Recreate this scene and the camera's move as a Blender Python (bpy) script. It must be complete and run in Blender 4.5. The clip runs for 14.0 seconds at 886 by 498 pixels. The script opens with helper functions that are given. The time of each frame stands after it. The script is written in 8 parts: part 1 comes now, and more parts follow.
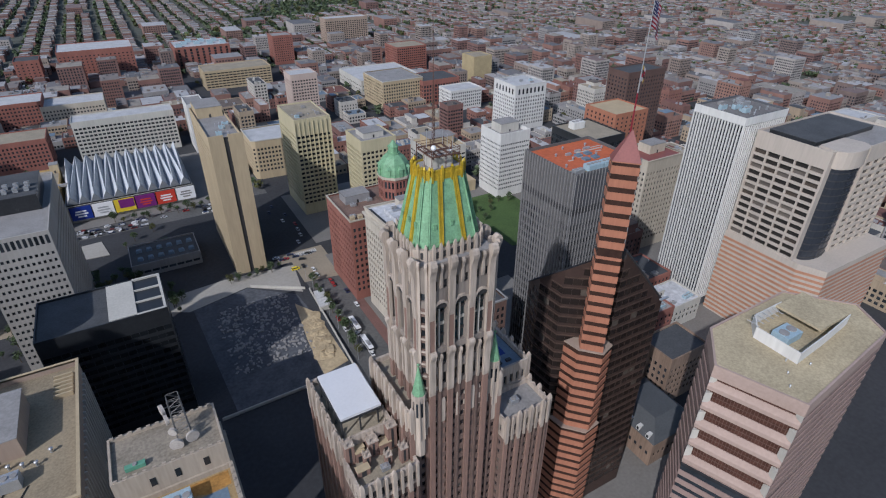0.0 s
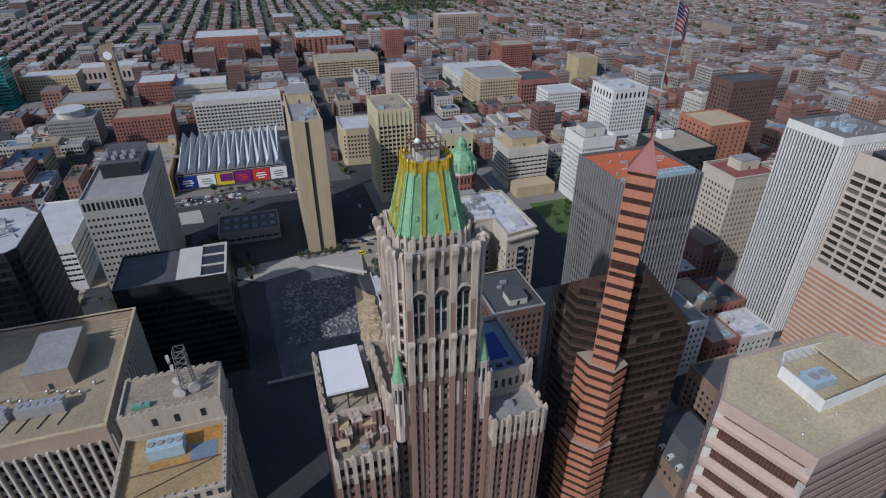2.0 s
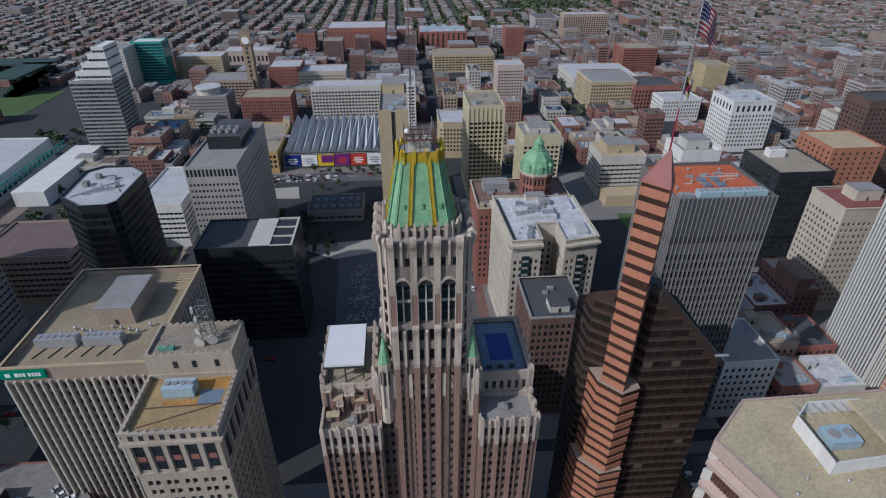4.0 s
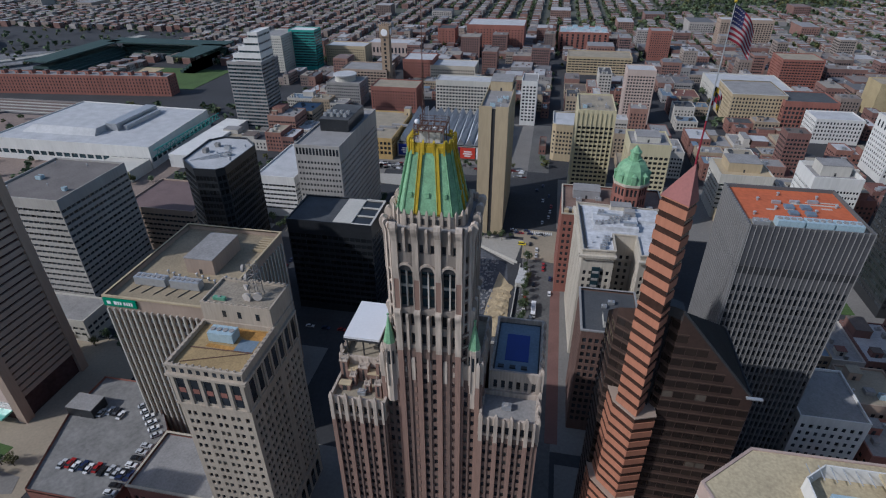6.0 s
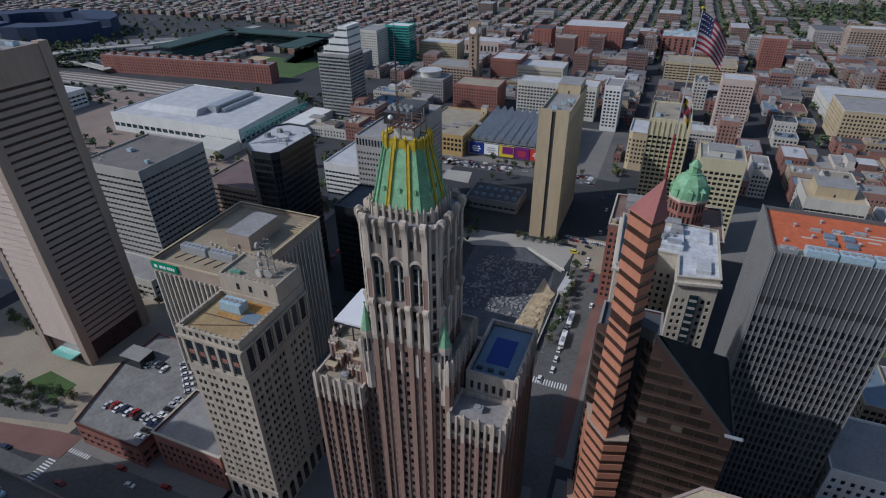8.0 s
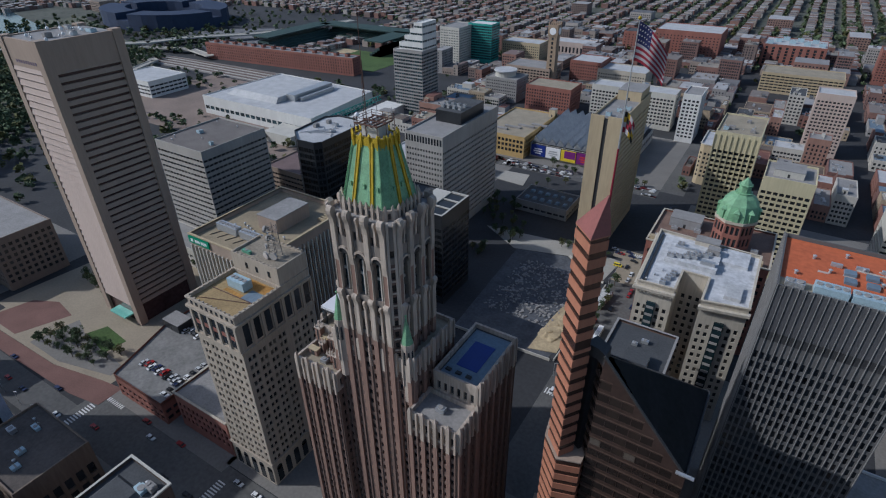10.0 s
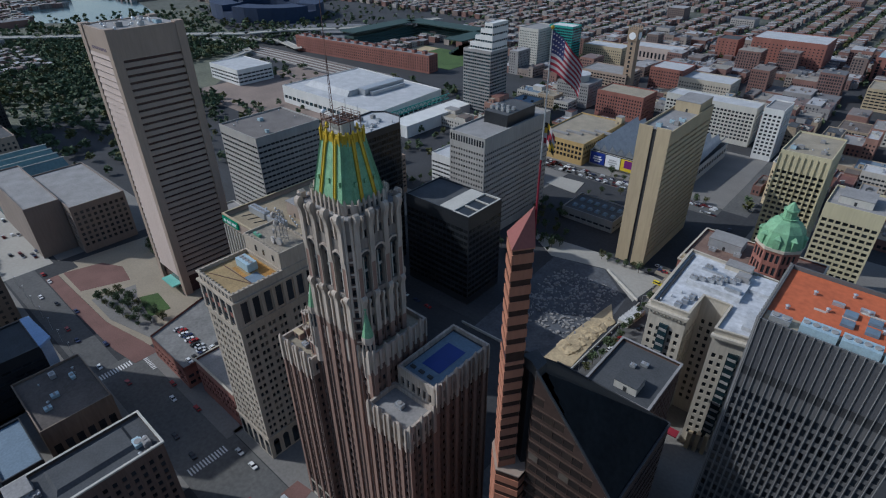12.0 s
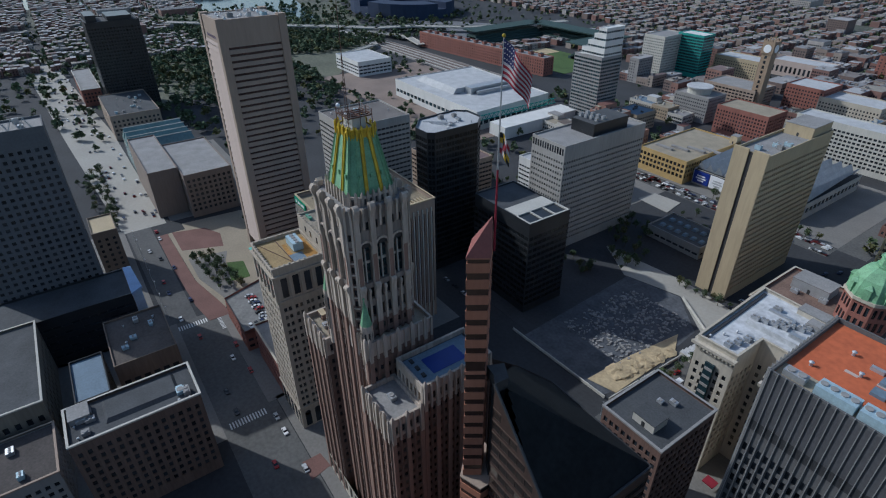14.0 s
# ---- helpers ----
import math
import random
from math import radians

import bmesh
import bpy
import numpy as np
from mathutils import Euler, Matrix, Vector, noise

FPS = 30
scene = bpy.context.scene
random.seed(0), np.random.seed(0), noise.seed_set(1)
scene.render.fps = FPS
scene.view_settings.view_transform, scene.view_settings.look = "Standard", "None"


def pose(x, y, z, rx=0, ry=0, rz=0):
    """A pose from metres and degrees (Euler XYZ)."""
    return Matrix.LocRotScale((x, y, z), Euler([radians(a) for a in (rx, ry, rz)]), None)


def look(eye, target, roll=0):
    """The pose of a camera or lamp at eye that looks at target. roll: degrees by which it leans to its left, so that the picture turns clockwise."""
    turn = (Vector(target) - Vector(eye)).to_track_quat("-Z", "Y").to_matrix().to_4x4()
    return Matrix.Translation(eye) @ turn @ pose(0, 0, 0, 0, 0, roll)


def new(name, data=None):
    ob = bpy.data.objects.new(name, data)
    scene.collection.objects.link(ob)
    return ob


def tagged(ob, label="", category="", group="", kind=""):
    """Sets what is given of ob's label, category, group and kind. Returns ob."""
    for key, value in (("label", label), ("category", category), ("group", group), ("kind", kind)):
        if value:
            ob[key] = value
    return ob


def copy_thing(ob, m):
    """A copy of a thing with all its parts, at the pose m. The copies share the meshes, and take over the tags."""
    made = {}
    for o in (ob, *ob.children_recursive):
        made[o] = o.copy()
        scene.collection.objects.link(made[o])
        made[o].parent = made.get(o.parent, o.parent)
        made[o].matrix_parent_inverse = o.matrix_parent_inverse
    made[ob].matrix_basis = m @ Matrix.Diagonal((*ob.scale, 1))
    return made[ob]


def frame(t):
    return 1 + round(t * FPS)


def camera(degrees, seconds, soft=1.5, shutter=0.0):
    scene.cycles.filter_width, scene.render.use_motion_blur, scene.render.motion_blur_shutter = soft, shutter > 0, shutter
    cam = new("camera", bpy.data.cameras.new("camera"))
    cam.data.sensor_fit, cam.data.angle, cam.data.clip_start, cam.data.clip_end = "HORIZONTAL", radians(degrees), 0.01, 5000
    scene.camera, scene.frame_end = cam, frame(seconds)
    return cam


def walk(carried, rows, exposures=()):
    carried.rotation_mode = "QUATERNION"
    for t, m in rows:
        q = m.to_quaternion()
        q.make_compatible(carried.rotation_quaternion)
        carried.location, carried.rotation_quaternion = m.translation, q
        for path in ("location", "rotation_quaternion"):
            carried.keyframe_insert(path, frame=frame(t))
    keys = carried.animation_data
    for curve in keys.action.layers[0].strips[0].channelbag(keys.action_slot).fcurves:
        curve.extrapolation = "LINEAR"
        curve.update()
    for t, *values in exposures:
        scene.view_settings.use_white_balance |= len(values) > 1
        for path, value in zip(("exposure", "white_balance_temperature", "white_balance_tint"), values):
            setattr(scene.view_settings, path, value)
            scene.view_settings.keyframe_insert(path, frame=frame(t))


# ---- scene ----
cam = camera(77.6, 14.0, 1.15)
PATH = [
    (0, (-2.256, 10.146, 192.334), (-1.389, 11.628, 191.307), 0.4),
    (0.5, (2.875, 7.046, 192.338), (3.654, 8.574, 191.308), 0.3),
    (1, (8.234, 3.983, 192.31), (8.932, 5.549, 191.279), 0.3),
    (1.5, (13.909, 1.082, 192.247), (14.526, 2.681, 191.215), 0.2),
    (2, (19.94, -1.646, 192.181), (20.471, -0.018, 191.148), 0.2),
    (2.5, (26.24, -4.105, 192.129), (26.652, -2.444, 191.095), -0.0),
    (2.7, (28.85, -4.9, 192.119), (29.215, -3.229, 191.083), -0.0),
    (4.8, (57.086, -10.836, 191.849), (57.06, -9.127, 190.81), -0.2),
    (5, (59.839, -11.159, 191.844), (59.763, -9.452, 190.805), -0.3),
    (5.5, (66.819, -11.447, 191.88), (66.617, -9.752, 190.838), -0.4),
    (6, (73.892, -11.189, 191.927), (73.567, -9.514, 190.884), -0.4),
    (6.5, (80.852, -10.332, 192.003), (80.421, -8.681, 190.959), -0.4),
    (7, (87.713, -8.949, 192.112), (87.191, -7.325, 191.068), -0.5),
    (7.5, (94.473, -7.123, 192.173), (93.89, -5.521, 191.128), -0.5),
    (8, (101.222, -4.992, 192.204), (100.581, -3.412, 191.159), -0.6),
    (8.5, (107.812, -2.566, 192.269), (107.117, -1.01, 191.223), -0.7),
    (8.7, (110.397, -1.394, 192.298), (109.672, 0.148, 191.25), -0.7),
    (10.8, (136.892, 13.263, 193.302), (135.906, 14.653, 192.255), -0.6),
    (11, (139.336, 14.871, 193.337), (138.334, 16.249, 192.29), -0.6),
    (11.5, (145.315, 19.314, 193.474), (144.245, 20.639, 192.426), -0.6),
    (12, (150.975, 23.944, 193.628), (149.837, 25.21, 192.58), -0.6),
    (12.5, (156.248, 28.782, 193.791), (155.037, 29.981, 192.742), -0.6),
    (13, (161.066, 33.816, 193.968), (159.787, 34.942, 192.921), -0.6),
    (13.5, (165.615, 39.105, 194.102), (164.265, 40.145, 193.055), -0.6),
    (14, (170.038, 44.7, 194.144), (168.633, 45.664, 193.099), -0.6),
]
walk(cam, [(t, look(eye, target, roll)) for t, eye, target, roll in PATH],
     exposures=[(0, 0.1, 5620, 13), (5, -0.05, 5580, 12), (9, -0.09, 5560, 11), (14, 0.02, 5400, 7)])

# ---- light ----
SUN_FROM = Vector((-0.69, -0.42, 0.60)).normalized()
world = bpy.data.worlds.new("sky")
scene.world = world
world.use_nodes = True
wn, wl = world.node_tree.nodes, world.node_tree.links
wn.clear()
sky = wn.new("ShaderNodeTexSky")
sky.sky_type, sky.sun_disc = "NISHITA", False
sky.sun_elevation = math.asin(SUN_FROM.z)
sky.sun_rotation = math.atan2(SUN_FROM.x, SUN_FROM.y)
sky.air_density, sky.dust_density = 1.2, 1.5
bg = wn.new("ShaderNodeBackground")
bg.inputs["Strength"].default_value = 0.095
wo = wn.new("ShaderNodeOutputWorld")
wl.new(sky.outputs[0], bg.inputs[0])
wl.new(bg.outputs[0], wo.inputs[0])
sun = new("sun", bpy.data.lights.new("sun", "SUN"))
sun.data.energy, sun.data.angle, sun.data.color = 2.9, radians(0.6), (1.0, 0.93, 0.84)
sun.matrix_world = look(SUN_FROM * 900, (0, 0, 0))

# ---- materials ----


def mat(name, color, rough=0.85, vary=0.18, scale=0.12, fine=1.5, metal=0.0, streak=False, island=0.0, bump=0.0, spec=0.4):
    m = bpy.data.materials.new(name)
    m.use_nodes = True
    n, l = m.node_tree.nodes, m.node_tree.links
    b = n["Principled BSDF"]
    b.inputs["Roughness"].default_value, b.inputs["Metallic"].default_value = rough, metal
    b.inputs["Specular IOR Level"].default_value = spec
    tc = n.new("ShaderNodeTexCoord")
    src = tc.outputs["Object"]
    if streak:
        mp = n.new("ShaderNodeMapping")
        mp.inputs["Scale"].default_value = (1, 1, 0.12)
        l.new(src, mp.inputs[0])
        src = mp.outputs[0]
    big = n.new("ShaderNodeTexNoise")
    big.inputs["Scale"].default_value, big.inputs["Detail"].default_value = scale, 4
    small = n.new("ShaderNodeTexNoise")
    small.inputs["Scale"].default_value, small.inputs["Detail"].default_value = fine, 5
    l.new(src, big.inputs[0])
    l.new(src, small.inputs[0])
    add = n.new("ShaderNodeMath")
    add.operation = "ADD"
    l.new(big.outputs[0], add.inputs[0])
    l.new(small.outputs[0], add.inputs[1])
    ramp = n.new("ShaderNodeMapRange")
    ramp.inputs[1].default_value, ramp.inputs[2].default_value = 0.65, 1.35
    ramp.inputs[3].default_value, ramp.inputs[4].default_value = 1 - vary, 1 + vary
    l.new(add.outputs[0], ramp.inputs[0])
    val = ramp.outputs[0]
    if island:
        gi = n.new("ShaderNodeObjectInfo")
        gr = n.new("ShaderNodeNewGeometry")
        sm = n.new("ShaderNodeMath")
        sm.operation = "ADD"
        l.new(gi.outputs["Random"], sm.inputs[0])
        l.new(gr.outputs["Random Per Island"], sm.inputs[1])
        fr = n.new("ShaderNodeMath")
        fr.operation = "FRACT"
        l.new(sm.outputs[0], fr.inputs[0])
        r2 = n.new("ShaderNodeMapRange")
        r2.inputs[3].default_value, r2.inputs[4].default_value = 1 - island, 1 + island
        l.new(fr.outputs[0], r2.inputs[0])
        mu = n.new("ShaderNodeMath")
        mu.operation = "MULTIPLY"
        l.new(val, mu.inputs[0])
        l.new(r2.outputs[0], mu.inputs[1])
        val = mu.outputs[0]
    mix = n.new("ShaderNodeVectorMath")
    mix.operation = "SCALE"
    mix.inputs[0].default_value = color
    l.new(val, mix.inputs["Scale"])
    l.new(mix.outputs[0], b.inputs["Base Color"])
    if bump:
        bm_ = n.new("ShaderNodeBump")
        bm_.inputs["Strength"].default_value, bm_.inputs["Distance"].default_value = bump, 0.3
        l.new(small.outputs[0], bm_.inputs["Height"])
        l.new(bm_.outputs[0], b.inputs["Normal"])
    return m


def palette(name, colors, rough=0.9, vary=0.2):
    """One material whose loose pieces each take a colour of the list."""
    m = mat(name, (1, 1, 1), rough, vary)
    n, l = m.node_tree.nodes, m.node_tree.links
    gr = n.new("ShaderNodeNewGeometry")
    gi = n.new("ShaderNodeObjectInfo")
    sm = n.new("ShaderNodeMath")
    sm.operation = "ADD"
    l.new(gr.outputs["Random Per Island"], sm.inputs[0])
    l.new(gi.outputs["Random"], sm.inputs[1])
    fr = n.new("ShaderNodeMath")
    fr.operation = "FRACT"
    l.new(sm.outputs[0], fr.inputs[0])
    cr = n.new("ShaderNodeValToRGB")
    cr.color_ramp.interpolation = "CONSTANT"
    el = cr.color_ramp.elements
    while len(el) < len(colors):
        el.new(0.5)
    for i, c in enumerate(colors):
        el[i].position, el[i].color = i / len(colors), (*c, 1)
    l.new(fr.outputs[0], cr.inputs[0])
    vm = [x for x in n if x.bl_idname == "ShaderNodeVectorMath"][0]
    l.new(cr.outputs[0], vm.inputs[0])
    return m


DARKGLASS = mat("black window glass", (0.010, 0.012, 0.014), 0.2, 0.3, 0.05, 0.4, island=0.5, spec=0.3)
MATTEBLACK = mat("matte black roof sheet", (0.013, 0.014, 0.015), 0.85, 0.4, 0.1, 0.7, spec=0.15)
BRONZE_WINDOWS = palette("deep hotel windows", [(0.03, 0.028, 0.026)] * 4 + [(0.07, 0.058, 0.048), (0.13, 0.115, 0.10)], 0.2)
GLASS = mat("window glass", (0.027, 0.032, 0.038), 0.12, 0.3, 0.05, 0.4, island=0.5, spec=0.5)
BLUE_GLASS = mat("blue window glass", (0.022, 0.045, 0.055), 0.08, 0.3, 0.05, 0.4, island=0.5, spec=0.6)
BLIND_GLASS = palette("windows with blinds", [(0.02, 0.024, 0.03)] * 5 + [(0.07, 0.07, 0.065), (0.13, 0.12, 0.10)], 0.15)
BRICK = mat("brown brick", (0.235, 0.148, 0.115), 0.9, 0.2, 0.08, 2.2, streak=True)
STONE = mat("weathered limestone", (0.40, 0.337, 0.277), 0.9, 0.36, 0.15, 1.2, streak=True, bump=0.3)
# limestone darkened in its colour for the shade between piers and on the far side
SHADESTONE = mat("shade darkened limestone wall", (0.225, 0.193, 0.165), 0.9, 0.36, 0.2, 1.3, streak=True, bump=0.3)
COPPER = mat("green copper sheet", (0.18, 0.345, 0.195), 0.6, 0.32, 0.45, 2.5, bump=0.2)
GILD = mat("gilded metal", (0.50, 0.36, 0.03), 0.45, 0.25, 0.5, 3, metal=0.35, island=0.15)
CREAM = mat("cream stone", (0.44, 0.39, 0.31), 0.9, 0.15, 0.1, 1.4, streak=True)
WHITE = mat("white concrete", (0.60, 0.59, 0.56), 0.85, 0.12, 0.1, 1.0, streak=True)
PALE = mat("pale concrete", (0.46, 0.44, 0.39), 0.9, 0.14, 0.1, 1.0, streak=True)
GREY = mat("grey concrete", (0.26, 0.25, 0.24), 0.9, 0.15, 0.1, 1.0, streak=True)
SAND = mat("sandy concrete", (0.41, 0.33, 0.21), 0.9, 0.12, 0.1, 1.0, streak=True)
YELLOW = mat("yellowish concrete", (0.47, 0.42, 0.27), 0.9, 0.12, 0.1, 1.0, streak=True)
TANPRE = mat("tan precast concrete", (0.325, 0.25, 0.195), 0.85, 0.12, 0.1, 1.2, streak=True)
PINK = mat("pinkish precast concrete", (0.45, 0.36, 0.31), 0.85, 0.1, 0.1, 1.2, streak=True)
ORANGE = mat("orange brick panel", (0.34, 0.145, 0.086), 0.85, 0.14, 0.2, 1.6, streak=True)
BROWNGLASS = mat("bronze curtain wall", (0.06, 0.034, 0.026), 0.25, 0.3, 0.1, 0.8, metal=0.2)
BLACK = mat("black curtain wall", (0.026, 0.028, 0.031), 0.3, 0.25, 0.1, 0.8)
REDBRICK = mat("red brick", (0.25, 0.105, 0.08), 0.9, 0.2, 0.1, 2.0, streak=True)
REDROOF = mat("orange red roof membrane", (0.46, 0.115, 0.045), 0.85, 0.22, 0.09, 0.7)
REDTILE = mat("dark red metal roof", (0.22, 0.075, 0.065), 0.6, 0.15, 0.2, 2)
ROOF = mat("gravel roof", (0.29, 0.25, 0.185), 0.95, 0.22, 0.12, 1.8)
DARKROOF = mat("dark membrane roof", (0.065, 0.068, 0.072), 0.9, 0.3, 0.12, 1.5)
WHITEROOF = mat("white membrane roof", (0.43, 0.43, 0.43), 0.8, 0.2, 0.12, 1.0)
GREYROOF = mat("grey membrane roof", (0.25, 0.24, 0.23), 0.9, 0.25, 0.12, 1.2)
BLUEROOF = mat("blue grey roof", (0.14, 0.19, 0.24), 0.8, 0.2, 0.12, 1.2)
METAL = mat("galvanised metal", (0.45, 0.46, 0.47), 0.5, 0.15, 0.6, 3, metal=0.6)
PLANT = mat("pale blue machine casing", (0.36, 0.47, 0.52), 0.6, 0.15, 0.6, 3, metal=0.2)
DARK = mat("dark steel", (0.05, 0.05, 0.052), 0.6, 0.2, 0.6, 3, metal=0.3)
RUST = mat("rusted steel", (0.11, 0.06, 0.045), 0.8, 0.25, 0.6, 3)
ASPHALT = mat("asphalt", (0.040, 0.041, 0.044), 0.95, 0.25, 0.03, 0.5)
PAVE = mat("concrete pavement", (0.18, 0.17, 0.155), 0.95, 0.18, 0.05, 0.8)
BRICKPAVE = mat("red brick paving", (0.165, 0.09, 0.075), 0.95, 0.2, 0.1, 1.5)
DIRT = mat("bare sandy earth", (0.42, 0.33, 0.20), 0.98, 0.25, 0.12, 0.8, bump=0.5)
GRASS = mat("grass", (0.062, 0.105, 0.03), 0.98, 0.3, 0.05, 0.8)
LEAF = mat("tree leaves", (0.062, 0.088, 0.04), 0.9, 0.3, 0.15, 1.5, island=0.45)
LEAF2 = mat("yellowing leaves", (0.085, 0.088, 0.03), 0.9, 0.3, 0.15, 1.5, island=0.45)
BARK = mat("bark", (0.09, 0.07, 0.05), 0.95)
PAINT = mat("white road paint", (0.62, 0.62, 0.60), 0.8, 0.25, 0.4, 2)
CARS = palette("car paint", [(0.6, 0.6, 0.6), (0.03, 0.03, 0.035), (0.35, 0.36, 0.38), (0.12, 0.02, 0.02), (0.65, 0.65, 0.64), (0.02, 0.03, 0.07), (0.08, 0.08, 0.085)], 0.3, 0.05)
YELLOWPAINT = mat("yellow paint", (0.75, 0.6, 0.02), 0.4, 0.1)
TYRE = mat("tyre rubber", (0.02, 0.02, 0.02), 0.9)
GREEN_SIGN = mat("green sign panel", (0.0, 0.22, 0.12), 0.5, 0.08)
BLUE_SIGN = mat("blue billboard", (0.01, 0.03, 0.22), 0.5, 0.08)
SIGN_WHITE = mat("white sign lettering", (0.75, 0.75, 0.75), 0.5, 0.05)
SIGN_YELLOW = mat("yellow billboard", (0.65, 0.48, 0.03), 0.5, 0.1)
SIGN_PURPLE = mat("purple billboard", (0.16, 0.02, 0.16), 0.5, 0.2)
SIGN_RED = mat("red billboard", (0.5, 0.05, 0.03), 0.5, 0.1)
POOL = mat("blue court surface", (0.012, 0.032, 0.19), 0.5, 0.1)
TEAL = mat("teal curtain wall", (0.05, 0.28, 0.24), 0.25, 0.2, 0.1, 0.8)
WATER = mat("harbour water", (0.03, 0.06, 0.075), 0.15, 0.2, 0.01, 0.2)
SANDBAR = mat("pale road concrete", (0.34, 0.32, 0.28), 0.95, 0.12, 0.03, 0.5)
FLAG_RED = mat("red flag cloth", (0.22, 0.015, 0.03), 0.9, 0.1, 0.5, 3)
FLAG_WHITE = mat("white flag cloth", (0.36, 0.34, 0.35), 0.9, 0.1, 0.5, 3)
FLAG_BLUE = mat("navy flag cloth", (0.02, 0.025, 0.09), 0.9, 0.1, 0.5, 3)
# far town tones drawn close together to stand in for the softening haze
HOUSES = palette("row house brick and paint", [(0.20, 0.11, 0.09), (0.22, 0.135, 0.11), (0.18, 0.105, 0.09), (0.28, 0.235, 0.20), (0.23, 0.13, 0.105), (0.34, 0.31, 0.285), (0.17, 0.125, 0.11), (0.24, 0.19, 0.16), (0.26, 0.245, 0.235)])
ROOFS = palette("assorted flat roofs", [(0.15, 0.15, 0.155), (0.23, 0.225, 0.225), (0.12, 0.12, 0.125), (0.30, 0.29, 0.285), (0.19, 0.165, 0.15), (0.26, 0.235, 0.20), (0.36, 0.355, 0.355), (0.17, 0.125, 0.115)])

# ---- building blocks ----


class Shape:
    """Vertices and faces of one mesh, gathered in world metres."""

    def __init__(self):
        self.v, self.f = [], []

    def quad(self, a, b, c, d):
        i = len(self.v)
        self.v += [tuple(a), tuple(b), tuple(c), tuple(d)]
        self.f.append((i, i + 1, i + 2, i + 3))

    def box(self, x0, y0, z0, x1, y1, z1):
        self.prism([(x0, y0), (x1, y0), (x1, y1), (x0, y1)], z0, z1)
        return self

    def prism(self, poly, z0, z1, top=None, bottom=True, shift=(0, 0)):
        """A prism on a counter-clockwise outline; top: the outline above, where it differs."""
        n, i = len(poly), len(self.v)
        up = top or poly
        self.v += [(x, y, z0) for x, y in poly] + [(x + shift[0], y + shift[1], z1) for x, y in up]
        for k in range(n):
            j = (k + 1) % n
            self.f.append((i + k, i + j, i + n + j, i + n + k))
        self.f.append(tuple(i + n + k for k in range(n)))
        if bottom:
            self.f.append(tuple(i + n - 1 - k for k in range(n)))
        return self

    def obox(self, c, u, w, d, z0, z1):
        """A box that is w long along the direction u and d deep, centred on c."""
        ux, uy = u
        nx, ny = -uy, ux
        p = [(c[0] + ux * a * w / 2 + nx * b * d / 2, c[1] + uy * a * w / 2 + ny * b * d / 2) for a, b in ((-1, -1), (1, -1), (1, 1), (-1, 1))]
        return self.prism(p, z0, z1)

    def tube(self, a, b, r, n=6, r2=None):
        a, b = Vector(a), Vector(b)
        q = (b - a).to_track_quat("Z", "Y")
        i = len(self.v)
        for p, rr in ((a, r), (b, r if r2 is None else r2)):
            for k in range(n):
                t = 2 * math.pi * k / n
                self.v.append(tuple(p + q @ Vector((rr * math.cos(t), rr * math.sin(t), 0))))
        for k in range(n):
            j = (k + 1) % n
            self.f.append((i + k, i + j, i + n + j, i + n + k))
        self.f.append(tuple(i + n + k for k in range(n)))
        self.f.append(tuple(i + n - 1 - k for k in range(n)))
        return self

    def ball(self, c, r, n=8, m=5, squash=1.0, rough=0.0, rnd=None):
        i = len(self.v)
        for a in range(m + 1):
            th = math.pi * a / m
            for b in range(n):
                ph = 2 * math.pi * b / n
                k = r * (1 + (rnd.uniform(-rough, rough) if rnd else 0))
                self.v.append((c[0] + k * math.sin(th) * math.cos(ph), c[1] + k * math.sin(th) * math.sin(ph), c[2] + squash * k * math.cos(th)))
        for a in range(m):
            for b in range(n):
                j = (b + 1) % n
                self.f.append((i + a * n + b, i + (a + 1) * n + b, i + (a + 1) * n + j, i + a * n + j))
        return self


def mesh_of(name, shape, material, origin=(0, 0, 0)):
    me = bpy.data.meshes.new(name)
    o = origin
    me.from_pydata([(x - o[0], y - o[1], z - o[2]) for x, y, z in shape.v], [], shape.f)
    me.materials.append(material)
    me.update()
    return me


def thing(name, x, y, z, label, category, group="", kind=""):
    e = new(name)
    e.location = (x, y, z)
    e.empty_display_size = 1
    return tagged(e, label, category, group, kind)


def origin_of(ob):
    p = Vector((0, 0, 0))
    while ob is not None:
        p = p + Vector(ob.location)
        ob = ob.parent
    return p


def part(name, shape, material, parent, label="", kind=""):
    """One mesh under a thing or a part, its shape given in world metres."""
    if not shape.v:
        return None
    o = origin_of(parent) if parent is not None else Vector((0, 0, 0))
    ob = new(name, mesh_of(name, shape, material, o))
    ob.parent = parent
    return tagged(ob, label, kind=kind)


PANES = {}
TAKEN = []  # footprints already built on


def pane_mesh(w, h, material):
    key = (round(w, 1), round(h, 1), material.name)
    if key not in PANES:
        s = Shape().box(-key[0] / 2, -0.05, 0, key[0] / 2, 0.05, key[1])
        PANES[key] = mesh_of("window", s, material)
    return PANES[key]


def outline(x0, y0, x1, y1):
    return [(x0, y0), (x1, y0), (x1, y1), (x0, y1)]


def inset(poly, d):
    """The outline moved inwards by d (outwards where d is negative)."""
    n, out = len(poly), []
    for k in range(n):
        p, a, b = Vector(poly[k]), Vector(poly[k - 1]), Vector(poly[(k + 1) % n])
        u, w = (p - a).normalized(), (b - p).normalized()
        n1, n2 = Vector((-u.y, u.x)), Vector((-w.y, w.x))
        m = (n1 + n2)
        m = m / max(0.2, m.dot(n1))
        out.append(tuple(p + m * d))
    return out


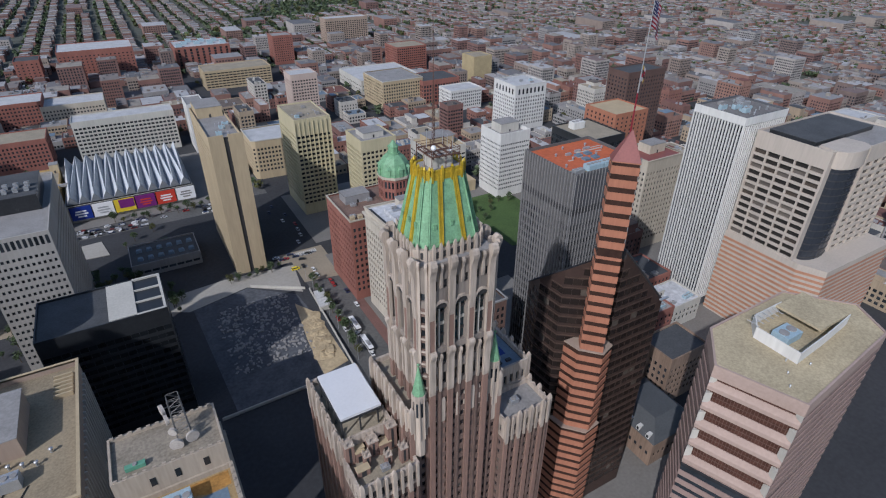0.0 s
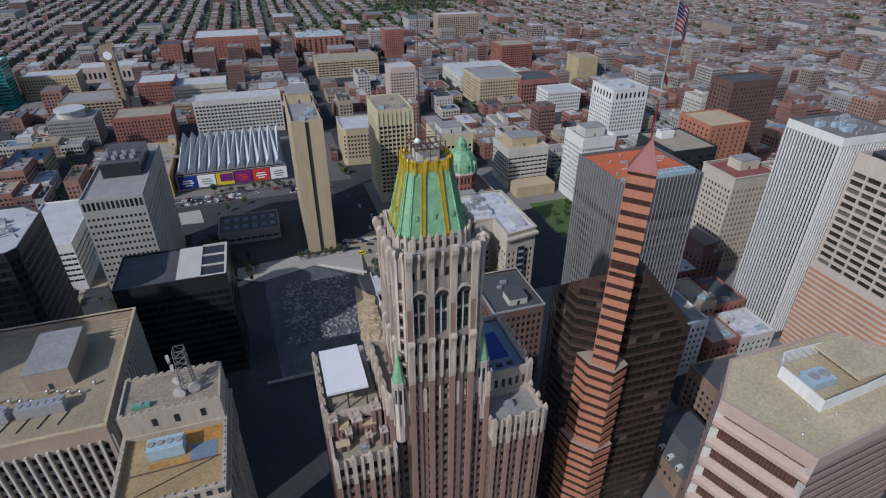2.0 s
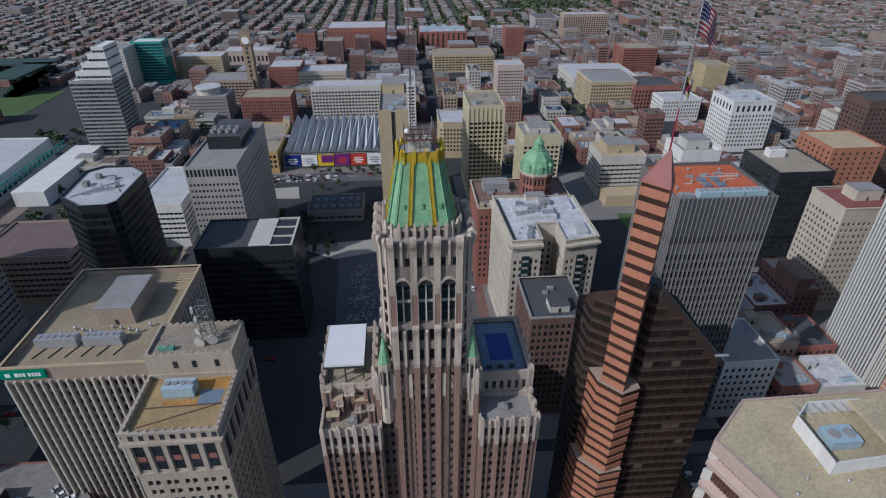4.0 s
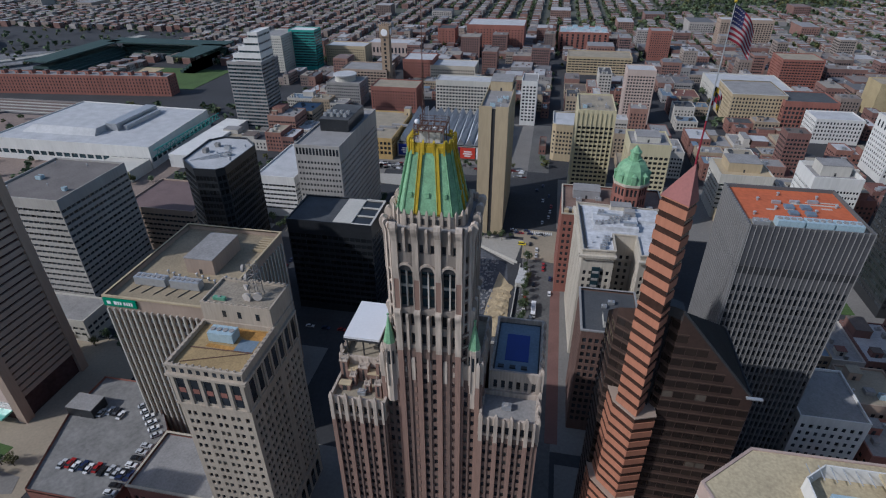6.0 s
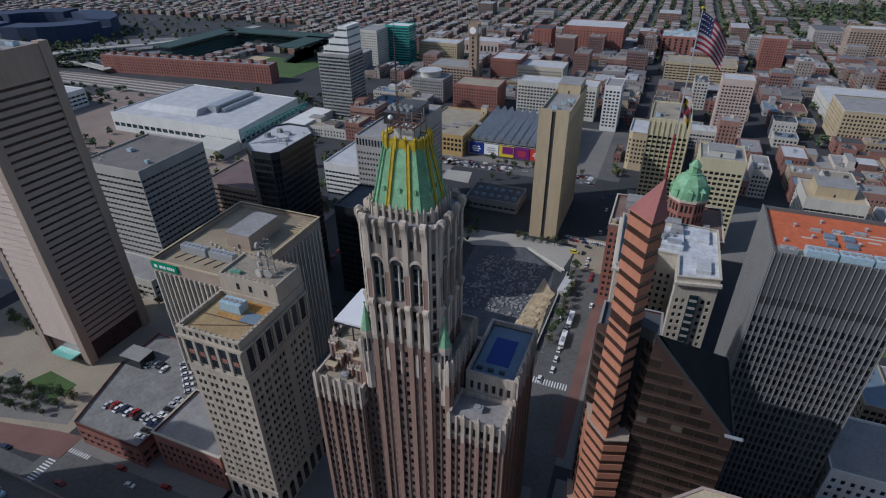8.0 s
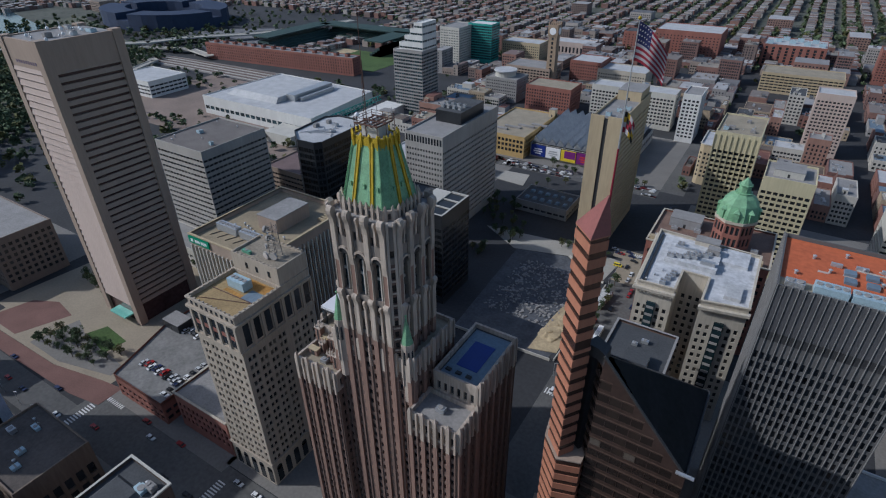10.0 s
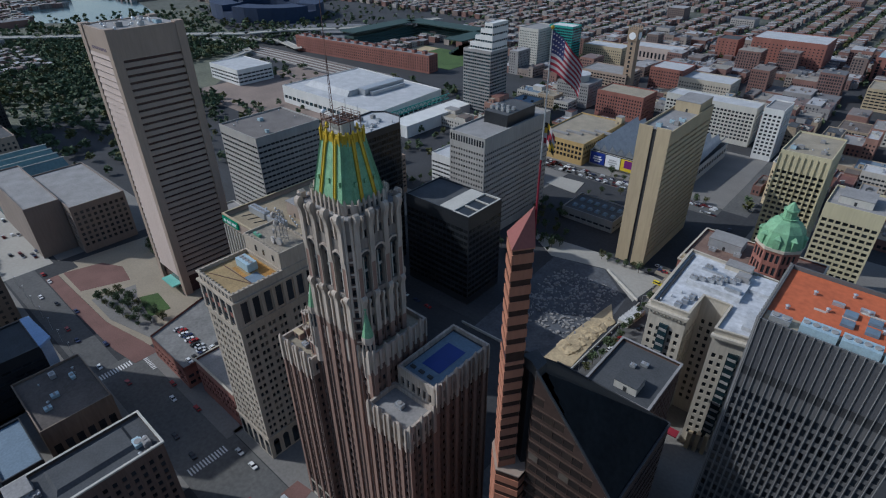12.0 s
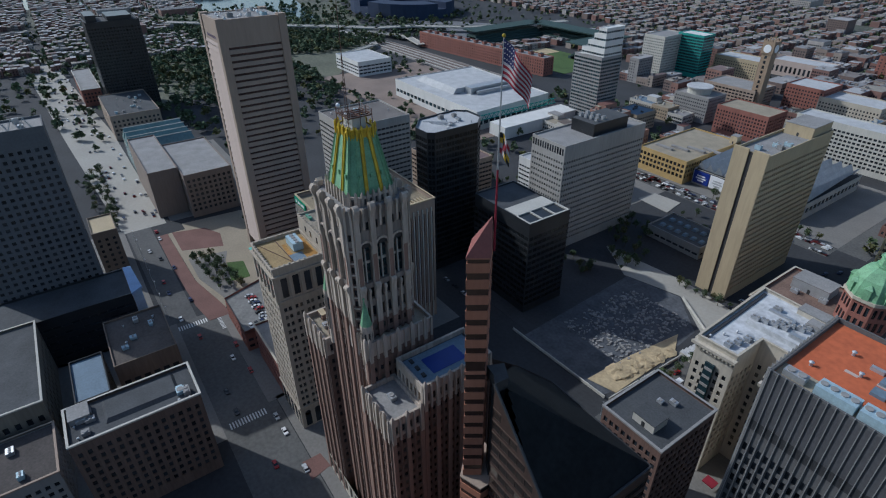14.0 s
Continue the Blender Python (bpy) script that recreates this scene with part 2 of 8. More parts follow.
def facade(wall, panes, p, q, z0, z1, bay, storey, ww, wh, rec=0.35, foot=4.0, head=1.5, edge=0.8, pair=0.0):
    """A wall from p to q with rows of real openings; its panes (place, direction, width, height) go into a list."""
    p, q = Vector(p), Vector(q)
    length = (q - p).length
    u = (q - p) / length
    n = Vector((u.y, -u.x))
    cols = max(1, round((length - 2 * edge) / bay))
    rows = int((z1 - z0 - foot - head + 0.01) / storey)

    def at(a, z, d=0.0):
        return (p.x + u.x * a - n.x * d, p.y + u.y * a - n.y * d, z)

    if rows < 1 or length < 2 * edge + 0.8:
        wall.quad(at(0, z0), at(length, z0), at(length, z1), at(0, z1))
        return
    step = (length - 2 * edge) / cols
    w = min(ww, step - (0.12 if edge > 0 else 0.04)) if ww > 0 else step - 0.12
    h = min(wh, storey - 0.15)
    zlow = z0
    for r in range(rows):
        s = z0 + foot + r * storey + (storey - h) * 0.45
        t = s + h
        wall.quad(at(0, zlow), at(length, zlow), at(length, s), at(0, s))
        a0 = 0.0
        for c in range(cols):
            l = edge + c * step + (step - w) / 2 + (pair if c % 2 == 0 else -pair)
            e = l + w
            wall.quad(at(a0, s), at(l, s), at(l, t), at(a0, t))
            wall.quad(at(l, s), at(l, s, rec), at(l, t, rec), at(l, t))
            wall.quad(at(e, s, rec), at(e, s), at(e, t), at(e, t, rec))
            wall.quad(at(l, s), at(e, s), at(e, s, rec), at(l, s, rec))
            wall.quad(at(l, t, rec), at(e, t, rec), at(e, t), at(l, t))
            panes.append((at((l + e) / 2, s, rec), u, w, h))
            a0 = e
        wall.quad(at(a0, s), at(length, s), at(length, t), at(a0, t))
        zlow = t
    wall.quad(at(0, zlow), at(length, zlow), at(length, z1), at(0, z1))


def set_panes(panes, material, parent, single=0, name="window"):
    """The first panes become parts of their own, the rest one joined part."""
    o = origin_of(parent)
    single = int(single * 0.18)
    for c, u, w, h in panes[:single]:
        ob = new(name, pane_mesh(w, h, material))
        ob.parent = parent
        ob.location = Vector(c) - o
        ob.rotation_euler = (0, 0, math.atan2(u.y, u.x))
    s = Shape()
    for c, u, w, h in panes[single:]:
        a, b = Vector(c) - Vector((u.x, u.y, 0)) * (w / 2 + 0.02), Vector(c) + Vector((u.x, u.y, 0)) * (w / 2 + 0.02)
        s.quad(a - Vector((0, 0, 0.02)), b - Vector((0, 0, 0.02)), b + Vector((0, 0, h + 0.02)), a + Vector((0, 0, h + 0.02)))
    part("window_grid", s, material, parent, kind="stuff")


def walls(parent, poly, z0, z1, material, style, glass=None, single=0, faces=None, parapet=1.0, roof=None, cap=None, blank=()):
    """Walls with windows on every side of an outline, a roof slab and a parapet."""
    wall, panes, n = Shape(), [], len(poly)
    for k in range(n):
        p, q = poly[k], poly[(k + 1) % n]
        if k in blank:
            wall.quad((*p, z0), (*q, z0), (*q, z1), (*p, z1))
        else:
            facade(wall, panes, p, q, z0, z1, **style)
    inner = inset(poly, 0.5)
    for k in range(n):
        j = (k + 1) % n
        wall.quad((*poly[k], z1), (*poly[j], z1), (*inner[j], z1), (*inner[k], z1))
        wall.quad((*inner[k], z1), (*inner[j], z1), (*inner[j], z1 - parapet), (*inner[k], z1 - parapet))
    part("wall", wall, material, parent)
    slab = Shape()
    slab.prism(inner, z1 - parapet - 0.6, z1 - parapet)
    part("roof", slab, roof or ROOF, parent)
    if cap:
        c = Shape()
        outer = inset(poly, -0.35)
        for k in range(n):
            j = (k + 1) % n
            c.prism([outer[k], outer[j], inner[j], inner[k]], z1 - 0.5, z1 + 0.15)
        part("coping", c, cap, parent)
    set_panes(panes, glass or GLASS, parent, single)


def style(bay, storey, ww, wh, rec=0.35, foot=4.0, head=1.5, edge=0.8, pair=0.0):
    return dict(bay=bay, storey=storey, ww=ww, wh=wh, rec=rec, foot=foot, head=head, edge=edge, pair=pair)


def building(name, label, x0, y0, x1, y1, h, material, sty, glass=None, single=0, roof=None, parapet=1.0, cap=None, poly=None, z0=0.0, blank=(), category="building", group=""):
    poly = poly or outline(x0, y0, x1, y1)
    cx, cy = sum(p[0] for p in poly) / len(poly), sum(p[1] for p in poly) / len(poly)
    e = thing(name, cx, cy, z0, label, category, group)
    TAKEN.append((min(p[0] for p in poly), min(p[1] for p in poly), max(p[0] for p in poly), max(p[1] for p in poly)))
    walls(e, poly, z0, h, material, sty, glass, single, parapet=parapet, roof=roof, cap=cap, blank=blank)
    return e


def cooling_unit(x, y, z, w=3.0, d=2.2, h=1.8, fans=2, material=None, label="boxy rooftop air conditioning unit with round fans"):
    e = thing("air_conditioner", x, y, z, label, "air conditioner", "roof machines")
    casing = part("casing", Shape().box(x - w / 2 + 0.15, y - d / 2 + 0.15, z, x + w / 2 - 0.15, y + d / 2 - 0.15, z + 0.25).box(x - w / 2, y - d / 2, z + 0.25, x + w / 2, y + d / 2, z + h), material or METAL, e)
    for k in range(fans):
        fx = x + (k + 0.5) * w / fans - w / 2
        r = min(w / fans, d) * 0.4
        part("fan", Shape().tube((fx, y, z + h), (fx, y, z + h + 0.25), r, 12), GREY, casing, "round grey fan cowl")
    return e


def penthouse(x0, y0, x1, y1, z, h, material, label, roof=None):
    e = thing("roof_penthouse", (x0 + x1) / 2, (y0 + y1) / 2, z, label, "penthouse", "roof penthouses")
    body = part("wall", Shape().box(x0, y0, z, x1, y1, z + h - 0.3), material, e)
    part("roof", Shape().box(x0 - 0.15, y0 - 0.15, z + h - 0.3, x1 + 0.15, y1 + 0.15, z + h), roof or GREYROOF, e)
    part("door", Shape().box((x0 + x1) / 2 - 0.6, y0 - 0.08, z, (x0 + x1) / 2 + 0.6, y0, z + 2.1), DARK, body, "dark steel door")
    return e


def vent(x, y, z, r=0.35, h=1.2):
    e = thing("roof_vent", x, y, z, "small round galvanised vent pipe on the roof", "vent", "roof vents")
    pipe = part("pipe", Shape().tube((x, y, z), (x, y, z + h), r * 0.6, 8), METAL, e)
    part("cap", Shape().tube((x, y, z + h), (x, y, z + h + 0.25), r, 8, r * 0.4), METAL, pipe)


def roof_clutter(rnd, x0, y0, x1, y1, z, units=2, vents=3):
    for k in range(units):
        w, d = rnd.uniform(2, 4.5), rnd.uniform(1.8, 3.2)
        cooling_unit(rnd.uniform(x0 + 3, x1 - 3), rnd.uniform(y0 + 3, y1 - 3), z, w, d, rnd.uniform(1.3, 2.4), rnd.choice((1, 2, 2, 3)), rnd.choice((METAL, PLANT, GREYROOF)))
    for k in range(vents):
        vent(rnd.uniform(x0 + 1.5, x1 - 1.5), rnd.uniform(y0 + 1.5, y1 - 1.5), z, rnd.uniform(0.3, 0.7), rnd.uniform(0.6, 1.6))

# ---- ground ----
rng = random.Random(7)
g = Shape()
g.quad((-6000, -6000, -0.15), (6000, -6000, -0.15), (6000, 6000, -0.15), (-6000, 6000, -0.15))
ground = part("ground", g, ASPHALT, None)
tagged(ground, "dark grey asphalt ground of the city streets", "ground", kind="structure")


def slab(name, poly, z, material, label, category="pavement", z0=-0.15):
    ob = part(name, Shape().prism(poly, z0, z), material, None)
    return tagged(ob, label, category, kind="structure")


BLOCKS = [
    (-28, 84, 82, 132), (90, 84, 178, 140), (-104, 80, -26, 190), (-215, 184, -112, 310),
    (-128, 332, -60, 420), (88, 146, 136, 320), (136, 146, 180, 240), (198, 100, 330, 250),
    (88, 338, 240, 424), (-120, 438, 62, 560), (-112, -60, -16, 58), (-245, -80, -109, 51), (-400, 82, -240, 156), (250, 260, 400, 345),
]
for x0, y0, x1, y1 in BLOCKS:
    slab("pavement", outline(x0, y0, x1, y1), 0.0, PAVE, "light grey concrete pavement with a raised kerb round a block")
# paving colour lowered to deepen the building shade that lies on it
SHADEPAVE = mat("shade darkened paving", (0.045, 0.046, 0.050), 0.95, 0.3, 0.05, 0.6)
slab("pavement", outline(-100, 212, 66, 322), 0.0, SHADEPAVE, "grey paving round a cleared building site, darkened for the shade over it")
PLAZASTONE = mat("warm plaza stone", (0.29, 0.245, 0.18), 0.95, 0.15, 0.06, 0.8)
slab("plaza_pavement", [(-232, 88), (-112, 88), (-112, 176), (-225, 176)], 0.0, PLAZASTONE, "pale stone paved plaza at the foot of a skyscraper")
slab("brick_pavement", [(-222, 79), (-192, 79), (-182, 104), (-201, 107), (-216, 100)], 0.05, BRICKPAVE, "red brick paved corner of a plaza")
slab("brick_pavement", [(-222, 69), (-177, 69), (-123, 71), (-104, 74), (-104, 86), (-118, 84), (-150, 77.5), (-222, 76)], 0.05, BRICKPAVE, "red brick paved strip along a plaza")
slab("plaza_pavement", [(-222, 76.2), (-150, 77.7), (-112, 84.5), (-112, 88), (-222, 88)], 0.0, PLAZASTONE, "pale stone paved edge of a plaza")
slab("brick_pavement", [(14, 80), (24, 80), (22, 89), (14, 88)], 0.06, BRICKPAVE, "red brick paved street corner beside a tower")
slab("lawn", [(-159, 99.5), (-136, 95.5), (-134.5, 107), (-155, 109)], 0.12, GRASS, "small green lawn in the plaza park", "lawn")
slab("park_bed", [(-178, 80), (-150, 80), (-117, 88), (-120, 95), (-160, 99), (-174, 104)], 0.1, PAVE, "paved park bed with planted trees", "park bed")
slab("wide_street", [(-1100, -34), (-800, 14), (-480, 33), (-240, 50), (-240, 79), (-480, 76), (-800, 54), (-1100, 14)], -0.06, SANDBAR, "wide pale concrete street running away from the centre", "road")
slab("street", [(-240, 52), (-112, 54), (-112, 69), (-240, 68)], -0.08, mat("worn grey street", (0.095, 0.094, 0.092), 0.95, 0.25, 0.05, 0.6), "worn grey street beside the plaza park", "road")

STREETGREY = mat("worn concrete street", (0.105, 0.103, 0.098), 0.95, 0.3, 0.04, 0.6)
slab("street", outline(-112, 58, 92, 83.6), -0.1, STREETGREY, "worn grey street at the foot of the tower", "road")
slab("street", outline(67, 84, 88, 332), -0.1, STREETGREY, "worn grey cross street beside the building site", "road")
slab("street", outline(62, 436, 80, 560), -0.1, STREETGREY, "worn grey street beside the arena", "road")
slab("street", outline(-130, 421, 62, 437), -0.1, STREETGREY, "worn grey street before the arena", "road")
slab("plaza_pavement", [(62, 296), (90, 292), (90, 334), (58, 334)], -0.07, PLAZASTONE, "pale yellowish stone paving of a street crossing")
slab("brick_pavement", outline(85.6, 150, 91, 262), 0.04, BRICKPAVE, "red brick sidewalk beside the white office building")
slab("side_yard", [(-100, 300), (-77, 300), (-77, 372), (-112, 372)], -0.04, PLAZASTONE, "pale sandy side yard with parked cars", "yard")
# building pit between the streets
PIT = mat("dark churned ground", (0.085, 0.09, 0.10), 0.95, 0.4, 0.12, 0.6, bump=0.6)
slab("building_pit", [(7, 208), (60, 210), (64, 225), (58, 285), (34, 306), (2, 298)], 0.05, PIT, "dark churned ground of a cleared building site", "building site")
slab("plaza_pavement", [(0, 298), (34, 307), (62, 286), (66, 318), (24, 322), (-30, 316)], 0.06, SANDBAR, "pale paved terrace beside a cleared site")
slab("earth_bank", [(49, 212), (63, 216), (62, 262), (54, 276), (50, 240)], 0.4, DIRT, "bare sandy earth bank at the edge of a building site", "earth bank")
rub = random.Random(21)
rubble = Shape()
for k in range(500):
    x, y = rub.uniform(12, 52), rub.uniform(232, 290)
    r = rub.uniform(0.3, 1.1)
    a = rub.uniform(0, 3.14)
    rubble.obox((x, y), (math.cos(a), math.sin(a)), r * 2, r, 0.0, r * rub.uniform(0.4, 0.9))
ob = part("rubble", rubble, GREY, None)
tagged(ob, "broken concrete rubble strewn over a building site", "rubble", kind="stuff")
for k in range(5):
    m = thing("earth_mound", 55 + 1.2 * k, 228 + 8 * k, 0.3, "mound of sandy earth on a building site", "earth mound", "earth mounds")
    part("mound", Shape().ball((55 + 1.2 * k, 228 + 8 * k, 0.3), 6.2 - 0.6 * k, 16, 8, 0.22, 0.22, rub), DIRT, m)
WALLS = [((0, 207), (62, 209)), ((64, 210), (66, 286)), ((36, 306), (64, 288))]
for a, b in WALLS:
    u = (Vector(b) - Vector(a)).normalized()
    w = part("site_wall", Shape().obox(((a[0] + b[0]) / 2, (a[1] + b[1]) / 2), u, (Vector(b) - Vector(a)).length, 0.5, 0, 1.6), PALE, None)
    tagged(w, "low pale concrete wall round a building site", "wall", kind="structure")

# painted street marks


def crossing(x, y, w, d, along_x, name="crosswalk"):
    e = thing(name, x, y, -0.05, "white painted pedestrian crossing with bars", "crosswalk", "crosswalks", "structure")
    n = int((w if along_x else d) / 1.3)
    for k in range(n):
        if along_x:
            part("bar", Shape().box(x - w / 2 + 1.3 * k, y - d / 2, -0.14, x - w / 2 + 1.3 * k + 0.6, y + d / 2, -0.04), PAINT, e)
        else:
            part("bar", Shape().box(x - w / 2, y - d / 2 + 1.3 * k, -0.14, x + w / 2, y - d / 2 + 1.3 * k + 0.6, -0.04), PAINT, e)


crossing(-106, 66, 4, 16, False)
crossing(-98, 80, 14, 4, True)
crossing(77, 190, 18, 4, True)
crossing(-22, 70, 4, 18, False)
crossing(86, 72, 4, 18, False)
crossing(78, 330, 16, 4, True)
for y in (68.0, 73.0, 78.0):
    for k in range(14):
        x = -92 + 12 * k
        if x > 80:
            continue
        lm = part("lane_mark", Shape().box(x, y - 0.08, -0.14, x + 3, y + 0.08, -0.13), PAINT, None)
        tagged(lm, "white painted lane mark on asphalt", "road marking", kind="structure")
for x in (73.5, 78.0, 82.5):
    for k in range(9):
        lm = part("lane_mark", Shape().box(x - 0.08, 196 + 13 * k, -0.14, x + 0.08, 200 + 13 * k, -0.13), PAINT, None)
        tagged(lm, "white painted lane mark on asphalt", "road marking", kind="structure")

# ---- the gilded tower ----
LIGHT = thing("art_deco_tower", 50, 105, 0, "brown brick art deco tower with limestone piers and gilded copper roof", "skyscraper")
SPANDREL = mat("dark brown brick spandrels", (0.155, 0.105, 0.085), 0.9, 0.2, 0.2, 2.2)
CX, CY = 49.8, 101.4


def face_frame(p, q):
    p, q = Vector(p), Vector(q)
    length = (q - p).length
    u = (q - p) / length
    return p, u, Vector((u.y, -u.x)), length


def pier_on(p, u, n, a, w, proud, z0, z1, material, name, tip=0.0, lean=0.0):
    """A pier standing proud of a wall face, with a stepped head that may lean outwards."""
    s = Shape()

    def rect(a0, a1, d0, d1):
        return [tuple(p + u * x + n * y) for x, y in ((a0, d1), (a0, d0), (a1, d0), (a1, d1))][::-1]
    # counter-clockwise seen from above
    def ccw(r):
        ar = sum(r[i][0] * r[(i + 1) % 4][1] - r[(i + 1) % 4][0] * r[i][1] for i in range(4))
        return r if ar > 0 else r[::-1]
    s.prism(ccw(rect(a - w / 2, a + w / 2, -0.3, proud)), z0, z1)
    if tip:
        b0 = ccw(rect(a - w / 2, a + w / 2, -0.3, proud))
        b1 = ccw(rect(a - w * 0.42, a + w * 0.42, -0.2 + lean, proud * 0.9 + lean))
        b2 = ccw(rect(a - w * 0.28, a + w * 0.28, 0 + lean * 0.5, proud * 0.7 + lean * 0.5))
        b3 = ccw(rect(a - w * 0.08, a + w * 0.08, 0.1, proud * 0.4))
        s.prism(b0, z1, z1 + tip * 0.45, b1)
        s.prism(b1, z1 + tip * 0.45, z1 + tip * 0.75, b2)
        s.prism(b2, z1 + tip * 0.75, z1 + tip, b3)
    return part(name, s, material, LIGHT)


def scroll_pier(p, u, n, a, w, proud, z0, z1, size=1.0):
    """A stone pier that swells outwards into a rounded scroll at its head."""
    prof = [(-0.3, z0), (proud * 0.7, z0), (proud, z0 + 2 * size), (proud, z1 - 3 * size), (proud + 0.25 * size, z1 - 1.4 * size), (proud + 0.75 * size, z1), (proud + 0.85 * size, z1 + 0.9 * size), (proud + 0.55 * size, z1 + 1.7 * size), (proud - 0.1, z1 + 2.0 * size), (-0.3, z1 + 1.4 * size)]
    s, m = Shape(), len(prof)
    for side in (-1, 1):
        s.v += [(*(p + u * (a + side * w / 2) + n * d), z) for d, z in prof]
    s.f.append(tuple(range(m)))
    s.f.append(tuple(range(2 * m - 1, m - 1, -1)))
    for k in range(m):
        j = (k + 1) % m
        s.f.append((j, k, m + k, m + j))
    return part("scroll_pier", s, STONE, LIGHT)


def brick_mass(poly, z1, stone_from, single, faces, z0=0.0, bay=2.15, roof=None):
    """Brick storeys below carved stone ones, with proud piers on the faces named."""
    wall, panes, top, tpanes, n = Shape(), [], Shape(), [], len(poly)
    for k in faces + [i for i in range(n) if i not in faces]:
        p, q = poly[k], poly[(k + 1) % n]
        facade(wall, panes, p, q, z0, stone_from, bay, 3.55, 1.15, 1.95, 0.4, 10.0 if z0 == 0 else 0.6, 0.4, 0.7)
        facade(top, tpanes, p, q, stone_from, z1, bay, 4.6, 1.05, 3.2, 0.55, 0.4, 0.8, 0.7)
        if k in faces:
            f, u, nn, length = face_frame(p, q)
            cols = max(1, round((length - 1.4) / bay))
            step = (length - 1.4) / cols
            for c in range(cols + 1):
                a, major = 0.7 + c * step, c % 2 == 0
                if major:
                    pier_on(f, u, nn, a, 1.25, 0.55, z0, stone_from - 1, BRICK, "brick_pier")
                    pier_on(f, u, nn, a, 1.05, 0.75, stone_from - 1.6, z1 + 0.2, STONE, "stone_pier", 1.6)
                else:
                    pier_on(f, u, nn, a, 0.4, 0.25, z0, stone_from, SPANDREL, "mullion")
                    pier_on(f, u, nn, a, 0.6, 0.5, stone_from - 1.2, z1 - 0.6, STONE, "stone_pier", 1.0)
    inner = inset(poly, 0.7)
    for k in range(n):
        j = (k + 1) % n
        top.quad((*poly[k], z1), (*poly[j], z1), (*inner[j], z1), (*inner[k], z1))
        top.quad((*inner[k], z1), (*inner[j], z1), (*inner[j], z1 - 1.6), (*inner[k], z1 - 1.6))
    part("wall", wall, SPANDREL, LIGHT, "brown brick wall")
    part("stone_top", top, STONE, LIGHT, "carved pale limestone top storeys")
    part("roof", Shape().prism(inner, z1 - 2.2, z1 - 1.6), roof or ROOF, LIGHT)
    set_panes(panes, BLIND_GLASS, LIGHT, single)
    set_panes(tpanes, GLASS, LIGHT, len(tpanes) if single else 0)


brick_mass(outline(22, 89.5, 38, 100), 78.5, 71.5, 70, [0])
# darker roof sheets on the right wing stand in for deep parapet shade
brick_mass(outline(63.5, 89.5, 79, 100), 78.5, 71.5, 70, [0, 1], roof=GREYROOF)
brick_mass(outline(22, 100, 36, 124), 84, 76.5, 0, [3])
brick_mass(outline(65, 100, 79, 124), 85.5, 78, 0, [1], roof=DARKROOF)
brick_mass(outline(36.8, 92.4, 63.4, 114), 93, 88, 110, [0, 1, 3])

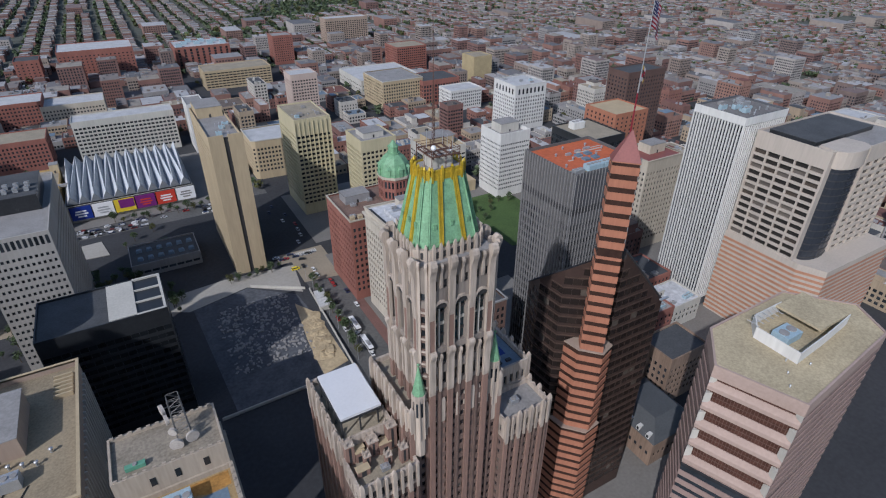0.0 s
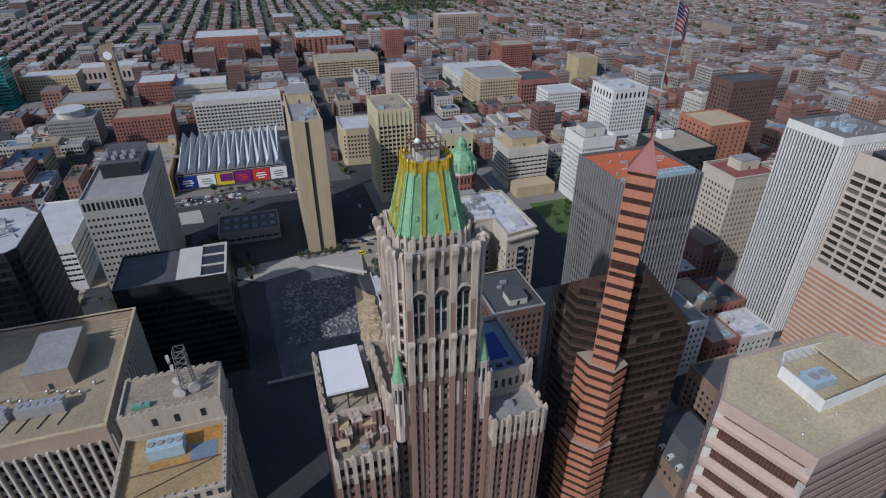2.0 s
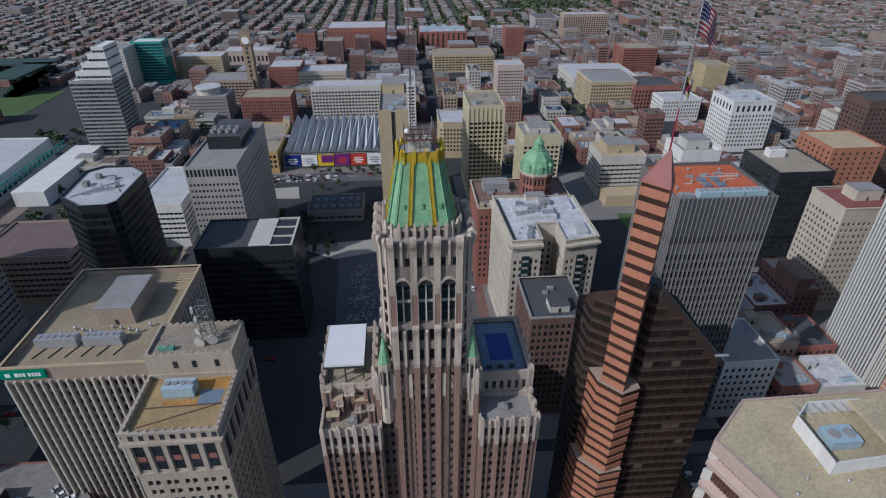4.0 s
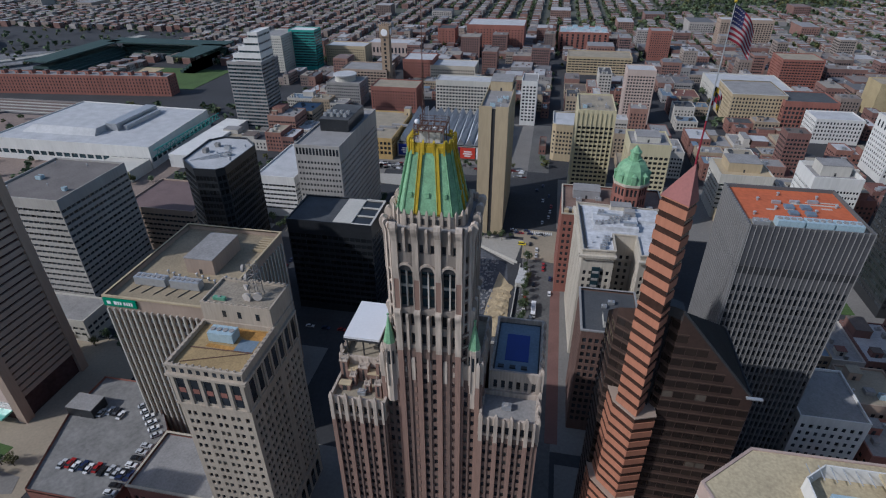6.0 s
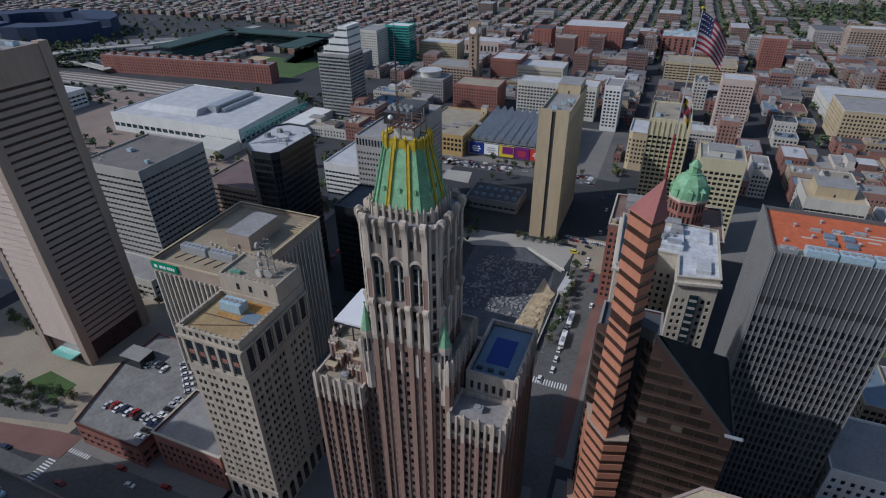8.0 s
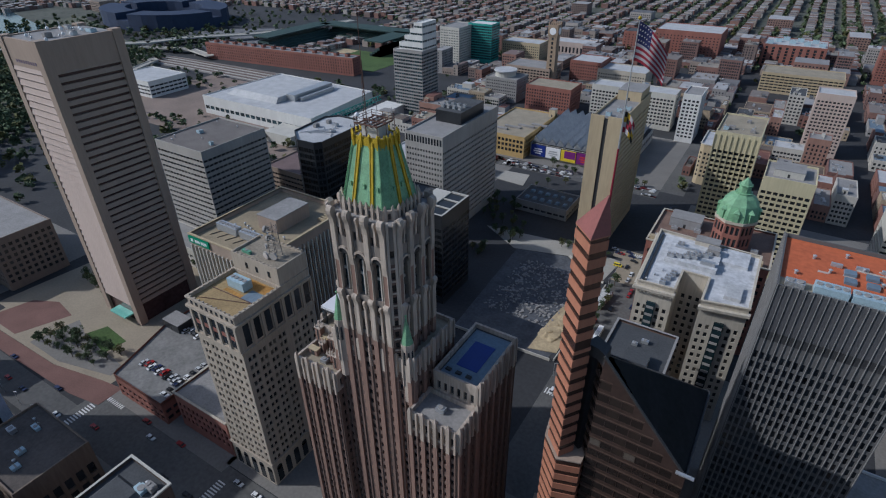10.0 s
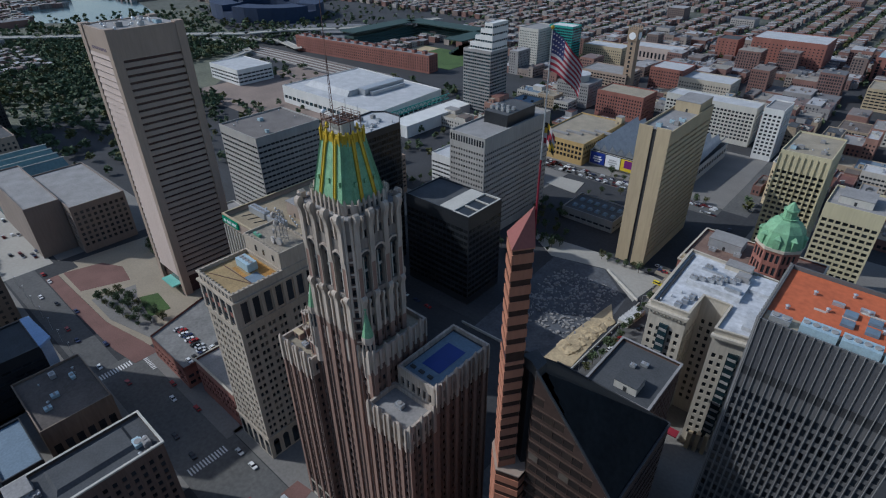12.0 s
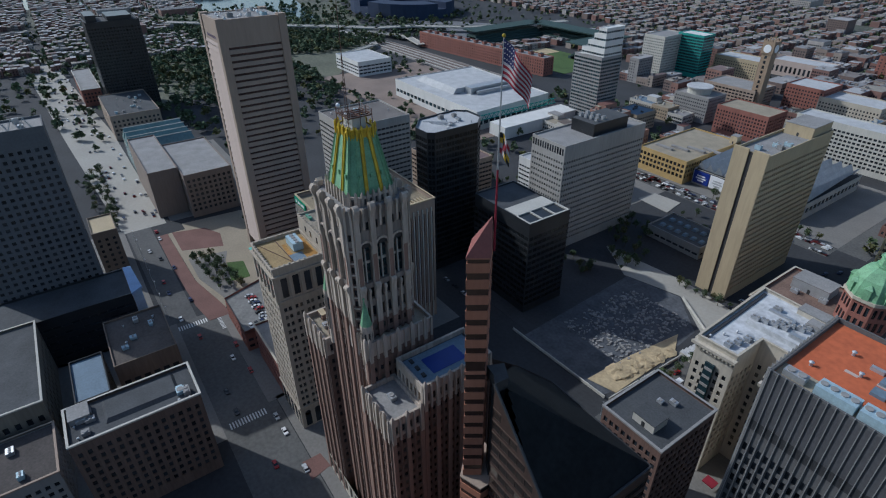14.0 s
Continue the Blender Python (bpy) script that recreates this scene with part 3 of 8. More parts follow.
# main shaft: eight sided, with four tall brick piers and three glazed bays on each broad side
UX0, UX1, UY0, UY1, UC = 40.4, 60.0, 91.8, 110.2, 1.6
EIGHT = [(UX0 + UC, UY0), (UX1 - UC, UY0), (UX1, UY0 + UC), (UX1, UY1 - UC), (UX1 - UC, UY1), (UX0 + UC, UY1), (UX0, UY1 - UC), (UX0, UY0 + UC)]
shaft, stone, glazing, small, low = Shape(), Shape(), [], [], []
for k in range(8):
    p, q = EIGHT[k], EIGHT[(k + 1) % 8]
    f, u, nn, length = face_frame(p, q)
    if k % 2 == 0:
        foot = 0.0 if k == 0 else 82.0
        facade(shaft, low, p, q, foot, 97.4, length / 6.2, 3.55, 1.15, 1.95, 0.45, 10.0 if k == 0 else 0.4, 0.3, 0.4)
        facade(stone, small, p, q, 97.4, 110, length / 6.2, 6.1, 1.25, 3.7, 0.9, 0.2, 0.1, 0.4)
        facade(stone, glazing, p, q, 110, 121.4, length / 3.1, 11.3, 3.2, 11.2, 1.4, 0.02, 0.02, 0.4)
        facade(stone, small, p, q, 121.4, 132, length / 6.2, 5.0, 1.0, 2.3, 0.6, 3.4, 2.0, 0.4)
        bays = 3
        step = (length - 0.8) / bays
        for b in range(bays):
            mid = 0.4 + (b + 0.5) * step
            c = f + u * mid
            part("mullion", Shape().obox(c + nn * -0.85, u, 0.34, 0.7, 110.2, 120.6), PALE, LIGHT)
            for side in (-1, 1):
                for r in range(3):
                    z = 112.6 + r * 3.1
                    part("window_spandrel", Shape().obox(c + u * side * 0.9 + nn * -1.2, u, 1.4, 0.3, z, z + 0.7), PALE if r == 1 else DARK, LIGHT)
            arch = Shape()
            steps = 8
            for i in range(steps):
                a0, a1 = math.pi * i / steps, math.pi * (i + 1) / steps
                pts = []
                for rr, aa in ((1.6, a0), (2.15, a0), (2.15, a1), (1.6, a1)):
                    w = c + u * (rr * math.cos(aa))
                    pts.append((w, 121.2 + rr * math.sin(aa)))
                front = [(*(w + nn * 0.5), z) for w, z in pts]
                back = [(*(w - nn * 0.1), z) for w, z in pts]
                arch.quad(*front)
                arch.quad(front[1], back[1], back[2], front[2])
                arch.quad(front[3], back[3], back[0], front[0])
            part("arch", arch, STONE, LIGHT)
            tym = Shape()
            ring_pts = [(*(c + u * (1.6 * math.cos(math.pi * i / steps)) + nn * 0.06), 121.2 + 1.6 * math.sin(math.pi * i / steps)) for i in range(steps + 1)]
            tym.v += ring_pts
            tym.f.append(tuple(range(len(ring_pts))))
            part("arch_window", tym, DARK, LIGHT)
            # slender stone piers in the middle of each bay
            pier_on(f, u, nn, mid, 0.45, 0.3, foot + 8 if k == 0 else foot, 97.0, SPANDREL, "mullion")
            scroll_pier(f, u, nn, mid, 0.6, 0.5, 97.0, 107.6, 0.5)
            scroll_pier(f, u, nn, mid, 0.55, 0.45, 126.5, 131.6, 0.5)
        for b in range(bays + 1):
            a = min(max(0.4 + b * step, 0.75), length - 0.75)
            pier_on(f, u, nn, a, 1.45, 0.55, foot, 98.0, BRICK, "brick_pier")
            pier_on(f, u, nn, a, 1.2, 0.4, 108, 121.0, BRICK, "brick_pier")
            pier_on(f, u, nn, a - 0.72, 0.2, 0.5, 108, 120.5, STONE, "pier_edge")
            pier_on(f, u, nn, a + 0.72, 0.2, 0.5, 108, 120.5, STONE, "pier_edge")
            scroll_pier(f, u, nn, a, 1.55, 0.75, 96.6, 108.8, 0.7)
            scroll_pier(f, u, nn, a, 1.45, 0.7, 118.8, 132.0)
    else:
        facade(shaft, small, p, q, 80, 122, 2.6, 3.6, 1.05, 2.0, 0.5, 1.0, 1.0, 0.4)
        facade(stone, small, p, q, 122, 132, 2.6, 3.6, 1.05, 2.0, 0.5, 1.0, 3.0, 0.4)
        for z in range(12):
            part("stone_sill", Shape().obox(f + u * (length / 2) + nn * 0.1, u, 1.7, 0.35, 81.1 + 3.6 * z, 81.5 + 3.6 * z), STONE, LIGHT)
        scroll_pier(f, u, nn, 0.3, 0.6, 0.35, 104, 132.4, 0.6)
        scroll_pier(f, u, nn, length - 0.3, 0.6, 0.35, 104, 132.4, 0.6)
rim = inset(EIGHT, 0.8)
for k in range(8):
    j = (k + 1) % 8
    stone.quad((*EIGHT[k], 132), (*EIGHT[j], 132), (*rim[j], 132), (*rim[k], 132))
part("shaft_wall", shaft, SPANDREL, LIGHT, "brown brick shaft wall")
part("upper_wall", stone, SHADESTONE, LIGHT, "carved pale limestone upper wall")
part("roof_deck", Shape().prism(rim, 131.0, 131.8), GREYROOF, LIGHT)
set_panes(low, BLIND_GLASS, LIGHT, 400)
set_panes(glazing, BLUE_GLASS, LIGHT, 60, "tall_window")
set_panes(small, GLASS, LIGHT, 500)


def ring(r, c=0.30):
    """Eight sided outline of the roof, 1.2 m shallower than it is wide."""
    k, d = r * c, r - 1.2
    return [(CX - r + k, CY - d), (CX + r - k, CY - d), (CX + r, CY - d + k), (CX + r, CY + d - k), (CX + r - k, CY + d), (CX - r + k, CY + d), (CX - r, CY + d - k), (CX - r, CY - d + k)]


# copper roof: a low parapet, eight slopes of overlapping copper courses, gilded ribs, gilded crown
CB, CT, ZB, ZT = 7.9, 4.6, 132.6, 149.0
parapet = Shape()
pr, pi = ring(CB + 0.55), ring(CB - 0.2)
for k in range(8):
    j = (k + 1) % 8
    parapet.prism([pr[k], pr[j], pi[j], pi[k]], 131.6, 134.3)
part("roof_parapet", parapet, STONE, LIGHT)
for k in range(8):
    f, u, nn, length = face_frame(pr[k], pr[(k + 1) % 8])
    m = max(2, round(length / 1.7))
    for i in range(m):
        pier_on(f, u, nn, length * (i + 0.5) / m, 0.65, 0.35, 131.2, 134.6, STONE, "parapet_pier", 1.3)
        if i:
            part("parapet_opening", Shape().obox(f + u * (length * i / m) + nn * 0.02, u, 0.6, 0.08, 132.2, 133.7), DARK, LIGHT)
COURSES = 26
for k in range(COURSES):
    f0, f1 = k / COURSES, (k + 1) / COURSES
    r0, r1 = CB + (CT - CB) * f0, CB + (CT - CB) * f1
    part("copper_course", Shape().prism(ring(r0 + 0.06), ZB + (ZT - ZB) * f0, ZB + (ZT - ZB) * f1, ring(r1)), COPPER, LIGHT)
lo, hi = ring(CB), ring(CT)
for k in range(8):
    j = (k + 1) % 8
    a0, b0, a1, b1 = Vector(lo[k]), Vector(lo[j]), Vector(hi[k]), Vector(hi[j])
    u = (b0 - a0).normalized()
    nn = Vector((u.y, -u.x))
    if k % 2 == 0:
        fr = (0.24, 0.76)
    else:
        fr = (0.12, 0.88)
    for q in fr:
        s = Shape()
        c0, c1 = a0.lerp(b0, q), a1.lerp(b1, q)
        w0, w1 = (0.56, 0.44) if k % 2 == 0 else (0.26, 0.2)
        for off, ww, pr2 in ((0, w0, 0.34), (-0.42 * w0 / 0.62, 0.14, 0.46), (0.42 * w0 / 0.62, 0.14, 0.46)):
            o0 = [c0 + u * (off - ww / 2) + nn * pr2, c0 + u * (off + ww / 2) + nn * pr2, c0 + u * (off + ww / 2) - nn * 0.2, c0 + u * (off - ww / 2) - nn * 0.2]
            o1 = [c1 + u * (off - ww / 2) + nn * pr2, c1 + u * (off + ww / 2) + nn * pr2, c1 + u * (off + ww / 2) - nn * 0.2, c1 + u * (off - ww / 2) - nn * 0.2]
            s.prism([tuple(x) for x in o0], ZB - 0.2, ZT, [tuple(x) for x in o1])
        part("gilded_rib" if k % 2 == 0 else "copper_rib", s, GILD if k % 2 == 0 else COPPER, LIGHT)
    if k % 2 == 0:
        for q in (0.5, 0.08, 0.92):
            c0 = a0.lerp(b0, q).lerp(a1.lerp(b1, q), 0.36)
            part("dormer_vent", Shape().obox(c0 + nn * 0.1, u, 0.7, 0.5, 138.2, 139.3), COPPER, LIGHT)
crown = Shape()
co, ci = ring(CT + 0.3), ring(CT - 0.35)
for k in range(8):
    j = (k + 1) % 8
    crown.prism([co[k], co[j], ci[j], ci[k]], 147.9, 149.3)
    crown.prism([inset(co, 0.12)[k], inset(co, 0.12)[j], ci[j], ci[k]], 149.3, 149.9)
part("gilded_crown", crown, GILD, LIGHT, "gilded metal crown")
for k in range(8):
    p, q = co[k], co[(k + 1) % 8]
    f, u, nn, length = face_frame(p, q)
    cnt = 4 if k % 2 == 0 else 2
    for i in range(cnt):
        a = length * (i + (0.5 if cnt == 2 else 0.0)) / (cnt - 1 if cnt > 2 else 2)
        big = cnt == 4
        c = f + u * a
        part("gilded_finial", Shape().obox(c + nn * 0.05, u, 0.42 if big else 0.32, 0.42, 147.5, 150.3).prism([tuple(c + u * x + nn * y) for x, y in ((-0.26, 0.26), (-0.26, -0.26), (0.26, -0.26), (0.26, 0.26))][::-1], 150.3, 150.9, [tuple(c + u * x + nn * y) for x, y in ((-0.06, 0.06), (-0.06, -0.06), (0.06, -0.06), (0.06, 0.06))][::-1]), GILD, LIGHT)
part("crown_deck", Shape().prism(ring(CT - 0.4), 149.0, 149.6), GREYROOF, LIGHT)
lantern = Shape().box(CX - 2.4, CY - 1.8, 149.6, CX + 2.4, CY + 1.8, 152.2)
part("machine_room", lantern, PALE, LIGHT)
# steel platform on the crown
plat = thing("antenna_platform", CX, CY, 152.2, "rusty steel antenna platform with rails and aerials on the crown", "antenna")
for k in range(5):
    x = CX - 2.8 + 1.4 * k
    part("beam", Shape().box(x - 0.12, CY - 3.2, 152.2, x + 0.12, CY + 3.2, 152.5), RUST, plat)
for y in (-3.2, 0, 3.2):
    part("beam", Shape().box(CX - 3.2, CY + y - 0.12, 152.5, CX + 3.2, CY + y + 0.12, 152.8), RUST, plat)
for sx, sy in ((-3.2, -3.2), (3.2, -3.2), (3.2, 3.2), (-3.2, 3.2), (0, -3.2), (0, 3.2), (-3.2, 0), (3.2, 0)):
    part("post", Shape().tube((CX + sx, CY + sy, 149.6), (CX + sx, CY + sy, 154.0), 0.1), RUST, plat)
for z in (153.3, 153.9):
    for a, b in (((-3.2, -3.2), (3.2, -3.2)), ((3.2, -3.2), (3.2, 3.2)), ((3.2, 3.2), (-3.2, 3.2)), ((-3.2, 3.2), (-3.2, -3.2))):
        part("rail", Shape().tube((CX + a[0], CY + a[1], z), (CX + b[0], CY + b[1], z), 0.06, 5), RUST, plat)
for i, (dx, dy, h) in enumerate(((2.2, -2, 3.0), (3.0, 1.5, 2.2), (-1.2, 2.6, 3.4), (0.8, -3.0, 1.9), (-2.8, -2.8, 2.0), (2.8, 3.0, 2.6))):
    part("aerial", Shape().tube((CX + dx, CY + dy, 152.5), (CX + dx, CY + dy, 152.8 + h), 0.07, 5), METAL, plat)
part("beacon", Shape().ball((47.2, 98.6, 154.4), 0.55, 10, 7), SIGN_WHITE, plat, "white round beacon lamp")
part("beacon", Shape().ball((51.0, 98.6, 153.2), 0.35, 8, 6), SIGN_WHITE, plat, "white round beacon lamp")
part("beacon_post", Shape().tube((47.2, 98.6, 152.5), (47.2, 98.6, 154.2), 0.08, 5).tube((51.0, 98.6, 152.4), (51.0, 98.6, 153.1), 0.08, 5), RUST, plat)
mast = thing("radio_mast", 48.2, 100.4, 152, "tall slender lattice radio mast with guy wires", "antenna mast")
for k in range(3):
    t = 2 * math.pi * k / 3
    part("leg", Shape().tube((48.2 + 0.4 * math.cos(t), 100.4 + 0.4 * math.sin(t), 151.5), (48.2 + 0.12 * math.cos(t), 100.4 + 0.12 * math.sin(t), 166), 0.06, 5), RUST, mast)
for k in range(14):
    z = 152 + k
    r = 0.4 - 0.28 * k / 14
    part("strut", Shape().tube((48.2 + r, 100.4, z), (48.2 - r / 2, 100.4 + r * 0.85, z + 0.9), 0.04, 4).tube((48.2 - r / 2, 100.4 - r * 0.85, z), (48.2 + r, 100.4, z + 0.9), 0.04, 4), RUST, mast)
part("pole", Shape().tube((48.2, 100.4, 165), (48.2, 100.4, 190), 0.1, 6, 0.04), RUST, mast)

# corner turrets with copper cones
for x, y in ((39.7, 92.5), (61.4, 93.6)):
    oc = [(x + 1.55 * math.cos(math.pi / 8 + k * math.pi / 4), y + 1.55 * math.sin(math.pi / 8 + k * math.pi / 4)) for k in range(8)]
    tur = part("turret", Shape().prism(oc, 78, 97.5).prism([(x + (p[0] - x) * 1.15, y + (p[1] - y) * 1.15) for p in oc], 97.0, 98.4), STONE, LIGHT, "octagonal limestone corner turret")
    for k in range(8):
        t = k * math.pi / 4
        part("turret_window", Shape().obox((x + 1.44 * math.cos(t), y + 1.44 * math.sin(t)), (-math.sin(t), math.cos(t)), 0.55, 0.06, 91.5, 96), GLASS, tur)
        part("turret_pier", Shape().tube((x + 1.75 * math.cos(t + math.pi / 8), y + 1.75 * math.sin(t + math.pi / 8), 84), (x + 1.65 * math.cos(t + math.pi / 8), y + 1.65 * math.sin(t + math.pi / 8), 98.6), 0.22, 5, 0.1), STONE, tur)
    cone = part("turret_cone", Shape().prism([(x + (p[0] - x) * 1.05, y + (p[1] - y) * 1.05) for p in oc], 98.4, 106.5, [(x + (p[0] - x) * 0.06, y + (p[1] - y) * 0.06) for p in oc]), COPPER, LIGHT, "green copper cone")
    part("finial", Shape().ball((x, y, 106.9), 0.35, 8, 6), COPPER, cone)

# things on the two roof terraces
can = thing("roof_canopy", 28, 111, 82.4, "flat white canopy roof on dark steel posts", "canopy")
part("canopy_slab", Shape().box(23.2, 101.4, 89.2, 33.7, 118.1, 89.9), mat("clean white canopy sheet", (0.62, 0.62, 0.63), 0.7, 0.05), can)
part("fascia", Shape().box(23.0, 101.2, 88.6, 33.9, 118.3, 89.2), DARK, can)
for x in (23.6, 28.4, 33.2):
    for y in (102.6, 107.6, 112.8, 118.0):
        part("post", Shape().box(x - 0.18, y - 0.18, 82.4, x + 0.18, y + 0.18, 88.7), DARK, can)
part("beam", Shape().box(23.4, 102.4, 87.9, 33.4, 102.9, 88.6), DARK, can)
part("beam", Shape().box(23.4, 117.7, 87.9, 33.4, 118.2, 88.6), DARK, can)
rr = random.Random(3)
for k in range(7):
    x0, y0 = 23 + rr.uniform(0, 8), 90.5 + rr.uniform(0, 8)
    w, d, h = rr.uniform(1.5, 3.5), rr.uniform(1.2, 3), rr.uniform(1.5, 5)
    if k < 4:
        penthouse(x0, y0 + 3, x0 + w, y0 + 3 + d, 76.9, h, BRICK, "small brick roof housing on the tower terrace", SAND)
    else:
        cooling_unit(x0 + 2, y0 + 2, 76.9, 2.2, 1.6, 1.4, 1)
for x, y, w, h in ((23.6, 99.2, 2.2, 6.5), (29.5, 98.9, 2.6, 5.2), (34.6, 98.6, 2.4, 8.0), (35.4, 93.2, 1.8, 5.0), (27.0, 96.4, 1.6, 3.6), (31.8, 94.4, 1.5, 3.0)):
    tw = thing("roof_turret", x, y, 76.9, "square brick roof turret with pale stone cap and pinnacles", "roof turret", "roof turrets")
    body = part("shaft", Shape().box(x - w / 2, y - w / 2, 76.9, x + w / 2, y + w / 2, 76.9 + h), BRICK, tw)
    part("cap", Shape().box(x - w / 2 - 0.15, y - w / 2 - 0.15, 76.9 + h, x + w / 2 + 0.15, y + w / 2 + 0.15, 77.3 + h), STONE, tw)
    part("slit_window", Shape().box(x - 0.3, y - w / 2 - 0.06, 77.6, x + 0.3, y - w / 2, 76.4 + h), DARK, body)
    for sx in (-1, 1):
        for sy in (-1, 1):
            part("pinnacle", Shape().prism([(x + sx * w * 0.4 + a * 0.22, y + sy * w * 0.4 + b * 0.22) for a, b in ((-1, -1), (1, -1), (1, 1), (-1, 1))], 77.3 + h, 78.6 + h, [(x + sx * w * 0.4 + a * 0.05, y + sy * w * 0.4 + b * 0.05) for a, b in ((-1, -1), (1, -1), (1, 1), (-1, 1))]), STONE, tw)
cooling_unit(70.5, 95, 76.9, 2.6, 1.8, 1.5, 1)
court = thing("sports_court", 71.5, 111, 84.0, "blue painted court surface on a roof deck", "sports court")
part("court_surface", Shape().box(68.6, 106.2, 84.1, 75.2, 117.6, 84.2), POOL, court)
part("deck", Shape().box(66.2, 101.5, 83.7, 77.9, 122.5, 84.1), BLUEROOF, court)
for k in range(3):
    part("bench", Shape().box(67 + 3.2 * k, 103, 84.1, 68.6 + 3.2 * k, 104, 84.6), DARK, court)
# stone base of the tower on the street
base = Shape()
pn = []
for p, q in (((21.6, 89.1), (79.4, 89.1)), ((79.4, 89.1), (79.4, 124.4)), ((21.6, 124.4), (21.6, 89.1))):
    facade(base, pn, p, q, 0, 9.5, 4.2, 9.0, 2.3, 6.5, 0.35, 0.4, 0.1, 0.8)
part("stone_base", base, CREAM, LIGHT, "pale stone street storeys with tall arched windows")
set_panes(pn, GLASS, LIGHT, len(pn))

# ---- the striped tower with the flag ----
STRIPED = thing("striped_tower", 108, 105, 0, "bronze glass tower with orange brick striped fin and red spire", "skyscraper")
FINA = [(99.0, 100.2), (103.7, 95.2), (106.2, 98.8), (101.4, 103.4)]
FINB = [(97.4, 105.5), (98.4, 100.0), (103.5, 94.6), (109.0, 96.4), (109.0, 104.5)]
FINC = [(95.8, 105.8), (96.6, 100.2), (102.0, 94.2), (108.8, 95.2), (108.8, 104.5)]
for poly, z0, z1 in ((FINC, 0.0, 47.0), (FINB, 47.0, 80.0), (FINA, 80.0, 141.0)):
    part("fin_glass", Shape().prism(inset(poly, 0.18), z0, z1), BROWNGLASS, STRIPED, "dark bronze fin glazing")
    z = z0 + 0.2
    while z < z1 - 1:
        part("brick_band", Shape().prism(poly, z, min(z + (0.9 if 110.5 < z < 113 else 2.1), z1)), ORANGE, STRIPED)
        z += 3.6
    part("ledge", Shape().prism(inset(poly, -0.05), z1 - 0.2, z1 + 0.15), TANPRE if z1 < 141 else ORANGE, STRIPED)
apex = [(104.3, 100.3), (104.5, 100.15), (104.6, 100.25), (104.4, 100.4)]
part("spire", Shape().prism(inset(FINA, -0.1), 141.1, 148.2, apex), REDTILE, STRIPED, "dark red metal spire")
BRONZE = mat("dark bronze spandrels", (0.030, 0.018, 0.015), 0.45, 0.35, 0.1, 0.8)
# paler bronze on the sill edges carries their reflections in its colour
LEDGE = mat("pale bronze sill glints", (0.115, 0.08, 0.062), 0.4, 0.2, 0.2, 1.5, metal=0.3)
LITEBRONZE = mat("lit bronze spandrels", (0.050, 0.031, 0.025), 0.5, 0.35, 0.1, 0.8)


BRONZEPANES = palette("bronze window panes", [(0.022, 0.017, 0.015)] * 16 + [(0.032, 0.024, 0.02)] * 6 + [(0.10, 0.085, 0.07)], 0.15)


def top_at(x, y):
    """Height of the sloping roof, which falls away from the fin on both sides."""
    return min(112.5 - 1.14 * max(0.0, x - 109.4), 112.5 - 0.86 * max(0.0, y - 99.5))


def sloped_face(p, q, single):
    """A curtain wall face whose top follows the sloping roof."""
    f, u, nn, length = face_frame(p, q)
    wall, panes = Shape(), []
    cols = max(1, round(length / 2.6))
    st = length / cols
    for c in range(cols):
        a, b = f + u * c * st, f + u * (c + 1) * st
        zt = min(top_at(*a), top_at(*b))
        rows = int((zt - 6) / 3.6)
        zmax = 6 + rows * 3.6
        facade(wall, panes, a, b, 0, zmax, 2.6, 3.6, 2.56, 2.15, 0.15, 5.5, 0.4, 0.0)
        wall.quad((*a, zmax), (*b, zmax), (*b, top_at(*b)), (*a, top_at(*a)))
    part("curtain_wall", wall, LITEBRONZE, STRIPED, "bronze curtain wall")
    for r in range(2, 29):
        z = 5.1 + 3.6 * r
        reach = [c * st for c in range(cols + 1) if top_at(*(f + u * c * st)) > z + 1.0]
        if len(reach) > 1:
            part("sill_line", Shape().obox(f + u * ((reach[0] + reach[-1]) / 2) + nn * 0.06, u, reach[-1] - reach[0], 0.16, z, z + 0.22), LEDGE, STRIPED)
    set_panes(sorted(panes, key=lambda w: -w[0][2]), BRONZEPANES, STRIPED, single)


BODY = [(96.0, 118.0), (96.8, 108.5), (103.0, 103.6), (106.4, 102.6), (109.4, 98.6), (130.8, 98.4), (130.8, 127.2), (99.5, 127.2)]
for k in range(8):
    sloped_face(BODY[k], BODY[(k + 1) % 8], (60, 60, 20, 30, 200, 60, 0, 60)[k])


def inside(x, y):
    return all((q[0] - p[0]) * (y - p[1]) - (q[1] - p[1]) * (x - p[0]) >= -0.4 for p, q in zip(BODY, BODY[1:] + BODY[:1]))


sl = Shape()
GN = 60
GX = [96.0 + 34.8 * i / GN for i in range(GN + 1)]
GY = [98.4 + 28.8 * i / GN for i in range(GN + 1)]
for i in range(GN):
    for j in range(GN):
        if not inside((GX[i] + GX[i + 1]) / 2, (GY[j] + GY[j + 1]) / 2):
            continue
        sl.quad(*[(x, y, top_at(x, y) - 0.25) for x, y in ((GX[i], GY[j]), (GX[i + 1], GY[j]), (GX[i + 1], GY[j + 1]), (GX[i], GY[j + 1]))])
part("sloped_roof", sl, MATTEBLACK, STRIPED, "black sloping glass roof")
part("roof_edge", Shape().tube((109.4, 98.6, 112.6), (130.8, 98.4, 88.2), 0.35, 6), DARK, STRIPED)
part("roof_edge", Shape().tube((130.8, 98.4, 88.2), (130.8, 127.2, 88.2), 0.3, 6), DARK, STRIPED)
part("roof_edge", Shape().tube((130.8, 127.2, 88.2), (99.5, 127.2, 88.8), 0.3, 6), DARK, STRIPED)
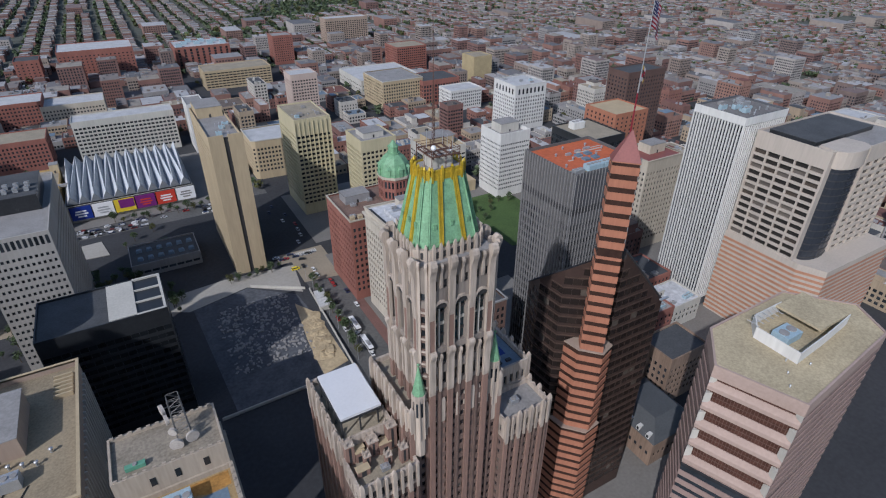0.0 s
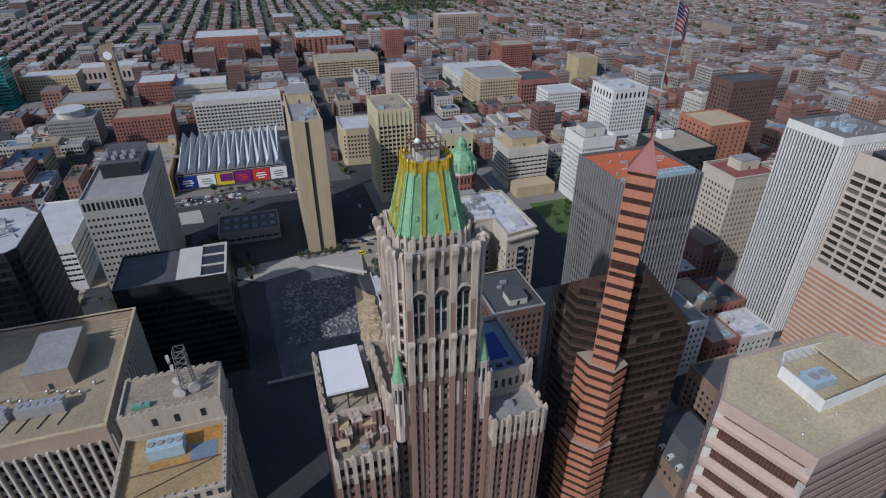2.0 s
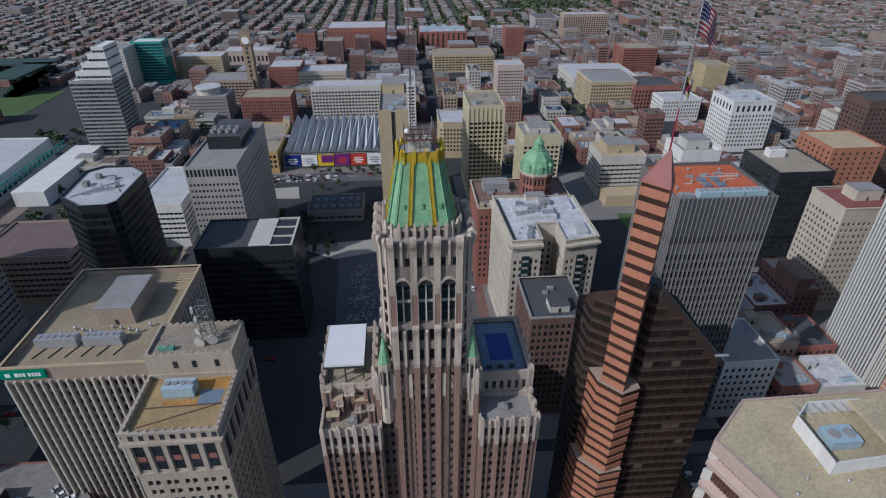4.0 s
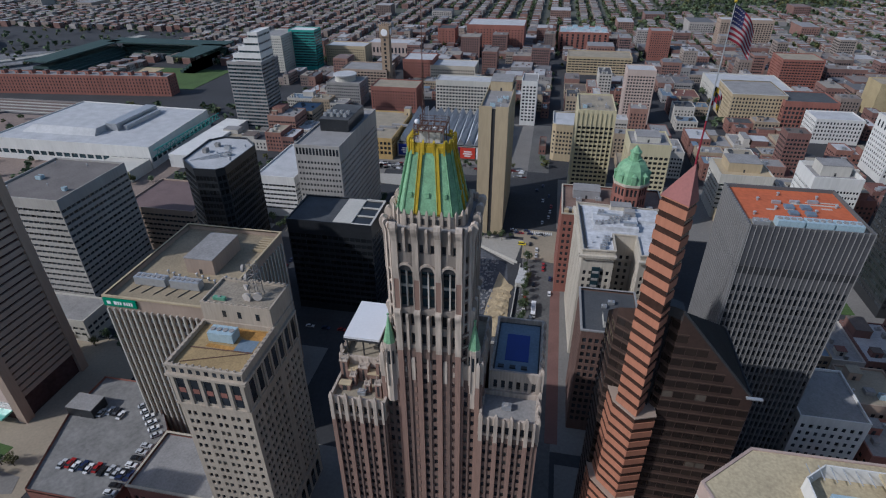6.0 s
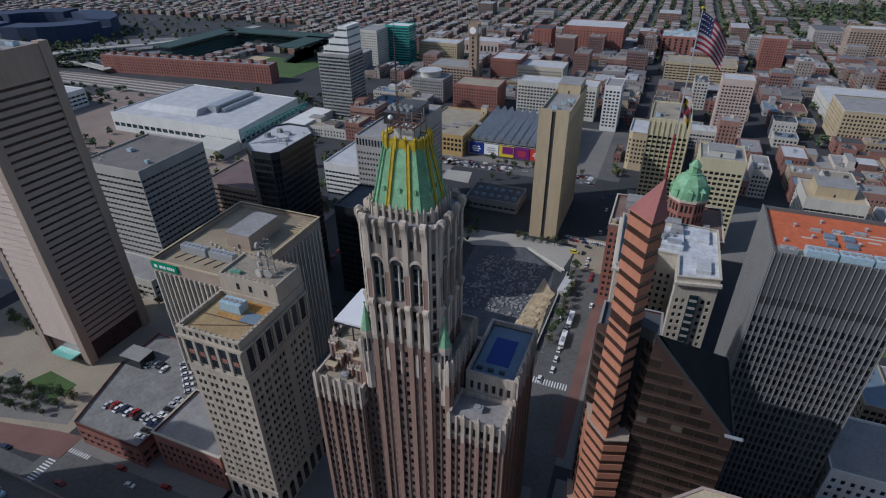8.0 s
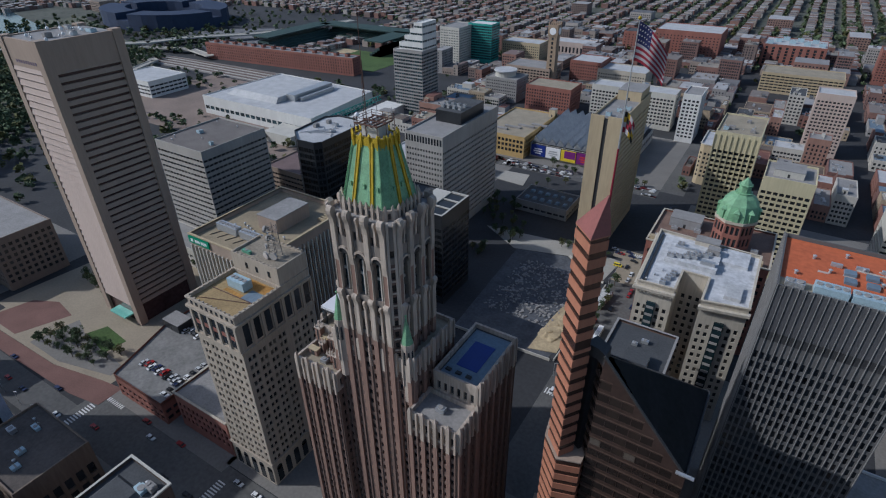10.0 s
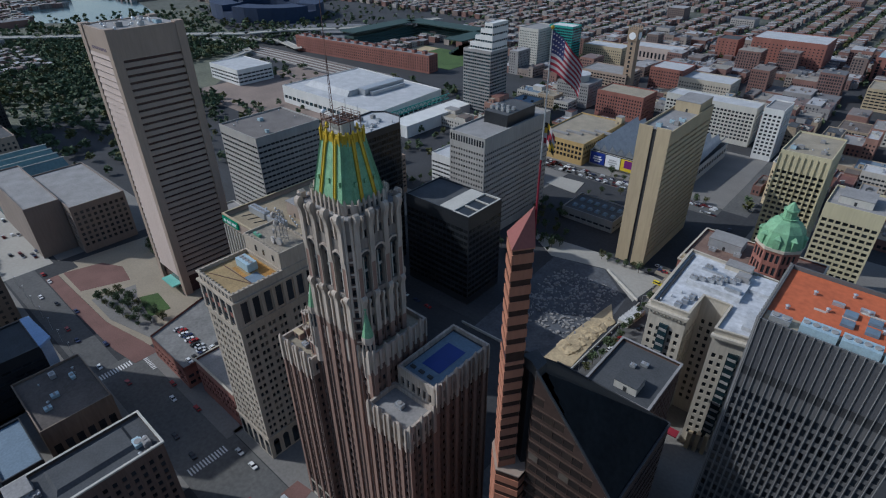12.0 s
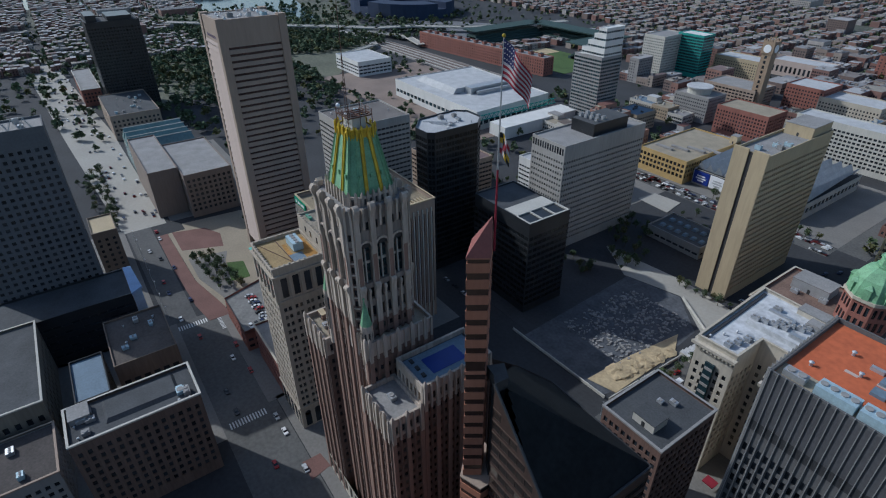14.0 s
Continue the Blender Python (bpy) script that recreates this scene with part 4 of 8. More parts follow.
part("peak_cap", Shape().prism([(104.5, 100.5), (107.5, 99.9), (109.6, 98.5), (109.8, 102.0), (106.0, 104.0)], 110.0, 112.9), DARK, STRIPED, "dark metal peak cap")
part("fin_bridge", Shape().prism([(104.5, 101.5), (107.0, 100.0), (108.6, 102.4), (106.1, 104.0)], 47.0, 111.2), BLACK, STRIPED, "dark glass link behind the fin")
part("window_cradle", Shape().box(128.6, 97.2, 89.2, 132.4, 98.0, 89.6), METAL, STRIPED)
pole = thing("flagpole", 104.5, 101, 146, "red and white banded steel flagpole flying a flag", "flagpole")
for k in range(7):
    part("pole_section", Shape().tube((104.5, 101, 141 + k * 3.2), (104.5, 101, 144.2 + k * 3.2), 0.24 - 0.015 * k, 8, 0.225 - 0.015 * k), FLAG_RED if k < 5 else METAL, pole)
part("pole_top", Shape().tube((104.5, 101, 163.4), (104.5, 101, 178.2), 0.13, 8, 0.08), METAL, pole)
part("finial", Shape().ball((104.5, 101, 178.4), 0.3, 8, 6), GILD, pole)


def flag_point(s, t):
    """A point of the hanging flag: s along the fly, t down the hoist, both from 0 to 1."""
    drop = 2.0 * s + 2.8 * s * s
    wave = 0.6 * math.sin(8 * s + 1.2 * t) * s
    dx, dy = 0.97, 0.24
    x = 5.0 * s
    return (104.6 + dx * x - dy * wave, 101 + dy * x + dx * wave, 177.9 - drop - t * (5.9 - 1.0 * s))


flag = thing("striped_flag", 104.6, 101, 172, "red and white striped flag with a blue starred corner", "flag")
for k in range(13):
    s = Shape()
    t0, t1 = k / 13, (k + 1) / 13
    a0 = 0.42 if k < 7 else 0.0
    n = 14
    for i in range(n):
        f0, f1 = a0 + (1 - a0) * i / n, a0 + (1 - a0) * (i + 1) / n
        s.quad(flag_point(f0, t0), flag_point(f1, t0), flag_point(f1, t1), flag_point(f0, t1))
    part("stripe", s, FLAG_RED if k % 2 == 0 else FLAG_WHITE, flag)
s = Shape()
for i in range(6):
    for j in range(7):
        s.quad(flag_point(0.07 * i, j / 13), flag_point(0.07 * (i + 1), j / 13), flag_point(0.07 * (i + 1), (j + 1) / 13), flag_point(0.07 * i, (j + 1) / 13))
part("canton", s, FLAG_BLUE, flag)
for i in range(5):
    for j in range(4):
        a = flag_point(0.05 + 0.08 * i, (0.8 + 1.7 * j) / 13)
        part("star", Shape().ball((a[0], a[1], a[2]), 0.13, 5, 3), FLAG_WHITE, flag)
# a small quartered flag lower on the pole
FLAG_GOLD = mat("gold flag cloth", (0.42, 0.27, 0.02), 0.9, 0.1, 0.5, 3)
FLAG_BLACK = mat("black flag cloth", (0.02, 0.02, 0.02), 0.9, 0.1, 0.5, 3)
small_flag = thing("quartered_flag", 104.6, 101, 162, "small drooping quartered flag in red, white, black and gold", "flag")
for i in range(4):
    for j in range(4):
        s = Shape()
        for m in range(3):
            q = [(1.9 * f, 163.6 - 3.6 * g - 2.3 * f * f, 0.25 * math.sin(6 * f + g)) for f, g in (((i + m / 3) / 4, j / 4), ((i + (m + 1) / 3) / 4, j / 4), ((i + (m + 1) / 3) / 4, (j + 1) / 4), ((i + m / 3) / 4, (j + 1) / 4))]
            s.quad(*[(104.65 + 0.94 * f - 0.34 * w, 101 + 0.34 * f + 0.94 * w, z) for f, z, w in q])
        gold = (i < 2) == (j < 2)
        part("quarter_patch", s, (FLAG_GOLD if (i + j) % 2 else FLAG_BLACK) if gold else (FLAG_RED if (i + j) % 2 else FLAG_WHITE), small_flag)

# ---- towers round about ----
# old cream tower with the radio dishes
OCHREROOF = mat("ochre gravel roof", (0.30, 0.215, 0.105), 0.95, 0.3, 0.14, 1.6)
RUSTSTAIN = mat("rust stained gravel", (0.36, 0.19, 0.05), 0.95, 0.4, 0.3, 1.5)
OLDSTONE = mat("aged tan limestone", (0.37, 0.315, 0.25), 0.9, 0.2, 0.1, 1.4, streak=True)
OLD = building("old_office_tower", "cream stone old office tower with loggia storeys and gravel roof", -25, 87.5, -2, 107.5, 84.3, OLDSTONE, style(2.3, 3.65, 1.25, 2.0, 0.45, 12, 17.5, 0.9, 0.22), BLIND_GLASS, 0, OCHREROOF, 1.4)
back_wall, back_panes = Shape(), []
BK = outline(-25, 107.5, -2, 121)
for k in (1, 2, 3):
    facade(back_wall, back_panes, BK[k], BK[(k + 1) % 4], 0, 91, 2.3, 3.65, 1.25, 2.0, 0.45, 12, 21.5, 0.9, 0.22)
back_wall.quad((-25, 107.5, 84), (-2, 107.5, 84), (-2, 107.5, 91), (-25, 107.5, 91))
bi = inset(BK, 0.5)
for k in range(4):
    j = (k + 1) % 4
    back_wall.quad((*BK[k], 91), (*BK[j], 91), (*bi[j], 91), (*bi[k], 91))
    back_wall.quad((*bi[k], 91), (*bi[j], 91), (*bi[j], 90.2), (*bi[k], 90.2))
part("rear_wall", back_wall, OLDSTONE, OLD)
part("rear_roof", Shape().prism(bi, 89.6, 90.2), mat("grey beige gravel", (0.25, 0.215, 0.165), 0.95, 0.35, 0.2, 1.6), OLD)
set_panes(back_panes, BLIND_GLASS, OLD, 80)
for k in range(7):
    y = 91.0 + k * 4.6
    part("loggia_window", Shape().box(-1.99, y - 1.2, 70.4, -1.93, y + 1.2, 79.0), GLASS, OLD)
    part("pilaster", Shape().box(-2.0, y + 1.8, 69.5, -1.5, y + 2.8, 80), OLDSTONE, OLD)
for k in range(5):
    x = -22.2 + k * 4.35
    part("loggia_window", Shape().box(x - 1.2, 87.43, 70.4, x + 1.2, 87.49, 79.0), GLASS, OLD)
    part("loggia_panel", Shape().box(x - 1.0, 87.36, 73.6, x + 1.0, 87.43, 75.4), REDBRICK, OLD)
for k in range(6):
    x = -24.3 + k * 4.35
    part("pilaster", Shape().box(x - 0.55, 87.0, 69.5, x + 0.55, 87.5, 80), OLDSTONE, OLD)
for z, d, h in ((68.6, 0.5, 0.8), (80.0, 0.9, 0.9), (83.6, 0.45, 0.7), (12.0, 0.5, 0.8)):
    for nm, a in (("cornice", outline(-25 - d, 87.5 - d, -2 + d, 87.5 + 0.01)), ("cornice", outline(-2.01, 87.5, -2 + d, 121)), ("cornice", outline(-25 - d, 87.5, -24.99, 121))):
        part(nm, Shape().prism(a, z, z + h), OLDSTONE, OLD)
for k in range(9):
    part("attic_window", Shape().box(-23.6 + k * 2.5, 87.44, 81.3, -22.4 + k * 2.5, 87.49, 82.9), GLASS, OLD)
for k in range(10):
    part("roof_cresting", Shape().box(-2.5, 88.2 + k * 1.95, 84.2, -2.0, 88.7 + k * 1.95, 84.6), OLDSTONE, OLD)
    part("roof_cresting", Shape().box(-25.0, 88.2 + k * 1.95, 84.2, -24.5, 88.7 + k * 1.95, 84.6), OLDSTONE, OLD)
    part("roof_cresting", Shape().box(-23.2 + k * 2.1, 87.5, 84.2, -22.7 + k * 2.1, 88.0, 84.8), OLDSTONE, OLD)
for k in range(12):
    part("roof_cresting", Shape().box(-24.4 + k * 1.9, 120.4, 90.9, -23.6 + k * 1.9, 120.8, 91.5), OLDSTONE, OLD)
    part("roof_cresting", Shape().box(-24.4 + k * 1.9, 107.7, 90.9, -23.6 + k * 1.9, 108.1, 91.4), OLDSTONE, OLD)
cooling_unit(-15, 101.5, 82.9, 8.0, 4.0, 3.4, 4, PLANT, "large pale blue cooling unit with four round fans")
cooling_unit(-20, 110.5, 90.2, 4.0, 1.2, 1.2, 1, mat("green enamelled casing", (0.12, 0.3, 0.2), 0.6), "long low green machine box on the roof")
part("roof_stain", Shape().prism([(-20.5, 103.8), (-14, 104.5), (-8, 102.2), (-3.0, 102.6), (-3.0, 106.5), (-20.5, 106.5)], 82.9, 82.94), RUSTSTAIN, OLD, "rust stained roof patch")
part("roof_stain", Shape().prism([(-19, 97.4), (-10, 96.9), (-9, 98.4), (-18.6, 98.9)], 82.9, 82.94), RUSTSTAIN, OLD, "rust stained roof patch")
part("roof_sheet", Shape().box(-9.8, 96.6, 82.93, -4.0, 102.0, 82.96), BLUEROOF, OLD, "blue grey roof sheet")
part("roof_pipe", Shape().tube((-23, 96.3, 83.1), (-3.4, 96.8, 83.1), 0.18, 6).tube((-22.5, 90, 83.1), (-4.5, 96.5, 83.1), 0.12, 6), RUST, OLD)
DULLSTEEL = mat("dull weathered steel", (0.19, 0.185, 0.18), 0.6, 0.2, 0.6, 3, metal=0.4)
DISHGREY = mat("weathered dish shell", (0.40, 0.365, 0.33), 0.7, 0.15, 0.5, 2)
TELE = thing("radio_tower", -9.5, 114.5, 90.2, "steel lattice radio tower with round white dishes", "antenna tower")
TW = 1.5
for sx in (-1, 1):
    for sy in (-1, 1):
        part("leg", Shape().tube((-9.5 + sx * TW, 114.5 + sy * TW, 90.2), (-9.5 + sx * TW * 0.8, 114.5 + sy * TW * 0.8, 102.6), 0.12, 5), DULLSTEEL, TELE)
for k in range(7):
    z, w = 90.4 + 1.75 * k, TW * (1 - 0.2 * k / 7)
    for (ax, ay), (bx, by) in (((-1, -1), (1, -1)), ((1, -1), (1, 1)), ((1, 1), (-1, 1)), ((-1, 1), (-1, -1))):
        part("brace", Shape().tube((-9.5 + ax * w, 114.5 + ay * w, z), (-9.5 + bx * w, 114.5 + by * w, z + 1.7), 0.06, 4).tube((-9.5 + ax * w, 114.5 + ay * w, z + 1.7), (-9.5 + bx * w, 114.5 + by * w, z + 1.7), 0.06, 4), DULLSTEEL, TELE)


def dish(parent, x, y, z, r, ax, ay):
    d = Vector((ax, ay, 0)).normalized()
    c = Vector((x, y, z))
    a = part("dish", Shape().tube(c, c + d * 0.7, r * 0.96, 16, r), DISHGREY, parent, "round white radio dish")
    part("arm", Shape().tube(c - d * 1.0, c, 0.14, 6), DULLSTEEL, a, "grey steel bracket arm")
    return a


for d in ((-11.8, 114.0, 100.5, 1.2, -1, -0.3), (-11.6, 114.4, 96.9, 1.25, -1, -0.2), (-11.2, 112.8, 94.6, 1.0, -0.6, -1), (-8.0, 112.3, 91.9, 1.45, 0.2, -1), (-11.3, 112.0, 91.4, 1.5, -0.2, -1)):
    dish(TELE, *d)

for k in range(5):
    part("street_arch", Shape().box(-23.4 + 4.5 * k, 87.4, 1.0, -20.8 + 4.5 * k, 87.48, 8.5).tube((-22.1 + 4.5 * k, 87.48, 8.5), (-22.1 + 4.5 * k, 87.4, 8.5), 1.3, 14), GLASS, OLD, "tall arched street window")
for k in range(7):
    part("street_arch", Shape().box(-1.98, 89.2 + 4.5 * k, 1.0, -1.9, 91.8 + 4.5 * k, 8.5).tube((-1.98, 90.5 + 4.5 * k, 8.5), (-1.9, 90.5 + 4.5 * k, 8.5), 1.3, 14), GLASS, OLD, "tall arched street window")
# bank slab with upright ribs
BANK = building("bank_building", "beige slab office building with upright ribs and gravel roof", -80, 126, -35.5, 181, 73, TANPRE, style(2.55, 58, 1.45, 56, 0.9, 9, 4.5, 0.6), GLASS, 0, mat("beige gravel roof", (0.27, 0.22, 0.145), 0.95, 0.3, 0.08, 1.6), 2.2, SAND)
for k in range(17):
    x = -79.4 + 2.57 * k
    part("rib", Shape().box(x - 0.3, 125.2, 0, x + 0.3, 126.0, 67.5), PALE, BANK)
for k in range(21):
    y = 126.6 + 2.6 * k
    part("rib", Shape().box(-35.5, y - 0.3, 0, -34.8, y + 0.3, 68.5), PALE, BANK)
for r in range(15):
    part("spandrel", Shape().box(-79.2, 126.35, 10 + 3.7 * r, -36.3, 126.6, 11.5 + 3.7 * r), GREY, BANK)
SIGN = thing("roof_sign", -72, 125.6, 69, "green illuminated sign panel with white marks on the roof edge", "sign")
sign_panel = part("panel", Shape().box(-80, 125.3, 68.9, -66.5, 125.9, 72.1), GREEN_SIGN, SIGN)
for a, b in ((-78.4, -76.9), (-75.6, -74.3), (-74.0, -73.4), (-73.1, -72.4), (-71.6, -70.8), (-70.5, -69.8), (-69.5, -68.9), (-68.6, -67.9)):
    part("mark", Shape().box(a, 125.22, 69.8, b, 125.3, 71.2), SIGN_WHITE, sign_panel, "white sign mark")
penthouse(-60, 148, -48, 168, 70.8, 7.0, TANPRE, "tan lift penthouse with a grey roof on the gravel roof", GREYROOF)
cooling_unit(-68.5, 138.5, 70.8, 13, 3.4, 3.6, 6, METAL, "long grey cooling tower with a row of fans")
cooling_unit(-54, 138.5, 70.8, 12, 3.4, 3.6, 6, METAL, "long grey cooling tower with a row of fans")
for k in range(10):
    vent(-70 + 3.1 * k, 143 + (k * 7) % 4, 70.8, 0.6, 1.5)
for k in range(6):
    part("roof_pipe", Shape().tube((-74 + 5 * k, 132, 71.0), (-72 + 5 * k, 137, 71.0), 0.16, 6), DARK, BANK)
    part("louvre", Shape().box(-42, 167 + 1.8 * k, 70.8, -37, 167.6 + 1.8 * k, 72.2), SAND, BANK)

# tall ribbed skyscraper
RIB = thing("ribbed_skyscraper", -149, 132, 0, "tall pinkish tan concrete skyscraper with slanted window bands", "skyscraper")
RX0, RY0, RX1, RY1, RZ = -172, 119, -139, 156, 148.6
core = Shape().box(RX0 + 1.6, RY0 + 1.6, 0, RX1 - 1.6, RY1 - 1.6, RZ - 1.2)
part("glass_core", core, mat("red brown window glass", (0.06, 0.034, 0.034), 0.22, 0.4, 0.06, 0.5), RIB, "dark red brown window glass")
for x0, y0, x1, y1 in ((RX0, RY0, RX0 + 4.2, RY0 + 4.2), (RX1 - 4.2, RY0, RX1, RY0 + 4.2), (RX1 - 4.2, RY1 - 4.2, RX1, RY1), (RX0, RY1 - 4.2, RX0 + 4.2, RY1)):
    part("corner_pier", Shape().box(x0, y0, 0, x1, y1, RZ), TANPRE, RIB)
for face in range(4):
    z = 12.0
    while z < RZ - 14:
        s = Shape()
        if face == 0:
            s.prism(outline(RX0 + 4.2, RY0 + 0.1, RX1 - 4.2, RY0 + 1.8), z, z + 2.85, outline(RX0 + 4.2, RY0 + 0.7, RX1 - 4.2, RY0 + 1.8))
        elif face == 1:
            s.prism(outline(RX1 - 1.8, RY0 + 4.2, RX1 - 0.3, RY1 - 4.2), z, z + 2.05, outline(RX1 - 1.8, RY0 + 4.2, RX1 - 0.9, RY1 - 4.2))
        elif face == 2:
            s.prism(outline(RX0 + 4.2, RY1 - 1.8, RX1 - 4.2, RY1 - 0.3), z, z + 1.9)
        else:
            s.prism(outline(RX0 + 0.3, RY0 + 4.2, RX0 + 1.8, RY1 - 4.2), z, z + 1.9)
        # paler tone on the front bands puts that side's sunlight into the colour
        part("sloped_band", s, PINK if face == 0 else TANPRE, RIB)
        z += 3.4
part("top_band", Shape().box(RX0 + 4.2, RY0 + 0.5, RZ - 13.5, RX1 - 4.2, RY0 + 1.9, RZ - 0.6), TANPRE, RIB)
part("top_band", Shape().box(RX1 - 1.9, RY0 + 4.2, RZ - 13.5, RX1 - 0.5, RY1 - 4.2, RZ - 0.6), TANPRE, RIB)
part("top_band", Shape().box(RX0 + 0.5, RY0 + 4.2, RZ - 13.5, RX0 + 1.9, RY1 - 4.2, RZ - 0.6), TANPRE, RIB)
for k in range(9):
    part("sign_mark", Shape().box(RX0 + 9 + 2.0 * k, RY0 + 0.42, RZ - 10.6, RX0 + 10.2 + 2.0 * k, RY0 + 0.5, RZ - 9.2), mat("purple grey lettering", (0.12, 0.09, 0.14), 0.6) if k == 0 else bpy.data.materials["purple grey lettering"], RIB)
part("roof", Shape().box(RX0 + 1.9, RY0 + 1.9, RZ - 2, RX1 - 1.9, RY1 - 1.9, RZ - 1.1), GREYROOF, RIB)
part("street_band", Shape().box(RX0 + 3, RY0 + 3, 0, RX1 - 3, RY1 - 3, 10), PALE, RIB)
part("lobby_canopy", Shape().box(RX0 + 12, RY0 - 4, 4.6, RX1 - 7, RY0 + 2, 5.4), mat("green glass canopy", (0.2, 0.5, 0.42), 0.2), RIB)
rt = random.Random(5)
for k in range(9):
    dish_e = thing("roof_antenna", RX0 + 4 + 3.4 * k, RY0 + rt.uniform(5, 28), RZ - 1.1, "thin steel aerial on a roof", "antenna", "roof aerials")
    part("pole", Shape().tube(dish_e.location, dish_e.location + Vector((0, 0, rt.uniform(2, 4.5))), 0.12, 5), METAL, dish_e)
    part("drum", Shape().tube(dish_e.location + Vector((0, 0, 1.2)), dish_e.location + Vector((0.6, 0, 1.2)), 0.7, 10), SIGN_WHITE, dish_e)
roof_clutter(rt, RX0 + 4, RY0 + 4, RX1 - 4, RY1 - 4, RZ - 1.1, 4, 6)

MIDGREY = mat("mid grey precast concrete", (0.34, 0.325, 0.30), 0.9, 0.14, 0.1, 1.0, streak=True)
FED = building("banded_office", "grey office block with dark ribbon windows and plain roof", -206, 194, -161, 244, 71, MIDGREY, style(3.2, 3.6, 3.0, 1.5, 0.5, 5, 2.5, 0.4), GLASS, 120, mat("brown grey roof felt", (0.15, 0.135, 0.125), 0.95, 0.25, 0.1, 1.0))
roof_clutter(rt, -204, 196, -163, 242, 70, 2, 5)
BLK8 = building("black_glass_office", "black glass office block with chamfered corners and pale grey roof", 0, 0, 0, 0, 90, BLACK, style(1.8, 3.6, 1.6, 2.4, 0.12, 4, 2, 0.3), DARKGLASS, 120, WHITEROOF, poly=[(-87, 203), (-76, 203.5), (-73, 207), (-73, 237), (-82, 246), (-95, 246), (-101, 240), (-99, 213)])
for k in range(5):
    part("roof_pipe", Shape().tube((-95 + 4 * k, 213 + 2 * k, 89.4), (-81 + 1.2 * k, 229 - 3 * k, 89.4), 0.22, 6), METAL, BLK8)
roof_clutter(rt, -97, 212, -76, 238, 89, 4, 7)
GRY = building("grey_grid_office", "light grey precast office block with rows of square windows", -74, 282, -45.5, 357, 73.5, MIDGREY, style(2.05, 3.7, 1.15, 1.6, 0.4, 5, 7, 0.5), GLASS, 220, GREYROOF, 1.0)
for k in range(13):
    part("louvre", Shape().box(-73.2 + 2.13 * k, 281.93, 67.3, -71.9 + 2.13 * k, 281.99, 71.5), GLASS, GRY)
penthouse(-68, 310, -49, 342, 72.5, 8, BLACK, "dark clad machine penthouse on the office roof", DARKROOF)
for k in range(8):
    cooling_unit(-66 + 4.4 * (k % 4), 316 + 6 * (k // 4), 80.5, 2.0, 2.4, 2.2, 1, METAL)
LOWB = building("low_black_block", "low black glass block with open wells in its roof", -54, 221, -8, 250, 57, BLACK, style(3, 3.8, 2.8, 2.2, 0.15, 4, 5, 0.4), DARKGLASS, 120, DARKROOF, 0.8)
part("roof_panel", Shape().box(-29, 222, 56.3, -19, 249, 57.05), PALE, LOWB, "pale concrete roof panel")
part("roof_frame", Shape().box(-19, 221.2, 56.2, -8.2, 222.2, 57.1).box(-19, 248.8, 56.2, -8.2, 249.8, 57.1).box(-9.2, 222.2, 56.2, -8.2, 248.8, 57.1).box(-19, 230.6, 56.2, -9.2, 231.3, 57.0).box(-19, 239.8, 56.2, -9.2, 240.5, 57.0), PALE, LOWB)
# flat black sheet on the roof stands in for the shaded depth of the wells
part("roof_well", Shape().box(-19, 222.2, 56.22, -9.2, 248.8, 56.3), BLACK, LOWB)

SLAB = building("tan_slab_tower", "sandy concrete slab tower with blind end wall and dark slot", 32.4, 324.5, 50.4, 392, 88.2, SAND, style(2.1, 3.45, 1.35, 1.7, 0.8, 5, 4, 0.6), GLASS, 200, GREYROOF, 1.5, None, None, 0.0, (0, 2))
part("end_panel", Shape().box(32.2, 323.6, 0, 40.2, 324.5, 89.6), SAND, SLAB)
part("end_panel", Shape().box(42.6, 323.6, 0, 50.6, 324.5, 89.6), SAND, SLAB)
part("slot", Shape().box(40.2, 324.2, 0, 42.6, 324.48, 88), DARK, SLAB, "dark recessed slot")
penthouse(34, 370, 49, 391, 86.7, 6.5, SAND, "sandy concrete lift penthouse on the slab tower", GREYROOF)
roof_clutter(rt, 33, 326, 50, 366, 86.7, 4, 6)

FINGREY = mat("light grey precast fins", (0.235, 0.23, 0.225), 0.85, 0.1)
RED = building("red_roof_office", "grey ribbed office tower with an orange red flat roof", 138, 151, 173, 182, 110, mat("cool grey precast wall", (0.105, 0.103, 0.102), 0.85, 0.12), style(1.62, 3.75, 0.95, 2.5, 0.3, 6, 18, 0.3), GLASS, 205, REDROOF, 1.2)
part("top_panel", Shape().box(138.3, 150.92, 95.4, 172.7, 150.98, 109.4), mat("dark top panels", (0.075, 0.075, 0.08), 0.7), RED, "dark panels of the top storeys")
for k in range(22):
    x = 138.3 + 1.64 * k
    part("fin", Shape().box(x - 0.08, 150.65, 3, x + 0.08, 151.0, 110.3), FINGREY, RED)
for k in range(19):
    y = 151.3 + 1.69 * k
    part("fin", Shape().box(137.5, y - 0.12, 3, 138.0, y + 0.12, 110.3), FINGREY, RED)
part("dark_band", Shape().box(137.94, 151, 92.4, 138.0, 182, 95.2), DARK, RED)
part("dark_band", Shape().box(138.2, 150.94, 92.4, 172.8, 151.0, 95.2), DARK, RED)
part("machine_deck", Shape().box(138.6, 151.6, 108.72, 172.4, 157.4, 108.9), ROOF, RED, "gravel machine deck")
for k in range(3):
    cooling_unit(150 + 8.2 * k, 154.4, 108.9, 7.6, 3.6, 2.4, 4, PLANT, "pale blue cooling unit with four fans on the red roof")
cooling_unit(142, 154.2, 108.9, 4.5, 2.4, 1.6, 2)
